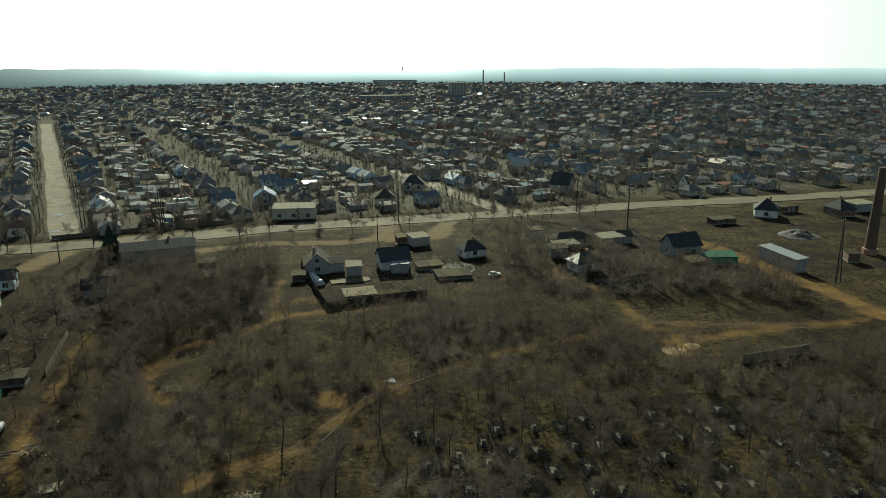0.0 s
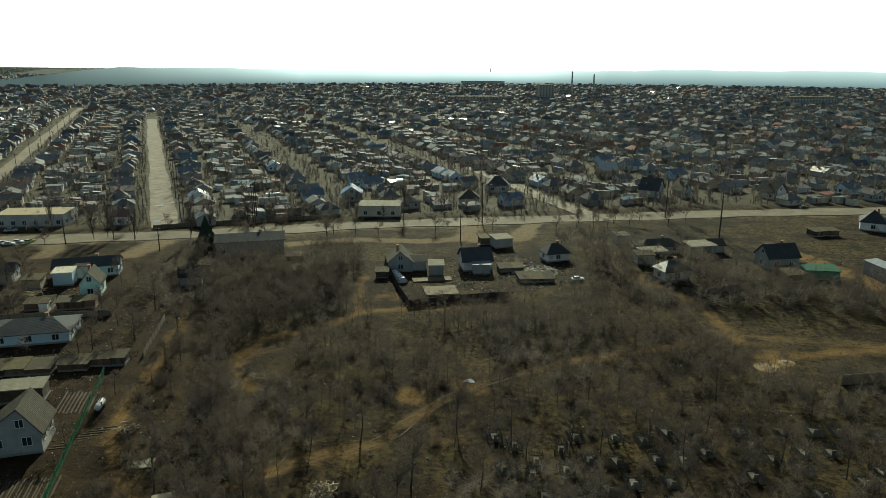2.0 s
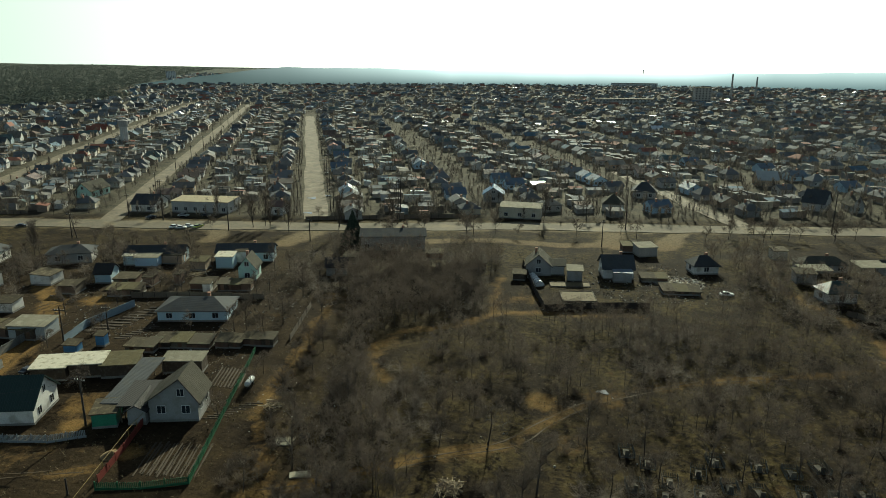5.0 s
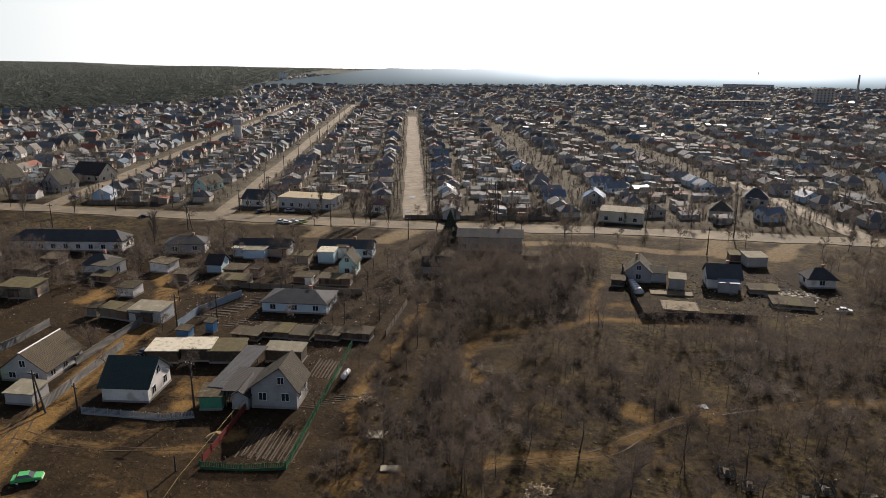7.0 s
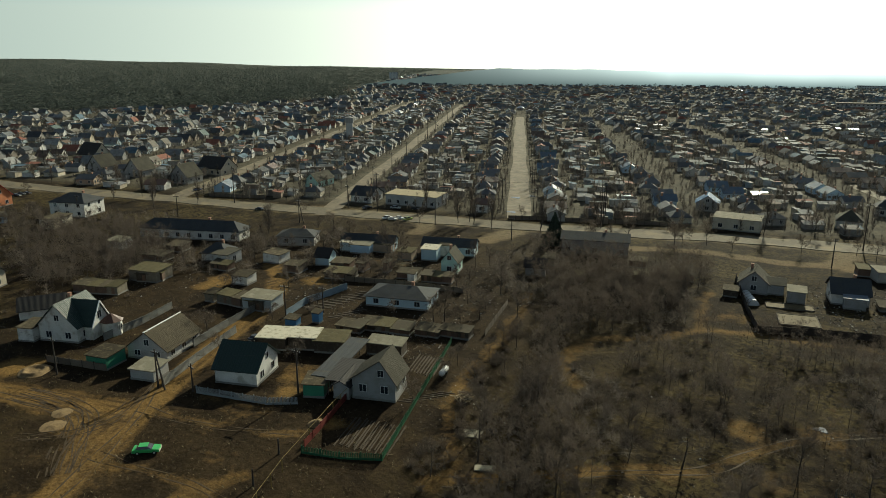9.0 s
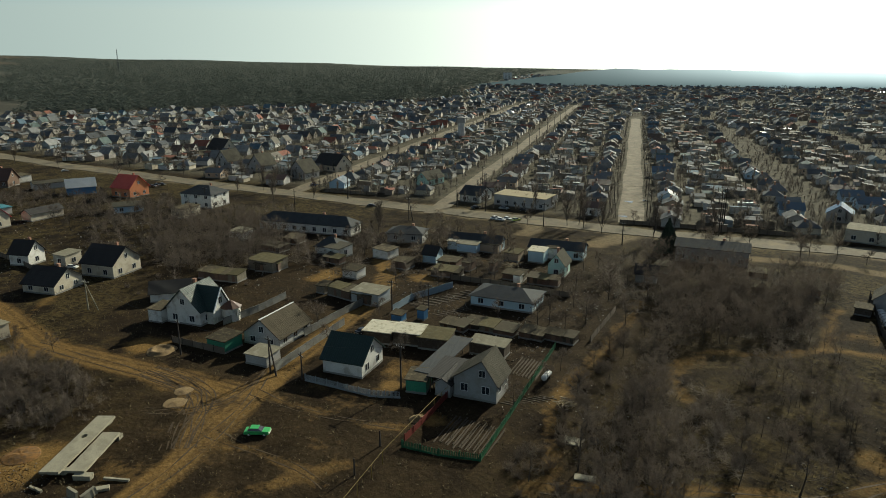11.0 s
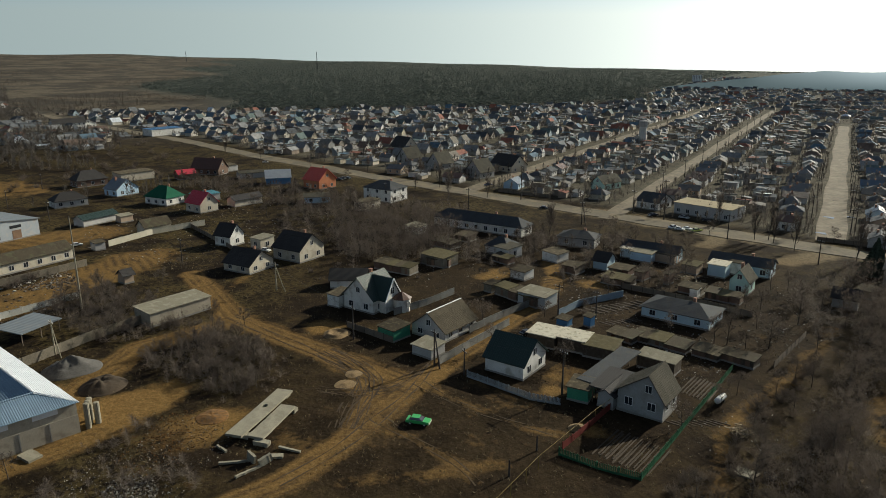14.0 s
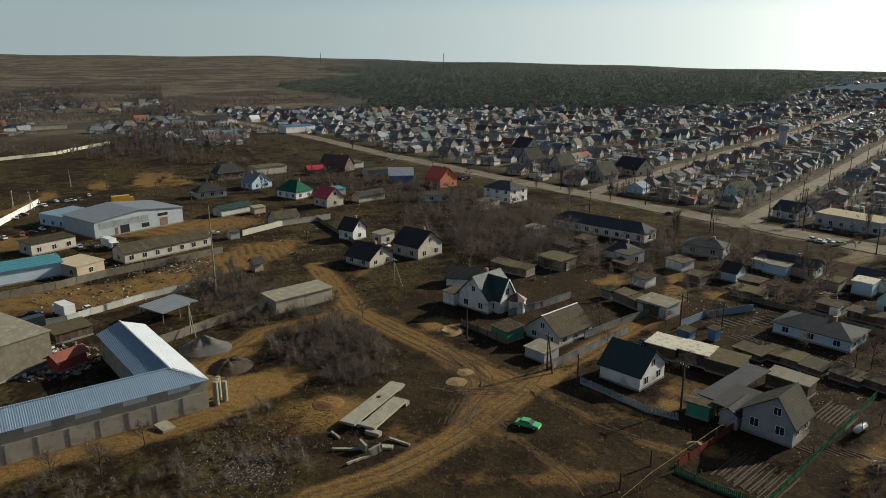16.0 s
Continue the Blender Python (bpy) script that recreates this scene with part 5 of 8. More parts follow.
for tx_, ty_ in ((-140.7, 31.6), (-138, 24.6), (-111.6, 28), (-124.8, 26.3), (-121.4, 34.7), (-130, 29), (-127, 33), (-134, 27), (-120, 29), (-113, 34), (-109, 31), (-116, 32), (-118, 24.5), (-156.6, 23.1), (-159.6, 15.7), (-187.9, 35.1), (-177, 28.5), (-174.2, 15.2), (-93.4, -9.8), (-99.6, -4.6), (-94.6, -15.5), (-89.8, -0.8), (-138.3, 37.6)):
    bare_tree(tx_, ty_, rnd.uniform(0.45, 0.72), label="bushy leafless tree on waste ground", group="bare waste-ground trees")
scatter([(-260, 75), (-200, 70), (-215, 110), (-260, 120), (-330, 60)], 40, 4.0, yard_tree)
scatter([(-40, 215), (-110, 185), (-108, 178), (-30, 205), (60, 235), (58, 245)], 22, 4.0, lambda x, y: bare_tree(x, y, rnd.uniform(0.6, 0.9), label="leafless roadside tree on sandy verge", group="bare roadside trees"))
scatter([(-205, 10), (-120, 38), (-104, 28), (-130, 22), (-190, -8)], 40, 1.8, lambda x, y: shrub(x, y, rnd.uniform(0.6, 1.4)))
scatter([(-42, 58), (-60, 118), (-66, 160), (-37, 140), (38, 125), (96, 120), (60, 60), (-25, 38)], 90, 2.0, lambda x, y: shrub(x, y, rnd.uniform(0.5, 1.1)))
scatter([(-520, -60), (-330, 0), (-330, 60), (-420, 100), (-560, 70)], 80, 5.0, lambda x, y: shrub(x, y, rnd.uniform(1.0, 2.0)), avoid=2)
scatter([(-140, 60), (-90, 120), (-130, 150), (-240, 100), (-200, 50)], 50, 3.0, lambda x, y: shrub(x, y, rnd.uniform(0.4, 0.9)))
scatter([(-74, 138), (-62, 112), (-55, 94), (-46, 74), (-40, 62), (-52, 63), (-60, 92), (-68, 112)], 34, 1.8, lambda x, y: shrub(x, y, rnd.uniform(0.5, 1.0)))
scatter([(-74, 138), (-62, 112), (-55, 94), (-46, 74), (-40, 62), (-50, 66), (-60, 92), (-68, 112)], 9, 4, yard_tree)
for j in range(36):
    px = -420 + 13.5 * j + rnd.uniform(-4, 4)
    py = float(road_y(px)) + (9.5 if j % 3 else -10) + rnd.uniform(-1.5, 2.5)
    if not blocked(px, py) and rnd.random() < 0.8:
        bare_tree(px, py, rnd.uniform(0.6, 1.0), POPLARS[rnd.randrange(2)] if j % 4 == 0 else None, "leafless roadside tree on sandy verge", "bare roadside trees")
for px, py in ((-168.7, 143.4), (-166, 141), (-233.5, 146), (-281.7, 160), (-257, 156), (-252.6, 159), (-227, 160), (-128.5, 190), (-126, 193), (-114.4, 188), (-99, 206), (-88, 208), (-123, 191)):
    bare_tree(px, py, rnd.uniform(0.8, 1.05), POPLARS[rnd.randrange(2)], "tall slim leafless poplar by the road", "bare poplars")


me = bpy.data.meshes.new("thicket")
me.from_pydata(thick_v, [], thick_f)
me.materials.append(BARK)
me.materials.append(TWIG)
me.polygons.foreach_set("material_index", thick_i)
tagged(new("thicket", me), "dense leafless grey-brown thicket of young trees", "trees", kind="stuff")


def spruce(x, y, h):
    e = thing("spruce", pose(x, y, 0), "dark green spruce beside a long building", "tree")
    t, c = Shape(), Shape()
    t.tube((0, 0, -0.2), (0, 0, h * 0.95), 0.2, 0.03, 6)
    r = random.Random(3)
    for j in range(900):
        z = h * (0.08 + 0.9 * r.random() ** 1.3)
        rad = (h - z) * 0.5 * r.uniform(0.55, 1.05)
        an = r.uniform(0, 6.283)
        b = Vector((math.cos(an) * rad, math.sin(an) * rad, z - rad * 0.35))
        a = Vector((b.x * 0.25, b.y * 0.25, z))
        s = Vector((-math.sin(an), math.cos(an), 0)) * 0.28
        c.face([a, b - s, b + Vector((0, 0, -0.25)), b + s])
    part("trunk", t, BARK, e)
    part("crown", c, NEEDLE, e)


spruce(-90.0, 183.5, 10.0)

# ---- the town ----
FAR_WALL = ramp_mat("far_house_walls", [(0.46, 0.43, 0.37), (0.3, 0.29, 0.27), (0.38, 0.33, 0.25), (0.2, 0.195, 0.19), (0.26, 0.24, 0.22), (0.24, 0.29, 0.32), (0.17, 0.145, 0.12), (0.5, 0.49, 0.47), (0.22, 0.17, 0.13)])
FAR_ROOF = ramp_mat("far_house_roofs", [(0.13, 0.138, 0.147), (0.17, 0.172, 0.174), (0.1, 0.108, 0.116), (0.145, 0.132, 0.112), (0.125, 0.09, 0.072), (0.09, 0.135, 0.175), (0.13, 0.134, 0.138), (0.075, 0.08, 0.086), (0.24, 0.24, 0.235), (0.1, 0.13, 0.125), (0.11, 0.115, 0.12), (0.06, 0.064, 0.07), (0.2, 0.085, 0.06), (0.15, 0.14, 0.125)], rough=0.85, spec=0.15)
FAR_GLINT = ramp_mat("far_metal_roofs", [(0.6, 0.62, 0.64), (0.5, 0.52, 0.54), (0.62, 0.6, 0.56)], rough=0.38, spec=0.6, metal=0.6)
PROTO_WALLS = ["whitegrey", "cream", "whitegrey", "grey", "pale", "bluewall", "pale", "brick"]
PROTO_ROOFS = ["town_dark", "town_grey", "brown", "town_dark", "town_grey", "slate_blue", "town_grey", "town_dark"]


def town_prototype(i):
    """A plain family house for the rows across the road, built once and copied."""
    r = random.Random(200 + i)
    L, D = r.uniform(6.5, 9), r.uniform(5.5, 7)
    ev = r.uniform(2.4, 2.8)
    return building("house", -300 - 12 * i, 330, 29, L, D, ev, ev + r.uniform(1.3, 2.5), "l", "hip" if i in (1, 3, 6) else "gable", PROTO_WALLS[i], PROTO_ROOFS[i], windows=False, group="houses of the town")


def town_windows(home):
    bb = next(c for c in home.children if c.name.startswith("wall")).bound_box
    a, b = max(c[0] for c in bb), max(c[1] for c in bb)
    for ux in (-a * 0.5, a * 0.5):
        window(home, ux, -b, 0, -1, 1.45, 1.1, 1.2)
    window(home, a, 0, 1, 0, 1.5, 1.3, 1.3)
    window(home, a, -b * 0.6, 1, 0, 1.5, 1.0, 1.1)


protos = [town_prototype(i) for i in range(8)]
for h_ in protos:
    town_windows(h_)
far_walls, far_roofs, far_glints = Shape(), Shape(), Shape()


def far_house(x, y, z, yaw, L, D, ev, rd, hip, glint):
    c, s = math.cos(radians(yaw)), math.sin(radians(yaw))
    P = lambda px, py, pz: (x + c * px - s * py, y + s * px + c * py, z + pz)
    a, b = L / 2, D / 2
    k = len(far_walls.v)
    roof = far_glints if glint else far_roofs
    far_walls.v += [P(-a, -b, -1), P(a, -b, -1), P(a, b, -1), P(-a, b, -1), P(-a, -b, ev), P(a, -b, ev), P(a, b, ev), P(-a, b, ev), P(-a, 0, rd), P(a, 0, rd)]
    far_walls.f += [(k, k + 1, k + 5, k + 4), (k + 1, k + 2, k + 6, k + 9, k + 5), (k + 2, k + 3, k + 7, k + 6), (k + 3, k, k + 4, k + 8, k + 7)]
    far_walls.i += [0] * 4
    o = 0.4
    zo = ev - 0.3
    rx = a - b * 0.8 if hip else a + o
    k = len(roof.v)
    roof.v += [P(-a - o, -b - o, zo), P(a + o, -b - o, zo), P(a + o, b + o, zo), P(-a - o, b + o, zo), P(-rx, 0, rd + 0.12), P(rx, 0, rd + 0.12)]
    roof.f += [(k, k + 1, k + 5, k + 4), (k + 2, k + 3, k + 4, k + 5)] + ([(k + 1, k + 2, k + 5), (k + 3, k, k + 4)] if hip else [])
    roof.i += [0] * (4 if hip else 2)


def far_shed(x, y, z, yaw, L, D, h, glint):
    c, s = math.cos(radians(yaw)), math.sin(radians(yaw))
    P = lambda px, py, pz: (x + c * px - s * py, y + s * px + c * py, z + pz)
    a, b = L / 2, D / 2
    k = len(far_walls.v)
    far_walls.v += [P(-a, -b, -1), P(a, -b, -1), P(a, b, -1), P(-a, b, -1), P(-a, -b, h), P(a, -b, h), P(a, b, h + 0.5), P(-a, b, h + 0.5)]
    far_walls.f += [(k + j, k + (j + 1) % 4, k + 4 + (j + 1) % 4, k + 4 + j) for j in range(4)]
    far_walls.i += [0] * 4
    roof = far_glints if glint else far_roofs
    k = len(roof.v)
    roof.v += [P(-a - 0.3, -b - 0.3, h), P(a + 0.3, -b - 0.3, h), P(a + 0.3, b + 0.3, h + 0.6), P(-a - 0.3, b + 0.3, h + 0.6)]
    roof.f.append((k, k + 1, k + 2, k + 3))
    roof.i.append(0)


town_rnd = random.Random(11)
copied, sites = 0, []
first = [(o.location.x, o.location.y) for _, _, o in FOOT]
for row in range(-14, 34):
    for side in (-1, 1):
        v = -520.0
        while v < 2500:
            v += town_rnd.uniform(10.5, 16) * (1 if v < 900 else 1.4)
            u = row * 67.5 + side * town_rnd.uniform(12, 16)
            if v > {0: 450, -1: 630, -2: 670}.get(row, 300):
                u += town_rnd.uniform(-18, 18) * min(1, v / 700)
            x, y = S1_AT + S1_N * u + S1_DIR * v
            r = math.hypot(x, y)
            if y < road_y(x) + 14 or r > (1480 if math.atan2(-x, y) < 0.6 else 2450) or x < woods_x(y) + 12 or abs(math.degrees(math.atan2(-x, y)) - 26) > 76:
                continue
            sites.append((r, x, y, u, v, side))
sites.sort()
for r, x, y, u, v, side in sites:
    z = float(far_z(np.array(x), np.array(y)))
    yaw = 29.2 + (0 if side > 0 else 180) + town_rnd.choice((0, 0, 90)) + town_rnd.uniform(-3, 3)
    if any(abs(x - a) < 11 and abs(y - b) < 11 for a, b in first):
        continue
    if copied < 132:
        proto = protos[town_rnd.randrange(8)]
        if copied < 8:
            protos[copied].matrix_basis = pose(x, y, 0, 0, 0, yaw)
        else:
            copy_thing(proto, pose(x, y, 0, 0, 0, yaw))
        copied += 1
    elif r < 1500 or town_rnd.random() < 0.6:
        ev = town_rnd.uniform(2.2, 2.8)
        steep = u < -150 and town_rnd.random() < 0.5
        far_house(x, y, z, yaw, town_rnd.uniform(6, 9.5), town_rnd.uniform(5, 6.8), ev, ev + (town_rnd.uniform(2.4, 3.6) if steep else town_rnd.uniform(1.0, 2.2)), not steep and town_rnd.random() < 0.45, town_rnd.random() < 0.012)
    # sheds of the yard behind
    for _ in range(3 if r < 700 else 2 if r < 1000 else 1):
        du, dv = side * town_rnd.uniform(9, 19), town_rnd.uniform(-6, 6)
        sx, sy = S1_AT + S1_N * (u + du) + S1_DIR * (v + dv)
        if any(abs(sx - a) < 9 and abs(sy - b) < 9 for a, b in first) or sy < road_y(sx) + 9:
            continue
        far_shed(sx, sy, z, 29.2 + town_rnd.choice((0, 90, 180, 180)) + town_rnd.uniform(-4, 4), town_rnd.uniform(2.5, 7), town_rnd.uniform(2, 4.5), town_rnd.uniform(1.6, 2.3), town_rnd.random() < 0.025)
for _ in range(760):
    az, r = radians(town_rnd.uniform(70, 104)), town_rnd.uniform(470, 1300)
    x, y = -math.sin(az) * r, math.cos(az) * r
    if y > road_y(x) - 20 or math.sin(x * 0.017) + math.sin(y * 0.028 + 0.6) < 0.15:
        continue
    z, yaw = float(far_z(np.array(x), np.array(y))), town_rnd.choice((16, 106)) + town_rnd.uniform(-8, 8)
    ev = town_rnd.uniform(2.4, 3.2)
    far_house(x, y, z, yaw, town_rnd.uniform(7, 13), town_rnd.uniform(6, 8), ev, ev + town_rnd.uniform(1.4, 3.4), town_rnd.random() < 0.3, town_rnd.random() < 0.04)
    far_shed(x + town_rnd.uniform(9, 14), y + town_rnd.uniform(-8, 8), z, yaw, town_rnd.uniform(4, 9), town_rnd.uniform(3, 5), 2.2, town_rnd.random() < 0.08)
for nm, shp, m_, lab in (("far_house_walls", far_walls, FAR_WALL, "pale walls of distant village houses"), ("far_house_roofs", far_roofs, FAR_ROOF, "dark pitched roofs of distant village houses"), ("far_metal_roofs", far_glints, FAR_GLINT, "glinting metal roofs of distant sheds")):
    tagged(new(nm, shp.mesh(nm, m_)), lab, "houses", kind="stuff")

# yard trees and hedges of the town, and the pine wood, too many to count
FAR_TWIG = mat("far_bare_twigs", (0.135, 0.12, 0.105), (0.085, 0.076, 0.067), bump=0, island=0.3, spec=0.05)
FAR_BRUSH = mat("far_brush_twigs", (0.13, 0.112, 0.095), (0.085, 0.074, 0.064), bump=0, island=0.3, spec=0.0, rough=1.0)
FAR_PINE = mat("far_pine_needles", (0.095, 0.108, 0.098), (0.075, 0.088, 0.08), scale=0.02, fine=0.2, bump=0, island=0.1, spec=0.0, rough=1.0)

for m_ in (FAR_TWIG, FAR_BRUSH, FAR_PINE):
    let_through(m_)


def clump_cloud(name, points, material, label, blades, kind_h, spread, droop, width):
    """Many small tree crowns, each a sheaf of thin blades, in one mesh."""
    r = np.random.RandomState(5)
    n = len(points)
    pts = np.array(points)
    base = np.repeat(pts[:, :3], blades, 0)
    h = np.repeat(pts[:, 3], blades)
    an, k = r.uniform(0, 6.283, n * blades), r.uniform(0.12, 1.0, n * blades)
    rad = h * spread * (1 - 0.65 * k) * r.uniform(0.5, 1.1, n * blades)
    tip = base + np.stack([np.cos(an) * rad, np.sin(an) * rad, h * np.clip(k + droop, 0.05, 1.05)], 1)
    root = base + np.stack([np.zeros_like(h), np.zeros_like(h), h * k * (0.75 if droop > 0 else 1.0)], 1)
    ta = an + 1.57 + r.uniform(-0.5, 0.5, n * blades)
    side = np.stack([np.cos(ta), np.sin(ta), r.uniform(-0.3, 0.3, n * blades)], 1) * (h * width)[:, None]
    if droop > 0:
        tri = np.stack([root - side, root + side, tip], 1)
    else:
        tri = np.stack([root, tip - side, tip + side], 1)
    me_ = bpy.data.meshes.new(name)
    m3 = n * blades * 3
    me_.from_pydata(tri.reshape(-1, 3).tolist(), [], np.arange(m3).reshape(-1, 3).tolist())
    me_.materials.append(material)
    return tagged(new(name, me_), label, "trees", kind="stuff")


near_pts, mid_pts, pines, brush = [], [], [], []
for _ in range(33000):
    az, r = radians(town_rnd.uniform(-36, 88)), 190 + 1500 * town_rnd.random() ** 1.3
    x, y = -math.sin(az) * r, math.cos(az) * r
    if y < road_y(x) + 10 or x < woods_x(y):
        continue
    q = np.array((x, y)) - S1_AT
    u = float(q @ S1_N)
    v = float(q @ S1_DIR)
    if (abs(u) < 5 and v < 450) or (abs(u + 68) < 4.5 and v < 630) or (abs(u + 135) < 4.5 and v < 670):
        continue
    (near_pts if r < 420 else mid_pts).append((x, y, float(far_z(np.array(x), np.array(y))), town_rnd.uniform(2.2, 6)))
for _ in range(56000):
    az, r = radians(town_rnd.uniform(28, 102)), 620 + 3800 * town_rnd.random() ** 1.7
    x, y = -math.sin(az) * r, math.cos(az) * r
    if x < woods_x(y) - 5 and y > -250:
        bare_ = float(open_land(x, y)) > 0.5
        if bare_ and math.sin(x * 0.011 + 0.6) + math.sin(y * 0.017 + x * 0.006) < 0.1:
            continue
        (brush if bare_ else pines).append((x, y, float(far_z(np.array(x), np.array(y))) - 0.5, town_rnd.uniform(2.5, 5) if bare_ else town_rnd.uniform(5, 8.5)))
for _ in range(17000):
    x, y = town_rnd.uniform(-1400, -300), town_rnd.uniform(-420, 110)
    thick = math.sin(x * 0.021 + y * 0.013) + math.sin(y * 0.037 + 1) + 0.6 * math.sin(x * 0.07 - y * 0.05)
    if y < road_y(x) - 14 and thick > (0.3 if x > -560 else -0.35) and not is_bare(x, y, 0.2) and not blocked(x, y, 3) and math.hypot(x + 338, y - 2) > 28:
        (near_pts if x > -420 else mid_pts).append((x, y, float(far_z(np.array(x), np.array(y))), town_rnd.uniform(3, 6) + 2.0 * max(0, thick)))
clump_cloud("yard_trees", near_pts, FAR_TWIG, "leafless trees and hedges in the yards", 60, 0, 0.5, 0.12, 0.013)
clump_cloud("far_yard_trees", mid_pts, FAR_TWIG, "leafless trees among the distant houses", 20, 0, 0.72, 0.1, 0.032)
clump_cloud("pine_wood", pines, FAR_PINE, "dark pine wood on the far slope", 12, 0, 0.7, -0.1, 0.2)
clump_cloud("far_brush", brush, FAR_BRUSH, "brown leafless brush on the far slope", 14, 0, 1.0, 0.02, 0.07)
under, tufts = [], []
for poly, count in (([(-260, 95), (-215, 70), (-160, 72), (-150, 130), (-205, 140), (-262, 118)], 300), ([(-95, 172), (-44, 184), (-40, 150), (-70, 130), (-88, 140)], 90), ([(14, 166), (32, 150), (84, 150), (84, 165), (60, 176), (20, 205)], 160), ([(-330, 60), (-255, 75), (-262, 110), (-320, 100)], 120), ([(-165, 95), (-118, 120), (-150, 160), (-175, 135)], 100)):
    for _ in range(count * 3):
        x, y = rnd.uniform(min(p[0] for p in poly), max(p[0] for p in poly)), rnd.uniform(min(p[1] for p in poly), max(p[1] for p in poly))
        if inside(x, y, poly) and not is_bare(x, y, 0.4) and not blocked(x, y, -0.3) and rnd.random() < 0.6:
            under.append((x, y, -0.1, rnd.uniform(2.0, 5.5)))
for _ in range(9000):
    x, y = rnd.uniform(-75, 98), rnd.uniform(38, 166)
    if inside(x, y, WOOD_PLOT) and not is_bare(x, y, 0.15) and math.sin(x * 0.13 + 1) + math.sin(y * 0.11 + x * 0.05) > 0.75 and len(under) < 1300:
        under.append((x, y, -0.1, rnd.uniform(1.2, 3.6)))
for _ in range(2600):
    x, y = rnd.uniform(-215, -104), rnd.uniform(-15, 40)
    if inside(x, y, [(-205, 8), (-120, 38), (-104, 26), (-128, 16), (-190, -8)]) and not is_bare(x, y, 0.3) and not blocked(x, y):
        under.append((x, y, -0.1, rnd.uniform(0.8, 3.2)))
for _ in range(300):
    x, y = rnd.uniform(-150, -104), rnd.uniform(14, 42)
    if inside(x, y, [(-150, 26), (-138, 36), (-118, 40), (-106, 34), (-108, 26), (-118, 18), (-136, 18)]) and not is_bare(x, y, 0.5):
        under.append((x, y, -0.1, rnd.uniform(0.5, 2.8)))
for _ in range(520):
    x, y = rnd.uniform(-106, -76), rnd.uniform(-26, 16)
    if math.sin(x * 0.4) + math.sin(y * 0.33 + x * 0.2) > -0.1 and not is_bare(x, y, 0.3) and not blocked(x, y, 1):
        under.append((x, y, -0.1, rnd.uniform(0.6, 2.4)))
for _ in range(44000):
    x, y = rnd.uniform(-230, 100), rnd.uniform(-10, 190)
    if math.hypot(x, y) < 200 and not is_bare(x, y, 0.45) and not blocked(x, y) and abs(math.degrees(math.atan2(-x, y)) - 34) < 72:
        tufts.append((x, y, -0.05, rnd.uniform(0.2, 0.7)))
clump_cloud("undergrowth", under, TWIG, "low leafless undergrowth among the trees", 74, 0, 1.05, 0.04, 0.01)
DRY_GRASS = mat("dry_grass", (0.125, 0.096, 0.045), (0.05, 0.038, 0.02), scale=0.06, bump=0, island=0.6)
clump_cloud("dry_grass", tufts, DRY_GRASS, "tufts of dry yellowed grass", 4, 0, 0.9, 0.2, 0.1)

# ---- the angled warehouse ----


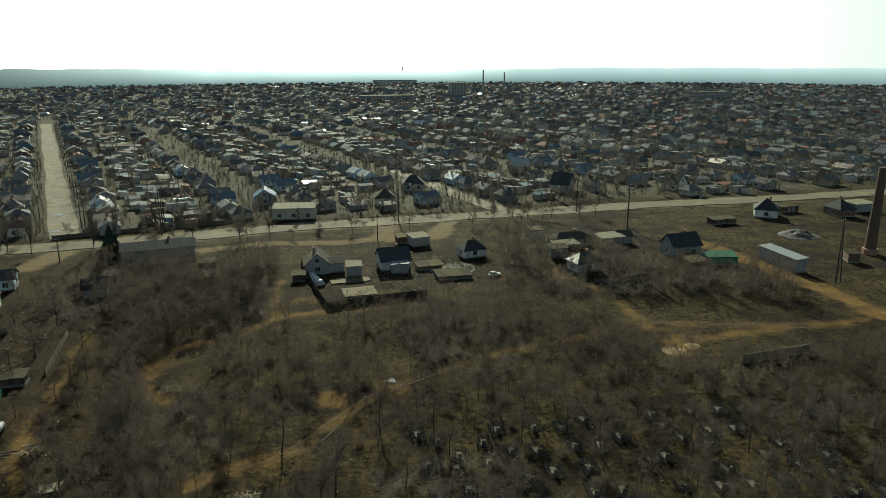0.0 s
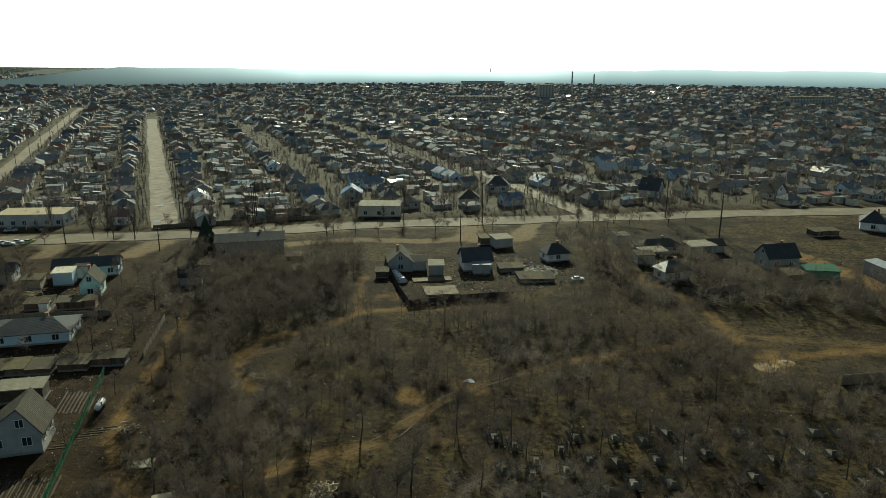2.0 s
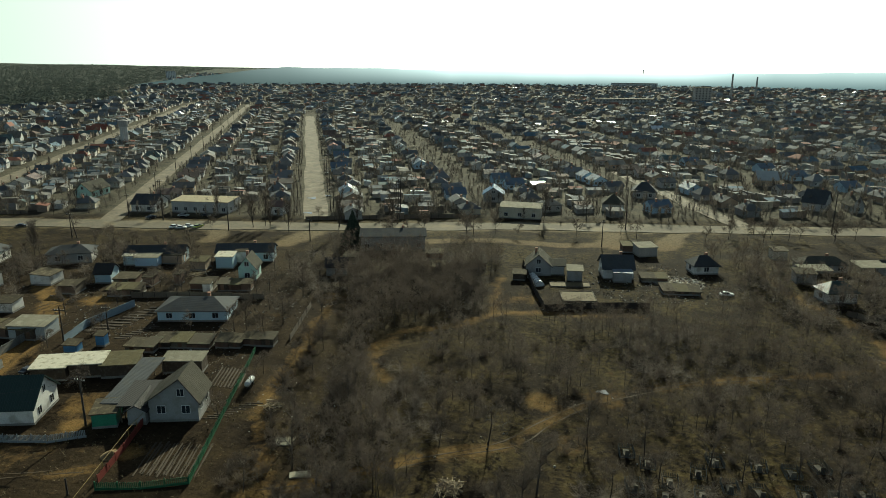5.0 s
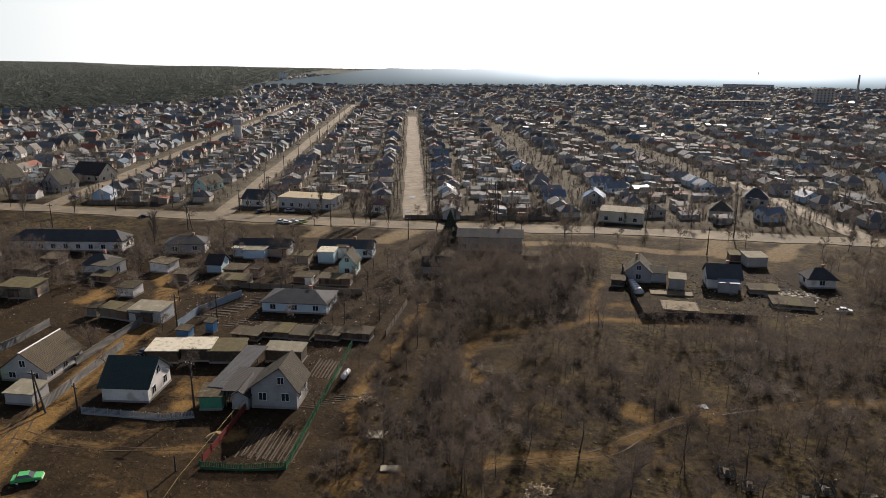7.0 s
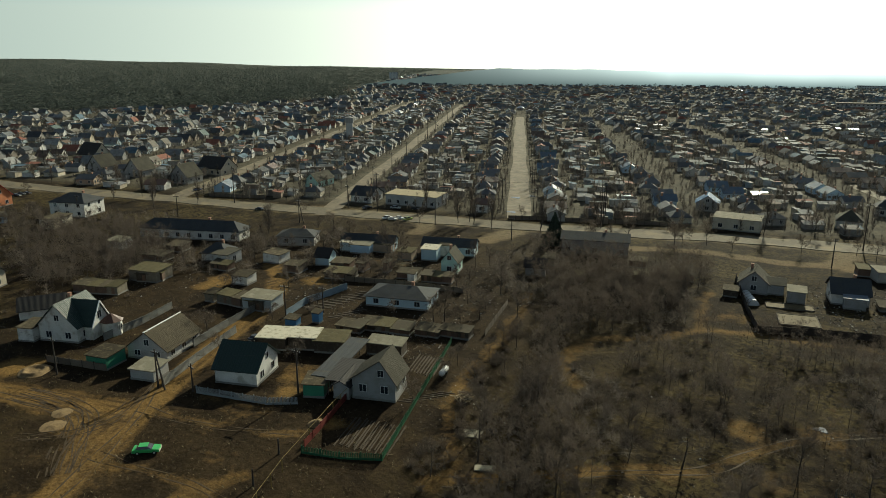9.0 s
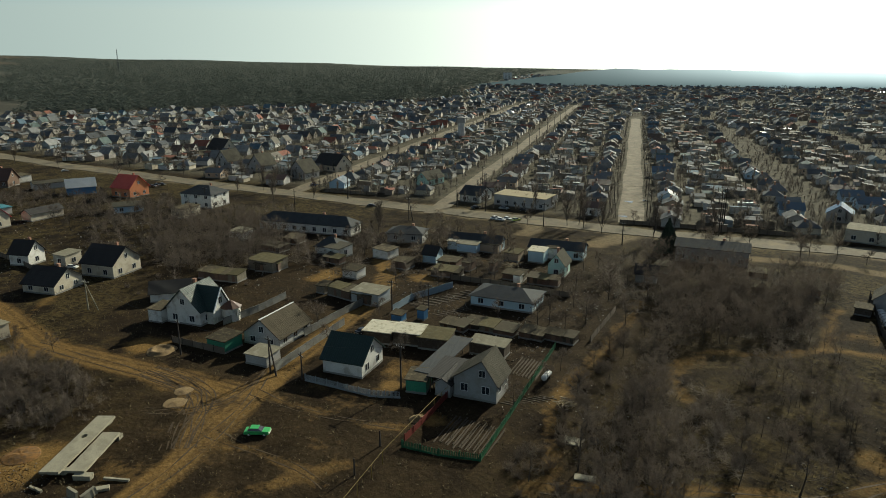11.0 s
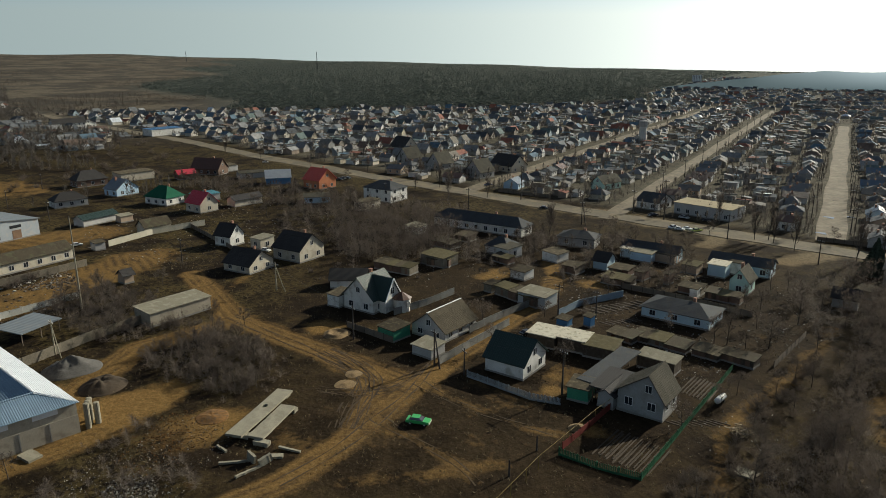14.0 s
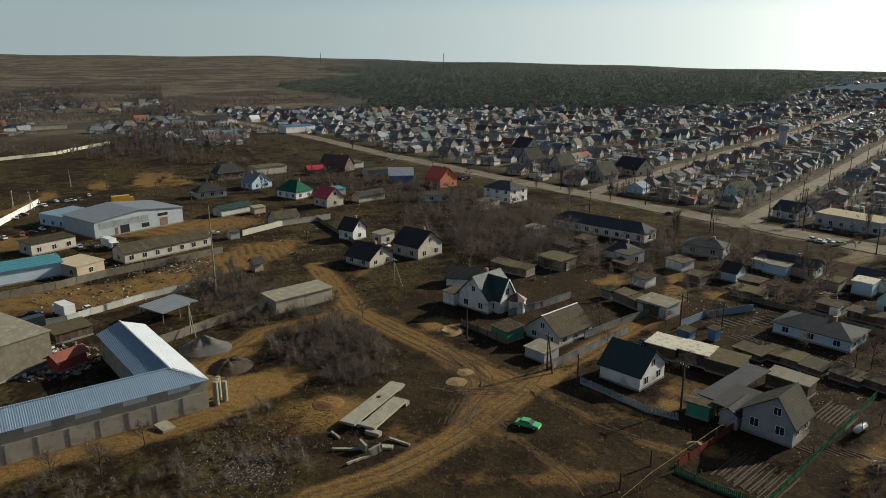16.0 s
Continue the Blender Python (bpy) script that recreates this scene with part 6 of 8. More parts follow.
def warehouse():
    e = thing("warehouse", pose(-108.3, 4.6, 0, 0, 0, -76), "angled concrete warehouse with blue-grey ribbed metal roof", "building")
    # local x runs along the front wall, y out of it towards the lane; the second wing goes off at the far end
    L, ev, rd, wide = 46.0, 4.9, 6.5, 7.2
    wall = Shape()
    wall.box(0.0, -wide, -0.3, L, 0.0, 2.9)
    wall.box(0.06, -wide + 0.06, 2.9, L - 0.06, -0.06, ev)
    part("wall", wall, WALLS["concrete"], e)
    for j in range(1, 12):
        q = Shape()
        q.box(j * 3.9 - 0.08, 0.0, -0.3, j * 3.9 + 0.08, 0.07, 2.85)
        part("joint", q, PLINTH, e)
    for j in range(7):
        q = Shape()
        q.box(2.6 + j * 6.3, -0.05, 3.95, 5.9 + j * 6.3, 0.03, 4.75)
        part("window", q, FRAME, e, "pale translucent window strip")
    wx, wy = 0.07, -0.9975     # along the second wing
    tx, ty = -wy, wx           # across it
    wing = Shape()
    W2 = 31.0
    q = [(tx * a + wx * b, ty * a + wy * b) for a, b in ((0.0, 7.3), (0.0, W2), (7.6, W2), (7.6, 7.3))][::-1]
    wing.solid([(*p, -0.3) for p in q], [(*p, ev - 0.1) for p in q])
    part("wing_wall", wing, WALLS["concrete"], e)
    rib = ROOFS["metal_blue"]

    def sheets(o, along, across, length, width, z0, z1, skip0=0.0, skip1=0.0, metal=rib):
        """Ribbed roof sheets side by side: along the eaves, from the eaves up to the ridge; skip: how much of the ridge end is cut off at either end."""
        n = int(length / 1.0)
        for j in range(n):
            s = Shape()
            a0, a1 = j * length / n, (j + 1) * length / n - 0.02
            top0, top1 = max(a0, skip0), max(a1, skip0)
            top0, top1 = min(top0, length - skip1), min(top1, length - skip1)
            if top1 - top0 < 0.01 and a0 > skip0 and skip1 == 0:
                continue
            for r in range(4):
                f0, f1 = r / 4, (r + 0.6) / 4
                lo = [(a0 + (a1 - a0) * f, 0.0) for f in (f0, f1)]
                hi = [(top0 + (top1 - top0) * f, width) for f in (f1, f0)]
                ring = [(o[0] + along[0] * u + across[0] * v, o[1] + along[1] * u + across[1] * v, z0 + (z1 - z0) * v / width) for u, v in lo + hi]
                nz = (Vector(ring[1]) - Vector(ring[0])).cross(Vector(ring[3]) - Vector(ring[0])).z
                if nz < 0:
                    ring = ring[::-1]
                s.solid(ring, [(p[0], p[1], p[2] + 0.016) for p in ring])
            lo = [(a0, 0.0), (a1, 0.0)]
            hi = [(top1, width), (top0, width)]
            ring = [(o[0] + along[0] * u + across[0] * v, o[1] + along[1] * u + across[1] * v, z0 + (z1 - z0) * v / width - 0.03) for u, v in lo + hi]
            if (Vector(ring[1]) - Vector(ring[0])).cross(Vector(ring[3]) - Vector(ring[0])).z < 0:
                ring = ring[::-1]
            s.solid(ring, [(p[0], p[1], p[2] + 0.03) for p in ring])
            part("roof_sheet", s, metal, e)

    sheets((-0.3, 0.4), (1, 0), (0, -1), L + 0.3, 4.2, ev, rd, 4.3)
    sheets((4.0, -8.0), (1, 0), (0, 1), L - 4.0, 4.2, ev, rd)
    o1 = (-0.3, 0.4)
    # sun-facing slope: paler sheet than the rest, sunlit brightness partly in its colour
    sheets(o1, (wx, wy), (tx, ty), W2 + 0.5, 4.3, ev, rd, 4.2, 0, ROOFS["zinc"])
    o2 = (o1[0] + tx * 8.5 + wx * 4.0, o1[1] + ty * 8.5 + wy * 4.0)
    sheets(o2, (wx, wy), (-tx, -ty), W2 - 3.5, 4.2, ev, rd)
    q = Shape()
    q.tube((o1[0] + tx * 4.3 + wx * 4.2, o1[1] + ty * 4.3 + wy * 4.2, rd + 0.06), (o1[0] + tx * 4.3 + wx * (W2 + 0.5), o1[1] + ty * 4.3 + wy * (W2 + 0.5), rd + 0.06), 0.16, 0.16, 6)
    part("ridge_cap", q, CAP, e)
    q = Shape()
    q.tube((4.2, -3.8, rd + 0.06), (L, -3.8, rd + 0.06), 0.16, 0.16, 6)
    part("ridge_cap", q, rib, e)
    for j, (dx, dy) in enumerate(((-1.3, -0.4), (-1.9, -1.6), (-2.5, -2.8), (-2.9, -1.0))):
        p = e.matrix_basis @ Vector((dx, dy, 0))
        t = Shape()
        t.tube((0, 0, -0.1), (0, 0, 4.0 - 0.2 * j), 0.42, 0.42, 14)
        t.tube((0, 0, 4.0 - 0.2 * j), (0, 0, 4.05 - 0.2 * j), 0.36, 0.3, 14)
        pipe_ = new("concrete_pipe", t.mesh("concrete_pipe", CONCRETE))
        pipe_.location = (p.x, p.y, 0)
        tagged(pipe_, "upright grey concrete pipe at the warehouse corner", "pipe", "upright concrete pipes")


warehouse()

# ---- additions to single houses ----


def hall_front():
    """Glazing, doors and small windows in the hall's front wall."""
    for j in range(13):
        y = 13.2 - 1.28 * j
        s = Shape()
        s.box(-10.05, y - 0.58, 2.7, -9.97, y + 0.58, 4.8)
        part("glazing", s, GLAZING, HALL, "dusty tall glazing panel")
    for y0, y1, z0, z1, m_, nm in ((4.0, 7.0, 0.0, 2.5, GLASS, "gate"), (7.8, 8.8, 0.0, 2.1, DOOR, "door"), (-2.8, -0.2, 0.9, 2.3, GLASS, "window"), (-9.6, -6.0, 3.6, 4.5, GLASS, "window"), (-9.4, -6.6, 0.0, 2.6, DOOR, "gate")):
        s = Shape()
        s.box(-10.06, y0, z0 + 0.36 if z0 == 0 else z0, -9.97, y1, z1 + 0.36 if z0 == 0 else z1)
        part(nm, s, m_, HALL)


GLAZING = mat("dusty_glazing", (0.3, 0.32, 0.32), (0.16, 0.18, 0.19), rough=0.35, scale=0.6, spec=0.5, bump=0)
hall_front()


def gable_dormer():
    """The steep cross gable and the round porch of the white house by the lane."""
    e = thing("cross_gable", pose(-134.6, 65.9, 0, 0, 0, 24), "steep dark green cross gable with white trim", "house wing")
    w = Shape()
    prof = [(-2.4, 0.0), (2.4, 0.0), (2.4, 3.4), (0, 7.2), (-2.4, 3.4)]
    w.solid([(0.0, p, z) for p, z in prof][::-1], [(4.4, p, z) for p, z in prof][::-1])
    part("wall", w, WALLS["white"], e)
    for sg in (-1, 1):
        s = Shape()
        ring = [(-1.5, sg * 2.8, 2.75), (4.8, sg * 2.8, 2.75), (4.8, 0, 7.3), (-1.5, 0, 7.3)]
        s.solid(ring if sg < 0 else ring[::-1], [(p[0], p[1], p[2] + 0.14) for p in (ring if sg < 0 else ring[::-1])])
        part("roof", s, ROOFS["darkgreen"], e)
        s = Shape()
        s.tube((4.85, sg * 2.85, 2.8), (4.85, 0, 7.4), 0.14, 0.14, 4)
        part("verge", s, CAP, e, "white verge board")
    window(e, 4.4, 0, 1, 0, 4.6, 1.2, 1.5)
    p = Shape()
    p.tube((5.9, 1.4, 0), (5.9, 1.4, 2.9), 1.9, 1.9, 8)
    part("porch_wall", p, WALLS["white"], e)
    p = Shape()
    p.tube((5.9, 1.4, 2.9), (5.9, 1.4, 4.3), 2.3, 0.1, 8)
    part("porch_roof", p, ROOFS["brown"], e)
    window(e, 7.7, 1.4, 1, 0, 1.6, 1.0, 1.3)


gable_dormer()
building("outbuilding", -140.4, 59.6, 24, 3.4, 4.5, 2.8, 2.8, "l", "flat", "white", "felt", windows=False, label="white garage annex with arched parapet")
building("outbuilding", -74.6, 78.2, 22, 2.6, 6.0, 2.4, 3.2, "p", "gable", "pale", "dark", windows=False, label="low side wing with dark sheet roof")
building("outbuilding", -199.0, 60.4, 21, 4.5, 5.0, 3.0, 3.0, "l", "flat", "cream", "felt_pale", label="cream annex with flat roof and window")

# ---- fences ----
FENCE = {
    "panel": (mat("grey_fence_sheet", (0.18, 0.18, 0.168), (0.12, 0.12, 0.112), rough=0.6, ribs=0.3, vary=0.2, stain=(0.16, 0.14, 0.11)), 1.6, "pale grey sheet-metal fence along the lane"),
    "metal": (mat("grey_picket", (0.26, 0.28, 0.29), (0.19, 0.2, 0.21), rough=0.6), 1.3, "grey metal picket fence before a house"),
    "blue": (mat("pale_blue_sheet", (0.25, 0.31, 0.36), (0.18, 0.23, 0.27), rough=0.5), 1.6, "pale blue sheet fence round a garden plot"),
    "conc": (WALLS["block"], 1.9, "weathered concrete panel fence"),
    "white": (mat("pale_panel", (0.46, 0.46, 0.42), (0.34, 0.34, 0.31), vary=0.15), 1.5, "pale concrete panel fence round the works yard"),
    "white2": (mat("white_panel", (0.66, 0.66, 0.62), (0.52, 0.52, 0.49), vary=0.1), 2.2, "white concrete panel wall round a car park"),
    "green": (mat("green_mesh_fence", (0.025, 0.11, 0.05), (0.018, 0.075, 0.035), rough=0.6), 1.2, "bright green low garden fence"),
    "red": (mat("red_fence", (0.18, 0.036, 0.028), (0.12, 0.026, 0.02), rough=0.6), 1.2, "dark red board fence beside a gas pipe"),
    "cream": (mat("cream_panel", (0.5, 0.46, 0.36), (0.38, 0.35, 0.27), vary=0.1), 1.9, "cream concrete panel fence"),
    "dark": (mat("dark_boards", (0.05, 0.042, 0.035), (0.032, 0.027, 0.023), vary=0.2), 1.6, "dark board fence round a yard"),
    "wood": (WOOD, 1.4, "weathered grey board fence"),
}
PANELS = {}


def fence(kind, pts):
    material, h, label = FENCE[kind]
    e = thing("fence", pose(*pts[0], 0), label, "fence", "garden and yard fences")
    o = Vector((*pts[0], 0))
    if kind not in PANELS:
        p, q = Shape(), Shape()
        if kind in ("metal", "green", "wood", "red", "dark"):
            # one comb-shaped sheet: pickets over a low rail, or boards of uneven height
            open_ = kind in ("metal", "green")
            n = 12 if open_ else 9
            ring = [(0.0, 0.02), (2.4, 0.02)]
            for j in range(n - 1, -1, -1):
                x0, x1 = j * 2.4 / n, (j + (0.55 if open_ else 0.95)) * 2.4 / n
                z1, z0 = h - 0.04 * ((j * 7) % 3), (0.4 if open_ else h - 0.25)
                ring += [((j + 1) * 2.4 / n, z0), (x1, z0), (x1, z1), (x0, z1), (x0, z0)]
            p.solid([(a, 0.02, b) for a, b in ring], [(a, -0.02, b) for a, b in ring])
        else:
            p.box(0.05, -0.05, -0.1, 2.36, 0.05, h)
            p.box(0.05, -0.09, h - 0.1, 2.36, 0.09, h)
            p.box(0.05, -0.09, 0.1, 2.36, 0.09, 0.25)
        q.box(-0.06, -0.06, -0.2, 0.06, 0.06, h + 0.12)
        PANELS[kind] = (p.mesh("panel", material), q.mesh("post", POLE if kind in ("dark", "wood") else material))
    pm, qm = PANELS[kind]
    for (ax, ay), (bx, by) in zip(pts[:-1], pts[1:]):
        ln = math.hypot(bx - ax, by - ay)
        n = max(1, round(ln / 2.4))
        yaw = math.atan2(by - ay, bx - ax)
        for j in range(n):
            x, y = ax + (bx - ax) * j / n - o.x, ay + (by - ay) * j / n - o.y
            m = Matrix.Translation((x, y, rnd.uniform(-0.06, 0.02))) @ Matrix.Rotation(yaw, 4, "Z") @ Matrix.Rotation(rnd.uniform(-0.03, 0.03), 4, "X") @ Matrix.Diagonal((ln / n / 2.4, 1, 1, 1))
            part("panel", pm, None, e).matrix_basis = m
            part("post", qm, None, e).matrix_basis = m


fence("panel", [(-110.9, 74.7), (-114.6, 85.9), (-118.7, 100.6)])
fence("panel", [(-100.8, 61.4), (-104.9, 71.0), (-110.3, 84.2)])
fence("metal", [(-94.2, 63.2), (-87.8, 65.2), (-81.9, 67.0), (-77.8, 70.1)])
fence("blue", [(-108.6, 95.7), (-111.3, 104.0), (-110.9, 117.2)])
fence("conc", [(-180.6, -36.4), (-185.1, -25.5), (-191.7, -14.8), (-197.3, -1.3), (-204.6, 14.5)])
fence("white", [(-156.5, -32.3), (-159.3, -20.4), (-169.0, -5.8), (-176.4, 10.2)])
fence("conc", [(-133.5, -10.5), (-141.6, 2.4), (-146.8, 10.4), (-151.8, 21.6)])
fence("white2", [(-269.0, -51.8), (-306.0, -45.0)])
fence("green", [(-56.4, 65.3), (-62.3, 80.0), (-72.2, 104.8)])
fence("green", [(-66.7, 60.3), (-61.4, 62.3), (-56.4, 65.3)])
fence("red", [(-67.6, 61.7), (-70.1, 69.0), (-73.1, 76.9)])
fence("cream", [(-223.4, 22.0), (-233.1, 35.8), (-237.4, 53.0)])
fence("dark", [(-37.5, 177.7), (-30.4, 157.1), (-25.3, 144.2)])
fence("dark", [(-25.3, 144.2), (-14.7, 149.3), (-3.7, 153.0)])
fence("conc", [(53.1, 115.3), (61.0, 117.9), (68.4, 120.4)])
fence("panel", [(-127.8, 66.6), (-129.8, 76.0), (-133.1, 85.2)])
fence("wood", [(-68.7, 111.2), (-74.4, 129.9)])
fence("wood", [(-115.8, 121.5), (-103.6, 126.3), (-86.7, 130.5)])
fence("cream", [(-457.1, -84.5), (-473.6, -59.8), (-526.9, -32.2)])
fence("wood", [(-237.5, 48.0), (-194.6, 52.5)])
fence("wood", [(-118.0, 205.1), (-100.7, 213.1), (-70.6, 226.3)])
fence("wood", [(-126.7, 55.2), (-114.2, 59.3)])
fence("wood", [(-235.9, 171.8), (-213.9, 181.6)])
fence("wood", [(52.0, 166.9), (40.0, 160.3), (36.4, 162.5)])

# ---- poles ----


def pole(x, y, h, kind=""):
    e = thing("utility_pole", pose(x, y, 0, 0, 0, rnd.uniform(-10, 40)), {"t": "tall slender grey steel mast in a works yard", "b": "concrete utility pole with a slanting brace", "d": "twin-legged dark wooden power pole"}.get(kind, "dark wooden utility pole with crossarm"), "pole", "utility poles")
    m = CONCRETE if kind in ("b", "t") else POLE
    s = Shape()
    s.tube((0, 0, -0.3), (0, 0, h), 0.14 + 0.006 * h, 0.09, 8)
    part("post", s, m, e)
    if kind == "b":
        s = Shape()
        s.tube((2.4, 0, -0.2), (0.1, 0, h * 0.85), 0.12, 0.09, 6)
        part("brace", s, m, e)
    if kind == "d":
        s = Shape()
        s.tube((1.6, 0, -0.2), (0.15, 0, h * 0.9), 0.17, 0.11, 6)
        part("leg", s, m, e)
    if kind != "t" and h > 4:
        s = Shape()
        s.box(-0.9, -0.06, h - 0.75, 0.9, 0.06, h - 0.6)
        part("crossarm", s, m, e)
        for u in (-0.8, -0.3, 0.3, 0.8):
            q = Shape()
            q.tube((u, 0, h - 0.6), (u, 0, h - 0.38), 0.05, 0.04, 6)
            part("insulator", q, FRAME, e)
    return e


pole(-167.1, 9.9, 21.0, "t")
pole(-120.0, 53.6, 7.0, "")
pole(-101.0, 60.7, 7.0, "d")
pole(-95.1, 63.2, 5.0, "")
pole(-80.5, 72.7, 8.0, "")
pole(-157.6, 50.7, 7.0, "b")
pole(-142.2, 3.3, 7.0, "b")
pole(-107.3, 94.6, 8.0, "")
pole(-104.4, 102.6, 6.0, "")
pole(-88.9, 218.4, 14.0, "")
pole(-162.4, 188.4, 14.0, "")
pole(-216.6, 168.8, 14.0, "")
pole(-14.8, 227.1, 14.0, "")
pole(59.2, 220.6, 14.0, "")
pole(-86.7, 210.0, 14.0, "")
pole(-19.7, 203.4, 8.0, "")
pole(94.8, 162.0, 16.0, "d")
pole(-88.3, 215.5, 14.0, "")
pole(57.5, 213.8, 14.0, "")
pole(47.0, 243.0, 14.0, "")
pole(-362.2, 169.7, 14.0, "")
pole(-212.5, 141.5, 8.0, "")
pole(-171.9, 159.7, 8.0, "d")
pole(-133.5, 183.8, 8.0, "")
pole(-102.8, 180.7, 7.0, "")
pole(-333.4, -22.9, 7.0, "")
pole(-345.5, -13.8, 7.0, "")
pole(-344.0, 10.2, 7.0, "")
pole(-303.9, -2.9, 7.0, "")
pole(-296.1, -43.7, 7.0, "")
pole(-294.9, -46.3, 7.0, "b")
pole(-352.7, 24.1, 7.0, "")
pole(-272.2, 9.1, 7.0, "")
pole(-299.8, -52.6, 7.0, "b")
pole(-408.3, 129.5, 12.0, "")
pole(-347.6, -38.4, 7.0, "b")
pole(-194.3, 36.7, 7.0, "")
pole(-66.2, 51.4, 2.4, "")
pole(-69.2, 58.4, 2.4, "")
pole(-240.4, 121.7, 8.0, "")

for k in range(9):
    for off, v0 in ((6.5, 20), (-6.5, 36)):
        q_ = S1_AT + S1_N * off + S1_DIR * (v0 + 46 * k)
        pole(float(q_[0]), float(q_[1]), 8.0)


# poles of the streets beyond the road
for k_, far_ in ((5.2, 400), (-62.5, 480)):
    for j in range(10):
        px, py = S1_AT + S1_N * k_ + S1_DIR * (14 + (far_ - 20) * j / 10)
        pole(float(px), float(py), 8.5)


def wire(a, b, sag=0.8):
    s = Shape()
    a, b = Vector(a), Vector(b)
    pts = [a.lerp(b, k / 8) - Vector((0, 0, 4 * sag * (k / 8) * (1 - k / 8))) for k in range(9)]
    for p, q in zip(pts[:-1], pts[1:]):
        s.tube(p, q, 0.018, 0.018, 3)
    tagged(new("power_line", s.mesh("power_line", WIRE)), "thin black overhead cable between poles", "cable", "overhead cables")


for a, b in (((-120.0, 53.6, 6.5), (-101.0, 60.7, 6.5)), ((-101.0, 60.7, 6.5), (-80.5, 72.7, 7.4)), ((-107.3, 94.6, 7.4), (-104.4, 102.6, 5.5)), ((-101.0, 60.7, 6.3), (-107.3, 94.6, 7.3)), ((-162.4, 188.4, 13.2), (-88.9, 218.4, 13.2)), ((-216.6, 168.8, 13.2), (-162.4, 188.4, 13.2)), ((-88.9, 218.4, 13.2), (-14.8, 227.1, 13.2)), ((-14.8, 227.1, 13.2), (57.5, 213.8, 13.2)), ((-157.6, 50.7, 6.4), (-120.0, 53.6, 6.4)), ((-142.2, 3.3, 6.4), (-157.6, 50.7, 6.4))):
    wire(a, b)

# ---- vehicles ----
PAINT = {n: mat("paint_" + n, c, tuple(v * 0.8 for v in c), rough=0.3, spec=0.5, bump=0) for n, c in {"green": (0.08, 0.42, 0.12), "dark": (0.02, 0.022, 0.027), "silver": (0.4, 0.42, 0.43), "white": (0.7, 0.7, 0.68), "yellow": (0.5, 0.55, 0.12), "red": (0.36, 0.05, 0.04), "blue": (0.06, 0.12, 0.3), "amber": (0.55, 0.3, 0.03)}.items()}
TYRE = mat("tyre_rubber", (0.02, 0.02, 0.02), (0.03, 0.03, 0.03), bump=0)
LAMP_GLASS = mat("lamp_glass", (0.6, 0.58, 0.5), (0.5, 0.48, 0.4), rough=0.2, bump=0)
CARS = {}


def car(x, y, yaw, colour):
    m = pose(x, y, 0, 0, 0, yaw) @ Matrix.Diagonal((0.88, 0.88, 0.88, 1))
    words = {"green": "bright green old saloon car parked on bare earth", "dark": "dark parked saloon car", "silver": "silver grey parked car by buildings", "white": "white parked saloon car on earth", "yellow": "lime yellow parked car by the road", "red": "dark red parked car in a yard", "blue": "blue parked car by a house"}
    if colour in CARS:
        return copy_thing(CARS[colour], m)
    e = thing("car", m, words[colour] if len(words[colour].split()) > 3 else words[colour] + " on earth", "car", "parked cars")
    b = Shape()
    side = [(-2.05, 0.38), (2.05, 0.38), (2.08, 0.62), (2.0, 0.82), (0.95, 0.92), (-1.35, 0.95), (-2.0, 0.9), (-2.1, 0.6)]
    b.solid([(u, 0.82, z) for u, z in side], [(u, -0.82, z) for u, z in side])
    b.solid([(-1.05, 0.6, 1.33), (0.3, 0.6, 1.33), (0.36, 0.62, 1.39), (-1.1, 0.62, 1.39)], [(-1.05, -0.6, 1.33), (0.3, -0.6, 1.33), (0.36, -0.62, 1.39), (-1.1, -0.62, 1.39)])
    part("body", b, PAINT[colour], e)
    g = Shape()
    g.solid([(-1.55, -0.76, 0.93), (0.98, -0.76, 0.91), (0.98, 0.76, 0.91), (-1.55, 0.76, 0.93)], [(-1.0, -0.6, 1.335), (0.28, -0.6, 1.335), (0.28, 0.6, 1.335), (-1.0, 0.6, 1.335)])
    part("glasshouse", g, GLASS, e)
    for wx in (-1.25, 1.28):
        for wy in (-0.72, 0.72):
            s = Shape()
            s.tube((wx, wy - 0.1, 0.3), (wx, wy + 0.1, 0.3), 0.31, 0.31, 14)
            w = part("wheel", s, TYRE, e)
            s = Shape()
            s.tube((wx, wy - 0.11, 0.3), (wx, wy + 0.11, 0.3), 0.17, 0.17, 10)
            part("rim", s, LAMP_GLASS, w)
    for wy in (-0.6, 0.6):
        s = Shape()
        s.box(2.0, wy - 0.16, 0.62, 2.09, wy + 0.16, 0.76)
        part("headlight", s, LAMP_GLASS, e)
    for u in (-2.12, 2.06):
        s = Shape()
        s.box(u, -0.8, 0.42, u + 0.08, 0.8, 0.54)
        part("bumper", s, LAMP_GLASS, e)
    CARS[colour] = e
    return e


car(-84.5, 48.1, 43, "green")
car(-168.6, 190.0, 82, "dark")
car(-160.2, 196.0, 19, "silver")
car(-153.1, 198.6, 6, "dark")
car(-151.9, 181.2, 83, "white")
car(-149.2, 180.9, 20, "white")
car(-148.4, 183.6, 7, "white")
car(-145.0, 183.9, 84, "yellow")
car(-308.6, -39.5, 21, "white")
car(-307.1, -35.8, 8, "silver")
car(-307.6, -33.9, 85, "white")
car(-309.0, -31.2, 22, "dark")
car(-317.1, -28.6, 9, "white")
car(-303.5, -44.7, 86, "white")
car(-300.2, -42.4, 23, "white")
car(-279.0, -48.4, 10, "silver")
car(-284.5, -47.2, 87, "dark")
car(-246.8, -46.7, 24, "white")
car(-249.7, -42.3, 11, "red")
car(-251.9, -39.8, 88, "dark")
car(-256.1, -37.6, 25, "white")
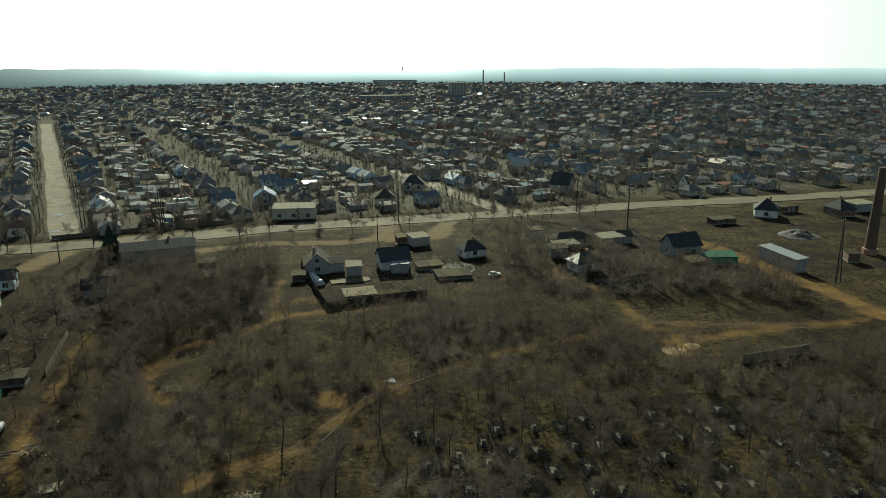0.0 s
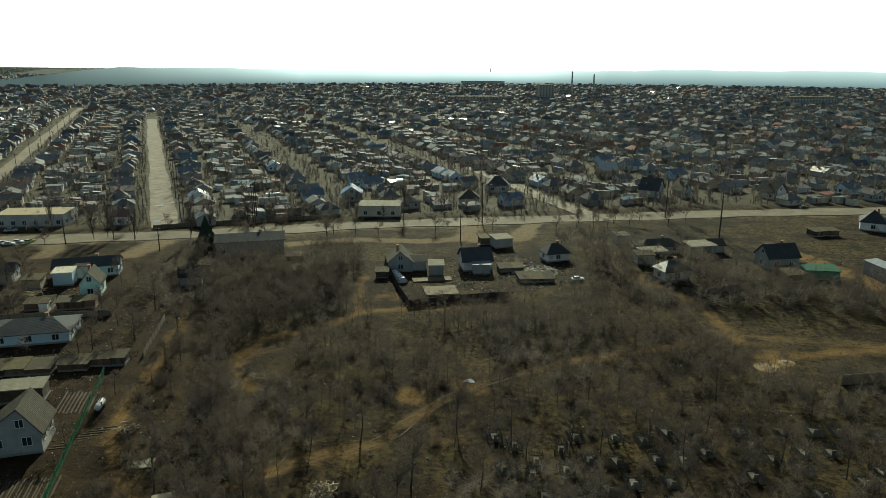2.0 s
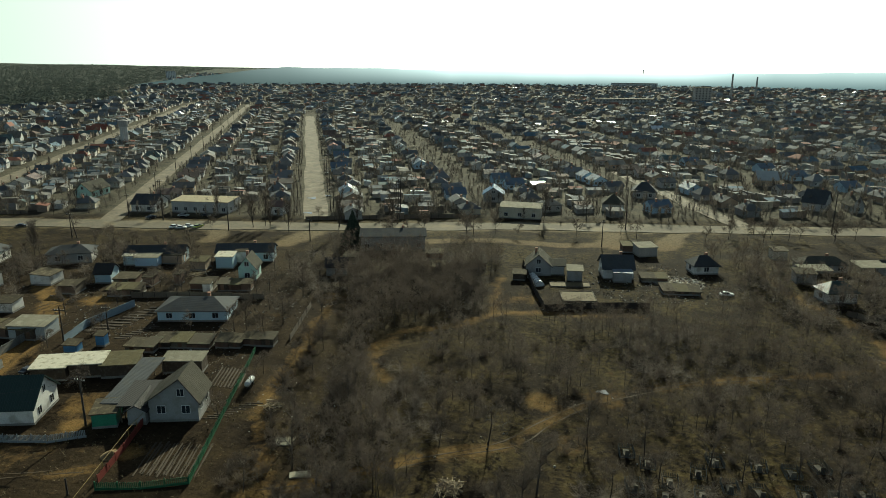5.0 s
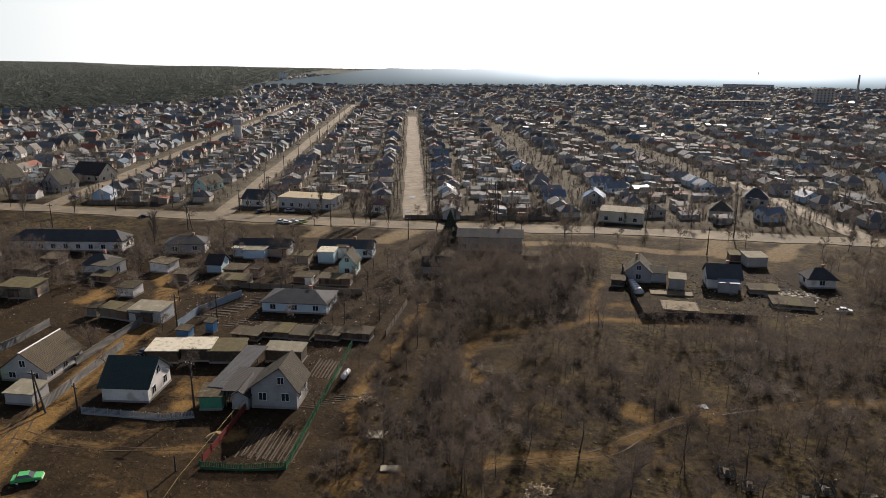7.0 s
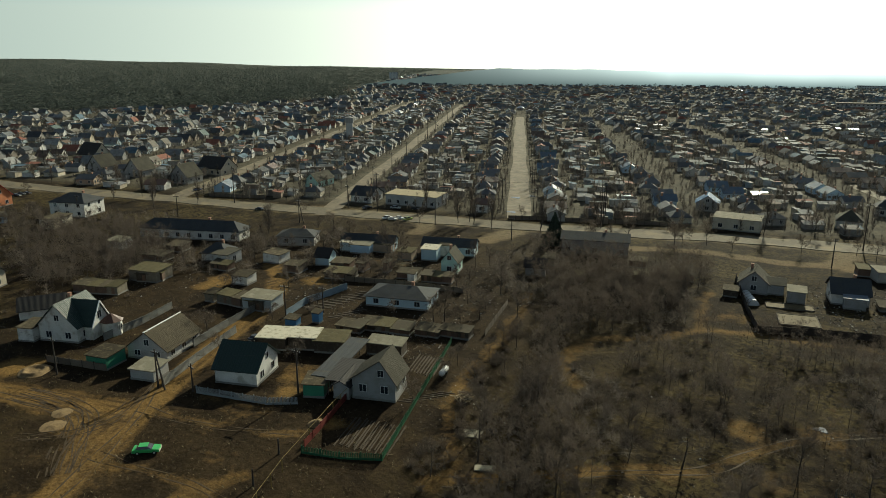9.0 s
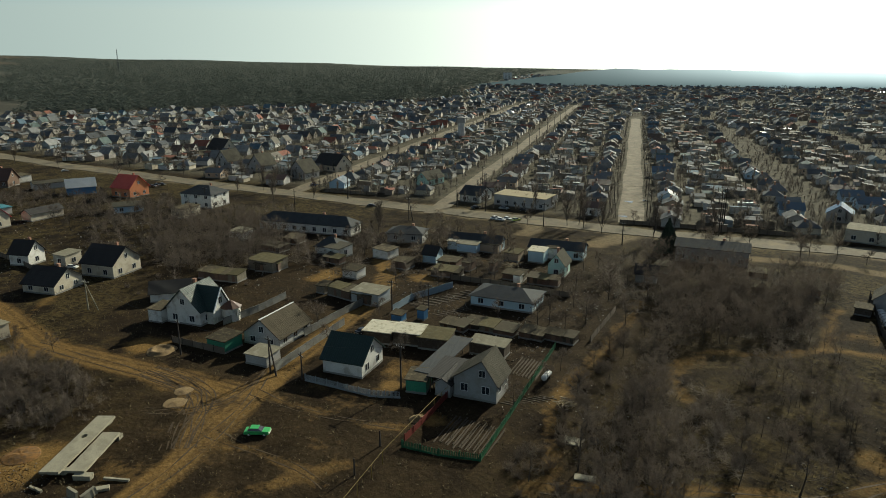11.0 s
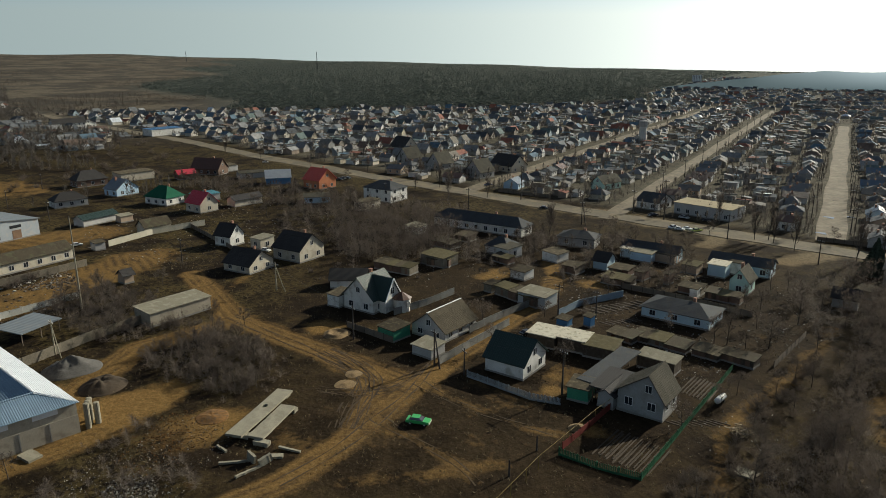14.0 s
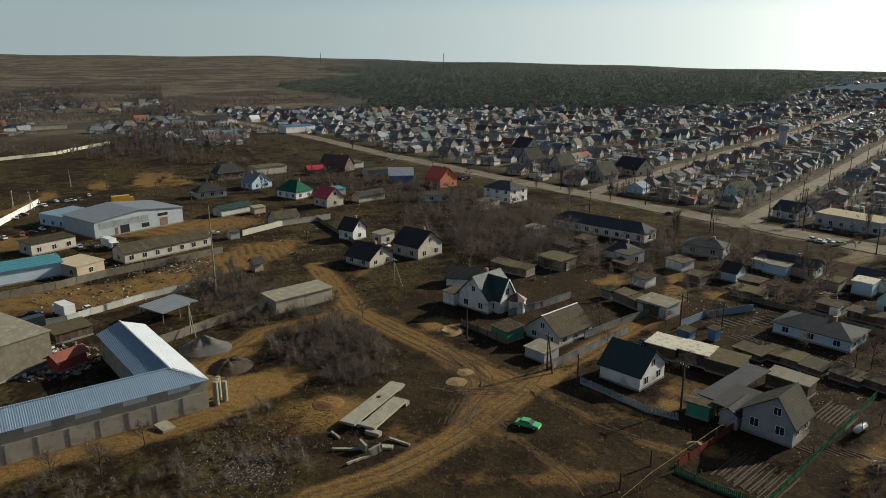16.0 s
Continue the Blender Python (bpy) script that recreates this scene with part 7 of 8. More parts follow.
car(-252.9, -34.0, 12, "red")
car(-235.1, -18.0, 89, "silver")
car(-227.0, -20.1, 26, "dark")
car(-226.4, -24.0, 13, "silver")
car(-166.6, -27.7, 90, "dark")
car(-165.4, -17.0, 27, "white")
car(12.7, 168.1, 14, "white")
car(-372.6, 116.6, 91, "white")
car(-298.7, 127.7, 28, "dark")
car(-300.2, 132.6, 15, "dark")
car(-104.2, 84.0, 92, "dark")
car(-199.0, 166.0, 29, "dark")
car(-300.7, 130.4, 16, "dark")
car(-250.2, 176.9, 93, "blue")
car(96.2, 273.8, 30, "dark")
car(100.0, 265.8, 17, "dark")
car(-229.2, 14.0, 94, "white")
car(-193.8, 59.6, 31, "white")


def truck(x, y, yaw, cab, box_m, label, L=6.5, name="truck", cat="truck"):
    e = thing(name, pose(x, y, 0, 0, 0, yaw), label, cat)
    s = Shape()
    s.box(-L / 2, -1.15, 0.9, L / 2 - 1.7, 1.15, 3.2)
    part("cargo_box", s, box_m, e)
    s = Shape()
    side = [(L / 2 - 1.6, 0.5), (L / 2, 0.5), (L / 2, 1.3), (L / 2 - 0.35, 2.3), (L / 2 - 1.6, 2.3)]
    s.solid([(u, 1.05, z) for u, z in side], [(u, -1.05, z) for u, z in side])
    part("cab", s, cab, e)
    s = Shape()
    s.solid([(L / 2 + 0.012, -0.95, 1.36), (L / 2 + 0.012, 0.95, 1.36), (L / 2 - 0.3, 0.95, 2.2), (L / 2 - 0.3, -0.95, 2.2)], [(L / 2 - 0.1, -0.95, 1.36), (L / 2 - 0.1, 0.95, 1.36), (L / 2 - 0.4, 0.95, 2.2), (L / 2 - 0.4, -0.95, 2.2)])
    part("windscreen", s, GLASS, e)
    s = Shape()
    s.box(-L / 2 + 0.1, -0.5, 0.55, L / 2 - 0.2, 0.5, 0.9)
    part("chassis", s, POLE, e)
    for wx in (-L / 2 + 1.3, L / 2 - 0.9):
        for wy in (-0.95, 0.95):
            s = Shape()
            s.tube((wx, wy - 0.15, 0.45), (wx, wy + 0.15, 0.45), 0.46, 0.46, 14)
            part("wheel", s, TYRE, e)


truck(-163.2, -21.5, -150, PAINT["white"], FRAME, "white box lorry parked in the works yard")
truck(-222, -15.5, 30, PAINT["white"], FRAME, "white box lorry beside the hall")
truck(-295.5, -15.0, 105, PAINT["amber"], PAINT["amber"], "amber yellow crew bus behind the hall", 8.0, "bus", "bus")
truck(-155.0, -27.0, -60, PAINT["dark"], PAINT["dark"], "dark old lorry beside a pale building", 6.0)

# ---- slabs, heaps and loose things ----


def slab(name, x, y, z, yaw, L, W, t, label, tilt=0.0, material=None, group=""):
    s = Shape()
    n = 8
    ring = []
    for j in range(n + 1):
        ring.append((-L / 2 + L * j / n, -W / 2 + rnd.uniform(-0.04, 0.06)))
    for j in range(n, -1, -1):
        ring.append((-L / 2 + L * j / n, W / 2 + rnd.uniform(-0.06, 0.04)))
    s.solid([(*p, 0) for p in ring], [(*p, t) for p in ring])
    ob = new(name, s.mesh(name, material or CONCRETE))
    ob.matrix_basis = pose(x, y, z, 0, tilt, yaw)
    return tagged(ob, label, "slab", group)


def holed_slab(x, y, z, yaw, L, W, t, hx, label):
    """A long slab with a round-cornered hole broken through it."""
    s = Shape()
    rim = [(hx + 0.55 * math.cos(k * 0.7854), 0.2 + 0.42 * math.sin(k * 0.7854)) for k in range(8)]
    out = [(L / 2, 0.2), (L / 2, W / 2), (hx, W / 2 - 0.05), (-L / 2, W / 2), (-L / 2, 0.2), (-L / 2, -W / 2 + 0.1), (hx, -W / 2), (L / 2, -W / 2)]
    for k in range(8):
        q = [rim[k], out[k], out[(k + 1) % 8], rim[(k + 1) % 8]]
        s.solid([(*p, 0) for p in q], [(*p, t) for p in q])
    ob = new("concrete_slab", s.mesh("concrete_slab", CONCRETE))
    ob.matrix_basis = pose(x, y, z, 0, 0.8, yaw)
    return tagged(ob, label, "slab")


holed_slab(-99.1, 28.7, 0.62, 133, 15.4, 2.7, 0.34, 1.6, "long weathered concrete slab with a broken hole")
slab("concrete_slab", -95.2, 29.2, 0.64, 132, 9.7, 2.5, 0.36, "broad weathered concrete slab lying on blocks", -0.8)
slab("concrete_slab", -94.6, 24.4, -0.1, 133, 1.0, 2.4, 0.7, "upright concrete block under slabs")
slab("concrete_slab", -104.0, 33.6, -0.1, 133, 1.2, 2.6, 0.7, "upright concrete block under slabs")
slab("concrete_slab", -98.3, 33.0, -0.1, 131, 1.2, 2.2, 0.72, "upright concrete block under slabs")
slab("concrete_slab", -90.9, 26.2, -0.1, 131, 1.0, 2.4, 0.74, "upright concrete block under slabs")
slab("concrete_slab", -87.4, 23.6, 0.1, 20, 1.6, 0.4, 1.3, "broken concrete slab standing on edge", 14)
slab("concrete_slab", -85.8, 25.2, 0.05, 100, 1.9, 0.5, 1.1, "broken concrete slab standing on edge", -12)
slab("concrete_slab", -86.6, 26.9, 0.0, 65, 1.8, 0.9, 0.35, "broken concrete block lying on earth")
for x, y, yaw, L in ((-88.1, 21.6, 72, 4.2), (-84.9, 22.4, 108, 3.8), (-87.3, 29.0, 40, 3.4), (-92.5, 21.0, 20, 2.2)):
    slab("concrete_beam", x, y, 0.05, yaw, L, 0.35, 0.3, "pale concrete beam fallen on earth", 3)
slab("concrete_slab", -44.0, 71.8, 0.02, 30, 2.8, 1.3, 0.14, "thin pale concrete slab on grass")
slab("concrete_slab", -50.3, 78.4, 0.02, 20, 2.8, 2.2, 0.14, "grey concrete slab on grass")
slab("concrete_slab", -104.2, -2.0, 0.05, 30, 2.6, 2.0, 0.4, "grey broken slab on waste ground", 6)
t_ = Shape()
for k in range(18):
    a0, a1 = 6.2832 * k / 18, 6.2832 * (k + 1) / 18
    for (r0, z0), (r1, z1) in (((0.55, 0), (0.8, 0.12)), ((0.8, 0.12), (0.8, 0.5)), ((0.8, 0.5), (0.55, 0.62)), ((0.55, 0.62), (0.55, 0))):
        t_.face([(r0 * math.cos(a0), r0 * math.sin(a0), z0), (r0 * math.cos(a1), r0 * math.sin(a1), z0), (r1 * math.cos(a1), r1 * math.sin(a1), z1), (r1 * math.cos(a0), r1 * math.sin(a0), z1)])
tagged(new("tractor_tyre", t_.mesh("tractor_tyre", TYRE)), "large black tractor tyre lying on grass", "tyre").location = (-48.0, 80.0, 0.05)


def heap(name, x, y, r, h, label, material, category="heap", ring=False, seed=1):
    """A lumpy, ragged heap of earth or gravel; ring: hollow in the middle."""
    s = Shape()
    n, rows = 44, 16
    lump = lambda px, py, f: noise.noise(Vector((px * f + 31 * seed, py * f, seed * 3.7)))
    pts = []
    for i in range(rows + 1):
        k = i / rows
        for j in range(n):
            an = 6.2832 * j / n
            rr = r * k * (1 + 0.22 * lump(math.cos(an), math.sin(an), 0.9))
            px, py = rr * math.cos(an), rr * math.sin(an)
            z = h * math.cos(1.571 * k) ** 1.4 if not ring else h * math.exp(-((k - 0.6) / 0.2) ** 2)
            z *= 0.85 + 0.4 * lump(px, py, 0.5) + 0.2 * lump(px, py, 1.3) + 0.1 * lump(px, py, 3.1)
            z += 0.08 * lump(px, py, 1.9) * min(1, h) * (1 - k * k)
            pts.append((px, py, max(z, 0.03 * (1 - k)) if i < rows else -0.3))
    s.v = pts
    for i in range(rows):
        for j in range(n):
            s.f.append((i * n + j, (i + 1) * n + j, (i + 1) * n + (j + 1) % n, i * n + (j + 1) % n))
            s.i.append(0)
    me_ = s.mesh(name, material)
    me_.polygons.foreach_set("use_smooth", [True] * len(me_.polygons))
    ob = new(name, me_)
    ob.location = (x, y, 0.0)
    return tagged(ob, label, category)


OCHRE = mat("dug_earth", (0.2, 0.1, 0.026), (0.085, 0.045, 0.014), scale=0.9, fine=3, bump=0.6, stain=(0.09, 0.055, 0.028))
DARK_EARTH = mat("dark_spoil", (0.06, 0.042, 0.026), (0.035, 0.026, 0.017), scale=0.5, fine=3, bump=0.6)
GRAVEL = mat("grey_gravel", (0.11, 0.104, 0.095), (0.065, 0.061, 0.056), scale=2, fine=9, bump=0.5)
SAND = mat("pale_sand", (0.25, 0.17, 0.08), (0.11, 0.074, 0.036), scale=0.8, fine=5, bump=0.4)
heap("gravel_heap", -133.6, 5.0, 5.0, 2.4, "grey conical heap of gravel", GRAVEL)
heap("earth_bank", -123.0, 9.0, 4.2, 2.0, "dark overgrown bank of earth", DARK_EARTH, seed=2)
heap("spoil_heap", -102.8, 22.2, 2.6, 0.5, "rust-brown heap of dug earth", OCHRE, seed=6)
heap("pit_rim", -124.5, 52.0, 3.0, 0.5, "pale sand thrown up round a small pit", SAND, "pit", True, seed=7)
heap("sand_heap", -71.0, 67.5, 1.5, 0.7, "small heap of yellow sand", SAND, seed=8)
heap("sand_heap", -102.6, 44.0, 2.0, 0.22, "low heap of yellow sand", SAND, seed=9)
heap("sand_heap", -105.6, 47.0, 1.6, 0.2, "low heap of yellow sand", SAND, seed=10)
heap("sand_heap", 43.0, 121.0, 2.4, 0.25, "low heap of pale sand", SAND, seed=12)
heap("sand_heap", 47.0, 123.5, 1.6, 0.25, "low heap of pale sand", SAND, seed=13)
heap("gravel_heap", 108.0, 208.0, 6.0, 2.0, "grey conical heap of gravel", GRAVEL, seed=14)

# strewn rubble and litter
RUBBLE = ramp_mat("rubble", [(0.07, 0.055, 0.04), (0.12, 0.1, 0.08), (0.2, 0.185, 0.16), (0.05, 0.04, 0.03), (0.1, 0.07, 0.045), (0.04, 0.03, 0.022), (0.09, 0.075, 0.06), (0.36, 0.34, 0.3), (0.14, 0.12, 0.08), (0.025, 0.02, 0.016)])


PALE_SCRAP = ramp_mat("weathered_scrap", [(0.42, 0.37, 0.27), (0.2, 0.17, 0.12), (0.1, 0.08, 0.06), (0.5, 0.47, 0.4), (0.3, 0.25, 0.17)])
CLODS = ramp_mat("earth_clods", [(0.14, 0.07, 0.024), (0.05, 0.03, 0.014), (0.09, 0.048, 0.018), (0.03, 0.02, 0.012), (0.17, 0.1, 0.036)], spec=0.05)


def strew(name, label, count, centre, spread, low, high, flat=0.6, material=None):
    s, q = Shape(), random.Random(len(name) + count)
    for _ in range(count):
        an, rr = q.uniform(0, 6.283), spread * math.sqrt(q.random())
        x, y = centre[0] + math.cos(an) * rr, centre[1] + math.sin(an) * rr * 0.8
        d = q.uniform(low, high)
        b = Shape()
        pts = [(-d, -d * q.uniform(0.3, 0.7)), (d * q.uniform(0.6, 1), -d * 0.6), (d, d * q.uniform(0.2, 0.6)), (-d * 0.5, d * q.uniform(0.4, 0.7))]
        hz = d * q.uniform(0.2, flat)
        b.solid([(*p, -0.1) for p in pts], [(p[0] * 0.7, p[1] * 0.7, hz + q.uniform(0, 0.3) * d) for p in pts])
        s.add(b, pose(x, y, 0, q.uniform(-20, 20), q.uniform(-20, 20), q.uniform(0, 360)))
    return tagged(new(name, s.mesh(name, material or RUBBLE)), label, "rubble", kind="stuff")


strew("rubble", "grey and brown building rubble on waste ground", 1500, (-90.5, 8.0), 10.0, 0.03, 0.13)
strew("rubble", "pale broken rubble tipped on waste ground", 900, (-88.3, 8.4), 4.2, 0.05, 0.2, 0.8)
strew("earth_clods", "dark and rusty clods of dug earth", 1300, (-101.2, 17.5), 6.5, 0.03, 0.11, 0.9, CLODS)
strew("earth_clods", "dark and rusty clods of dug earth", 500, (-96.0, 12.0), 5.5, 0.03, 0.12, 0.9, CLODS)
strew("rubble", "grey and brown building rubble on waste ground", 400, (-97, 17), 8.0, 0.04, 0.14)
strew("broken_bricks", "broken bricks and blocks along a fence", 420, (-196, 4), 9.0, 0.1, 0.4)
strew("yard_litter", "boards, scrap and litter in the yards", 2000, (-105, 128), 34.0, 0.05, 0.28, 0.35)
strew("yard_litter", "boards, scrap and litter in the yards", 1000, (-5, 172), 20.0, 0.06, 0.32, 0.5)
strew("yard_litter", "boards, scrap and litter in the yards", 1400, (-230, 60), 55.0, 0.06, 0.32, 0.5)
strew("yard_litter", "boards, scrap and litter in the yards", 700, (60, 185), 26.0, 0.06, 0.32, 0.5)
strew("yard_litter", "boards, scrap and litter in the yards", 500, (-84, 100), 13.0, 0.05, 0.26, 0.35)
strew("yard_litter", "boards, scrap and litter in the yards", 220, (-57, 86), 12.0, 0.04, 0.2, 0.35)
strew("yard_litter", "boards, scrap and litter in the yards", 400, (-155, 100), 26.0, 0.05, 0.28, 0.35)
strew("works_scrap", "scrap and machine parts in the works yard", 350, (-137, -20), 9.0, 0.2, 0.7)
strew("works_scrap", "scrap and machine parts in the works yard", 350, (-185, -12), 24.0, 0.15, 0.5)
strew("yard_litter", "pale boards and scrap heaped in a yard", 700, (2.0, 174.5), 6.5, 0.12, 0.5, 0.6, PALE_SCRAP)
strew("scattered_litter", "scattered stones and litter in the wood", 600, (0, 105), 60.0, 0.06, 0.25)
PALE = ramp_mat("pale_scrap", [(0.36, 0.28, 0.16), (0.25, 0.19, 0.11), (0.42, 0.35, 0.24)])


def bundle(name, x, y, r, count, label, lo, hi):
    """A loose pile of sticks or planks."""
    s, q = Shape(), random.Random(count)
    for _ in range(count):
        an = q.uniform(0, 6.283)
        c = Vector((q.uniform(-r, r), q.uniform(-r, r), q.uniform(0.05, 0.9)))
        d = Vector((math.cos(an), math.sin(an), q.uniform(-0.3, 0.5))) * q.uniform(lo, hi)
        s.tube(c - d, c + d, 0.07, 0.06, 5)
    ob = new(name, s.mesh(name, PALE))
    ob.location = (x, y, 0.05)
    return tagged(ob, label, "pile", kind="stuff")


bundle("white_scrap_heap", -57.3, 86.4, 1.1, 45, "heap of whitish scrap wood by a pit", 0.3, 0.8)
bundle("log_pile", -24.5, 74.7, 1.4, 70, "pile of pale split logs and planks", 0.5, 1.1)
bundle("plank_pile", -188.0, 62.0, 1.6, 30, "pile of grey planks in a yard", 0.6, 1.4)
bundle("plank_pile", -112.0, 140.0, 2.0, 40, "pile of grey planks in a yard", 0.6, 1.6)
bundle("plank_pile", -3.0, 181.0, 2.4, 60, "pile of pale planks in a yard", 0.6, 1.6)

# ---- garden plots, pipe, tunnel ----


def bed(x, y, yaw, L, W, label="narrow raised garden bed of bare soil"):
    s = Shape()
    s.solid([(-L / 2, -W / 2, -0.1), (L / 2, -W / 2, -0.1), (L / 2, W / 2, -0.1), (-L / 2, W / 2, -0.1)], [(-L / 2 + 0.1, -W / 2 + 0.15, 0.09), (L / 2 - 0.1, -W / 2 + 0.15, 0.09), (L / 2 - 0.1, W / 2 - 0.15, 0.09), (-L / 2 + 0.1, W / 2 - 0.15, 0.09)])
    ob = new("garden_bed", s.mesh("garden_bed", DARK_EARTH))
    ob.matrix_basis = pose(x, y, 0, 0, 0, yaw)
    tagged(ob, label, "garden bed", "garden beds")


BED_EDGE = mat("bed_boards", (0.14, 0.12, 0.09), (0.09, 0.075, 0.058), vary=0.2)
for j in range(16):
    bed(-66.0 + 0.52 * j, 68.3 + 0.13 * j + 0.4 * (j % 2), 110, 8.6 - 0.5 * (j % 3), 0.42)
for j in range(9):
    bed(-72.5 + 0.6 * j, 93.2 + 0.1 * j, 110, 8.0 - 0.4 * (j % 3), 0.45)
for j in range(8):
    bed(-64.4 + 0.5 * j, 80.6 + 0.9 * j, 20, 3.0, 0.5)
for j in range(10):
    bed(-108.0 + 0.35 * j, 103.0 + 1.7 * j, 14, 5.2 - 0.2 * (j % 3), 0.9)
for j in range(7):
    bed(-100.5 + 0.3 * j, 101.5 + 1.2 * j, 14, 2.6, 0.7)


def plot_frame(x, y, yaw, L, W):
    e = thing("raised_plot", pose(x, y, 0, 0, 0, yaw), "wide raised vegetable plot edged with boards", "garden bed", "raised plots")
    s = Shape()
    s.box(-L / 2 + 0.08, -W / 2 + 0.08, -0.1, L / 2 - 0.08, W / 2 - 0.08, 0.18)
    part("soil", s, mat("straw_soil", (0.15, 0.115, 0.055), (0.09, 0.07, 0.037), scale=1.0) if "straw_soil" not in bpy.data.materials else bpy.data.materials["straw_soil"], e)
    for sy in (-1, 1):
        s = Shape()
        s.box(-L / 2, sy * W / 2 - 0.06, -0.1, L / 2, sy * W / 2 + 0.06, 0.28)
        part("board", s, BED_EDGE, e)
    for sx in (-1, 1):
        s = Shape()
        s.box(sx * L / 2 - 0.06, -W / 2 + 0.06, -0.1, sx * L / 2 + 0.06, W / 2 - 0.06, 0.28)
        part("board", s, BED_EDGE, e)


plot_frame(-19.8, 156.0, 16, 7.7, 6.8)
plot_frame(-22.9, 164.2, 17, 9.6, 3.4)


def polytunnel(x, y, yaw, L, r):
    e = thing("polytunnel", pose(x, y, 0, 0, 0, yaw), "white plastic polytunnel beside a dark fence", "greenhouse")
    s = Shape()
    n = 10
    arc = [(r * math.cos(math.pi * k / n), r * 1.15 * math.sin(math.pi * k / n)) for k in range(n + 1)]
    s.solid([(-L / 2, a, b) for a, b in arc], [(L / 2, a, b) for a, b in arc])
    part("cover", s, FRAME, e)
    for j in range(6):
        u = -L / 2 + L * j / 5
        q = Shape()
        for (a0, b0), (a1, b1) in zip(arc[:-1], arc[1:]):
            q.tube((u, a0 * 1.01, b0 * 1.01), (u, a1 * 1.01, b1 * 1.01), 0.05, 0.05, 4)
        part("hoop", q, BED_EDGE, e)


polytunnel(-31.2, 164.0, 117, 7.4, 1.15)
e = thing("gas_tank", pose(-65.0, 92.0, 0, 0, 0, 105), "white cylindrical tank on short legs", "tank")
s = Shape()
s.tube((-1.3, 0, 0.9), (1.3, 0, 0.9), 0.5, 0.5, 14)
s.tube((1.3, 0, 0.9), (1.5, 0, 0.9), 0.5, 0.25, 14)
s.tube((-1.5, 0, 0.9), (-1.3, 0, 0.9), 0.25, 0.5, 14)
part("drum", s, FRAME, e)
for u in (-0.9, 0.9):
    s = Shape()
    s.box(u - 0.1, -0.35, -0.1, u + 0.1, 0.35, 0.5)
    part("leg", s, POLE, e)
GAS = mat("yellow_gas_pipe", (0.21, 0.152, 0.035), (0.15, 0.108, 0.025), rough=0.5)
e = thing("gas_pipe", pose(-60.6, 45.0, 0), "raised yellow gas pipe on thin posts", "pipe")
run = [Vector((0, 0, 2.0)), Vector((-4.8, 10.6, 2.0)), Vector((-10.5, 26.1, 2.0)), Vector((-12.0, 31.0, 2.0))]
for a, b in zip(run[:-1], run[1:]):
    s = Shape()
    s.tube(a, b, 0.03, 0.03, 6)
    part("pipe", s, GAS, e)
for k in (0, 0.35, 0.7, 1.0, 1.5, 2.0, 2.5, 3.0):
    p = run[min(2, int(k))].lerp(run[min(2, int(k)) + 1], k - min(2, int(k)))
    s = Shape()
    s.tube((p.x, p.y, -0.2), (p.x, p.y, 2.0), 0.05, 0.05, 6)
    part("post", s, GAS, e)

# ---- graves under the trees ----
IRON = mat("painted_iron", (0.11, 0.12, 0.12), (0.06, 0.065, 0.065), rough=0.8, vary=0.4)
GRAVE_STONE = mat("grave_stone", (0.16, 0.14, 0.11), (0.09, 0.08, 0.065), vary=0.5)


def grave():
    e = thing("grave", pose(0, 0, 0), "small grave with headstone inside low iron railing", "grave", "graves under the trees")
    s = Shape()
    s.box(-0.9, -0.28, -0.1, -0.75, 0.28, 0.95)
    part("headstone", s, GRAVE_STONE, e)
    s = Shape()
    s.box(-0.7, -0.4, -0.1, 0.9, 0.4, 0.2)
    part("kerb", s, GRAVE_STONE, e)
    s = Shape()
    for ax, ay, bx, by in ((-1.3, -1, 1.3, -1), (1.3, -1, 1.3, 1), (1.3, 1, -1.3, 1), (-1.3, 1, -1.3, -1)):
        n, ring = 9, [(0.0, 0.12), (1.0, 0.12)]
        for q in range(n - 1, -1, -1):
            ring += [((q + 1) / n, 0.24), ((q + 0.3) / n, 0.24), ((q + 0.3) / n, 0.85), (q / n, 0.85), (q / n, 0.24)]
        nx_r, ny_r = (0.02, 0.0) if ax == bx else (0.0, 0.02)
        side = [[(ax + (bx - ax) * k + d * nx_r, ay + (by - ay) * k + d * ny_r, z) for k, z in ring] for d in (-1, 1)]
        s.solid(side[0], side[1])
    part("railing", s, IRON, e)
    return e


g0 = grave()
spots = []
scatter([(-8, 92), (20, 98), (66, 102), (60, 78), (30, 62), (2, 70)], 70, 3.2, lambda x, y: spots.append((x, y)), avoid=0.5)
for j, (x, y) in enumerate(spots):
    m = pose(x, y, 0, 0, 0, 100 + rnd.uniform(-12, 12))
    if j == 0:
        g0.matrix_basis = m
    else:
        copy_thing(g0, m)

# ---- distant landmarks ----


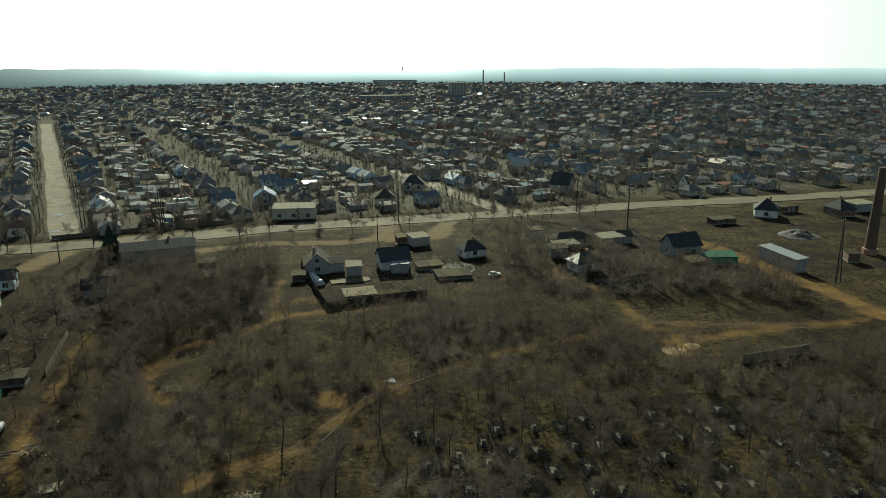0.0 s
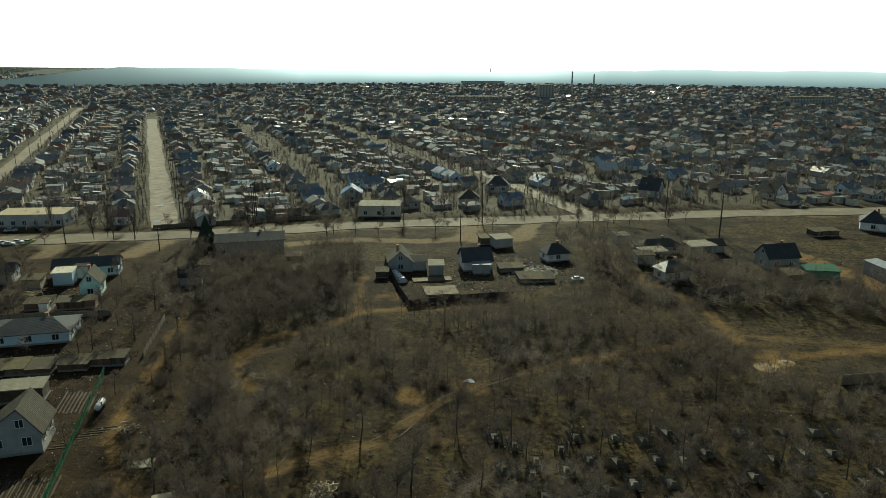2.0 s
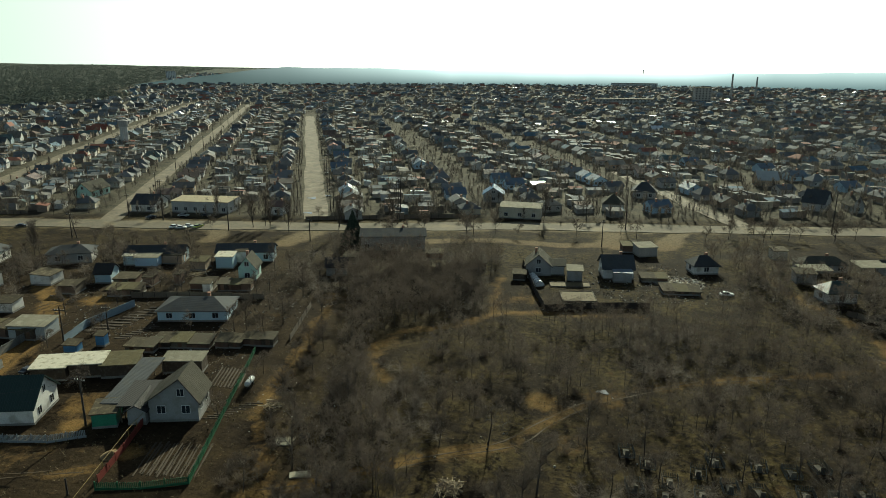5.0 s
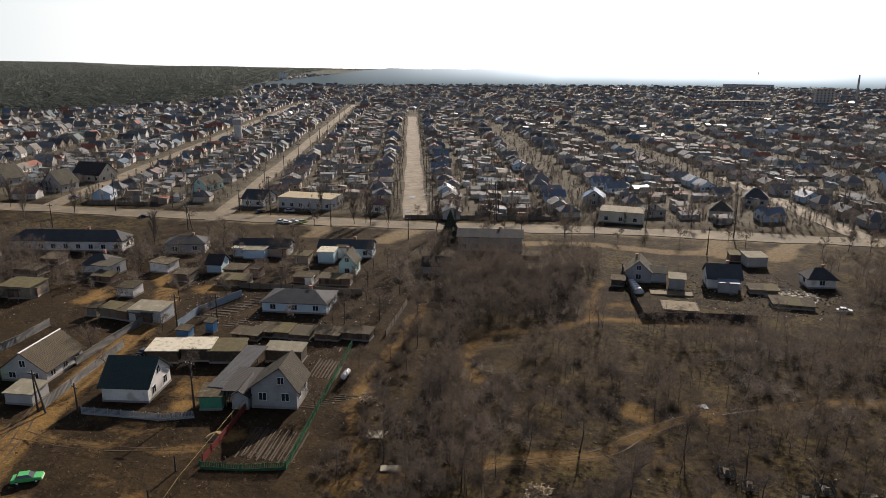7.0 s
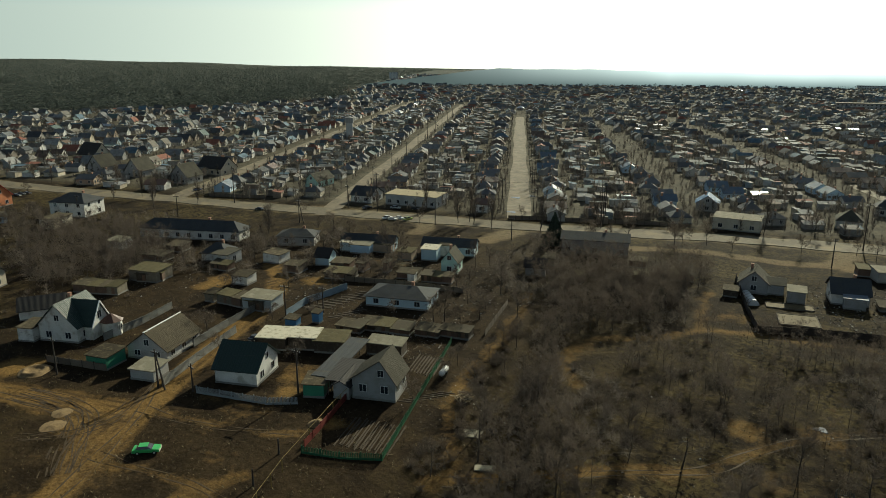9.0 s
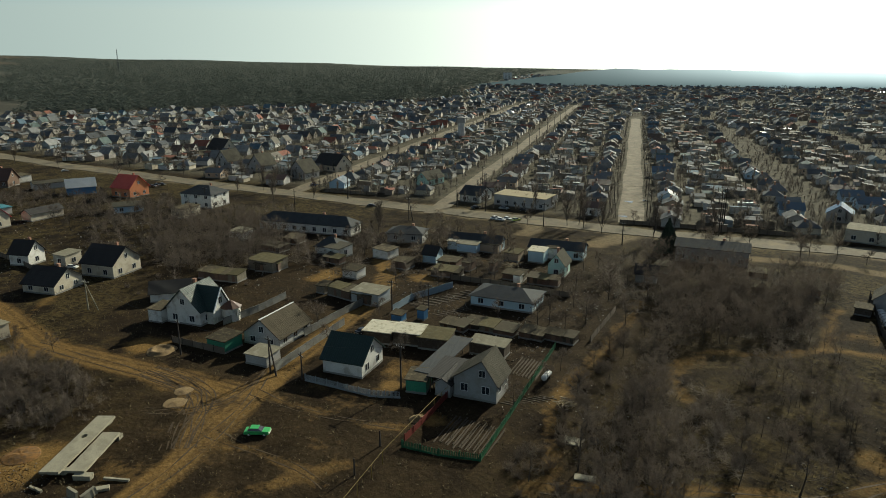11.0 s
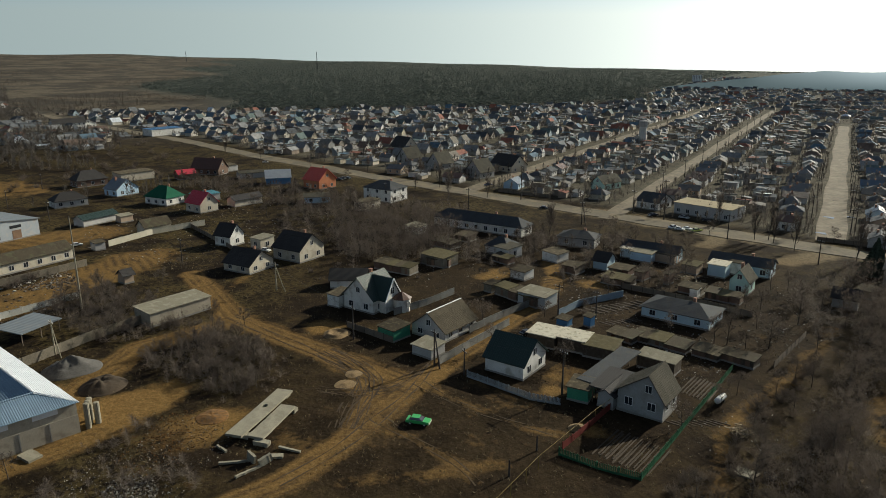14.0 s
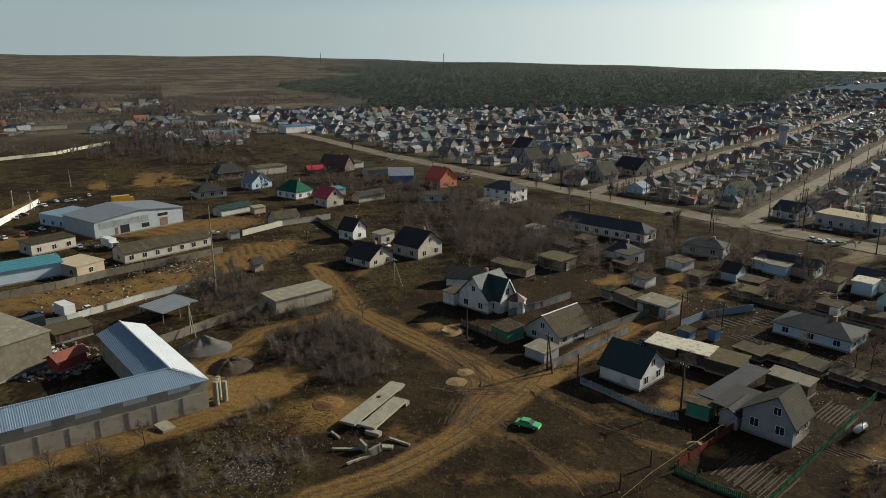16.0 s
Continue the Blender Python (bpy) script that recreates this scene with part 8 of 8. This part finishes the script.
def mast(az, dist, h, label):
    x, y = -math.sin(radians(az)) * dist, math.cos(radians(az)) * dist
    z = float(far_z(np.array(x), np.array(y)))
    e = thing("radio_mast", pose(x, y, z - 1), label, "mast")
    for k in range(3):
        a = 2.094 * k
        s = Shape()
        s.tube((2.2 * math.cos(a), 2.2 * math.sin(a), 0), (0.7 * math.cos(a), 0.7 * math.sin(a), h), 0.4, 0.3, 5)
        part("leg", s, IRON, e)
    for j in range(10):
        z0, z1 = h * j / 10, h * (j + 1) / 10
        s = Shape()
        for k in range(3):
            a, b = 2.094 * k, 2.094 * (k + 1)
            r0, r1 = 2.2 - 1.5 * j / 10, 2.2 - 1.5 * (j + 1) / 10
            s.tube((r0 * math.cos(a), r0 * math.sin(a), z0), (r1 * math.cos(b), r1 * math.sin(b), z1), 0.2, 0.2, 4)
        part("lattice", s, IRON, e)


mast(68.4, 2500, 62, "tall thin lattice mast above the pine wood")
mast(78.0, 3600, 48, "far thin lattice mast on the hill")


def block_of_flats(x, y, yaw, L, W, storeys, label, material):
    e = thing("apartment_building", pose(x, y, float(far_z(np.array(x), np.array(y))), 0, 0, yaw), label, "apartment building")
    s = Shape()
    s.box(-L / 2, -W / 2, -1, L / 2, W / 2, storeys * 3.0)
    part("wall", s, material, e)
    s = Shape()
    s.box(-L / 2 - 0.3, -W / 2 - 0.3, storeys * 3.0, L / 2 + 0.3, W / 2 + 0.3, storeys * 3.0 + 0.6)
    part("roof", s, ROOFS["felt"], e)
    for st in range(storeys):
        for j in range(int(L / 4)):
            q = Shape()
            u = -L / 2 + 2 + j * 4
            q.box(u - 0.8, -W / 2 - 0.06, st * 3 + 1, u + 0.8, -W / 2, st * 3 + 2.5)
            part("window", q, GLASS, e)


block_of_flats(-1262, 1545, 40, 24, 12, 6, "white slab of flats at the wood's edge", FRAME)
block_of_flats(20, 985, 10, 20, 14, 6, "grey block of flats far across the town", WALLS["grey"])
block_of_flats(330, 900, 15, 60, 14, 3, "low grey block far across the town", WALLS["grey"])
block_of_flats(-70, 900, 10, 70, 20, 2, "long low works hall far across the town", WALLS["whitegrey"])
block_of_flats(-100, 1500, 5, 90, 20, 2, "long pale works hall far across the town", FRAME)
e = thing("water_tower", pose(-331, 357, 0), "pale brick water tower among the houses", "tower")
s = Shape()
s.tube((0, 0, -0.5), (0, 0, 11), 2.6, 2.3, 14)
part("shaft", s, WALLS["whitegrey"], e)
s = Shape()
s.tube((0, 0, 11), (0, 0, 14.5), 3.0, 3.0, 14)
s.tube((0, 0, 14.5), (0, 0, 15.4), 3.1, 0.6, 14)
part("tank", s, WALLS["grey"], e)
e = thing("brick_chimney", pose(118.0, 187.5, 0), "dark brick factory chimney, tapering", "chimney")
s = Shape()
s.tube((0, 0, -0.5), (0, 0, 1.5), 2.1, 2.1, 12)
part("base", s, BRICK, e)
s = Shape()
s.tube((0, 0, 1.5), (0, 0, 24), 1.5, 0.95, 16)
part("shaft", s, mat("sooty_brick", (0.13, 0.085, 0.06), (0.08, 0.055, 0.04)), e)
for x, y, h in ((60, 1080, 34), (92, 1085, 30), (-85, 1520, 32)):
    e = thing("far_chimney", pose(x, y, 0), "thin factory chimney far across the town", "chimney")
    s = Shape()
    s.tube((0, 0, -1), (0, 0, h), 1.6, 1.0, 8)
    part("shaft", s, WALLS["grey"], e)
PUDDLE = mat("puddle", (0.03, 0.03, 0.03), (0.04, 0.04, 0.035), rough=0.05, spec=0.6, bump=0)
for x, y, r in ((-134.5, 239.5, 1.9), (-122.5, 215, 1.7), (-131, 246, 1.3), (-9, 109, 1.0)):
    s = Shape()
    ring = [(r * (1 + 0.3 * math.sin(3 * a + x) + 0.15 * math.sin(5 * a)) * math.cos(a), r * 0.7 * (1 + 0.3 * math.sin(3 * a + x)) * math.sin(a)) for a in [6.2832 * k / 20 for k in range(20)]]
    s.solid([(*p, -0.2) for p in ring], [(*p, 0.0) for p in ring])
    ob = new("puddle", s.mesh("puddle", PUDDLE))
    ob.location = (x, y, 0.19 if y > 200 else 0.06)
    tagged(ob, "shallow puddle shining in the sandy street", "puddle", kind="structure")
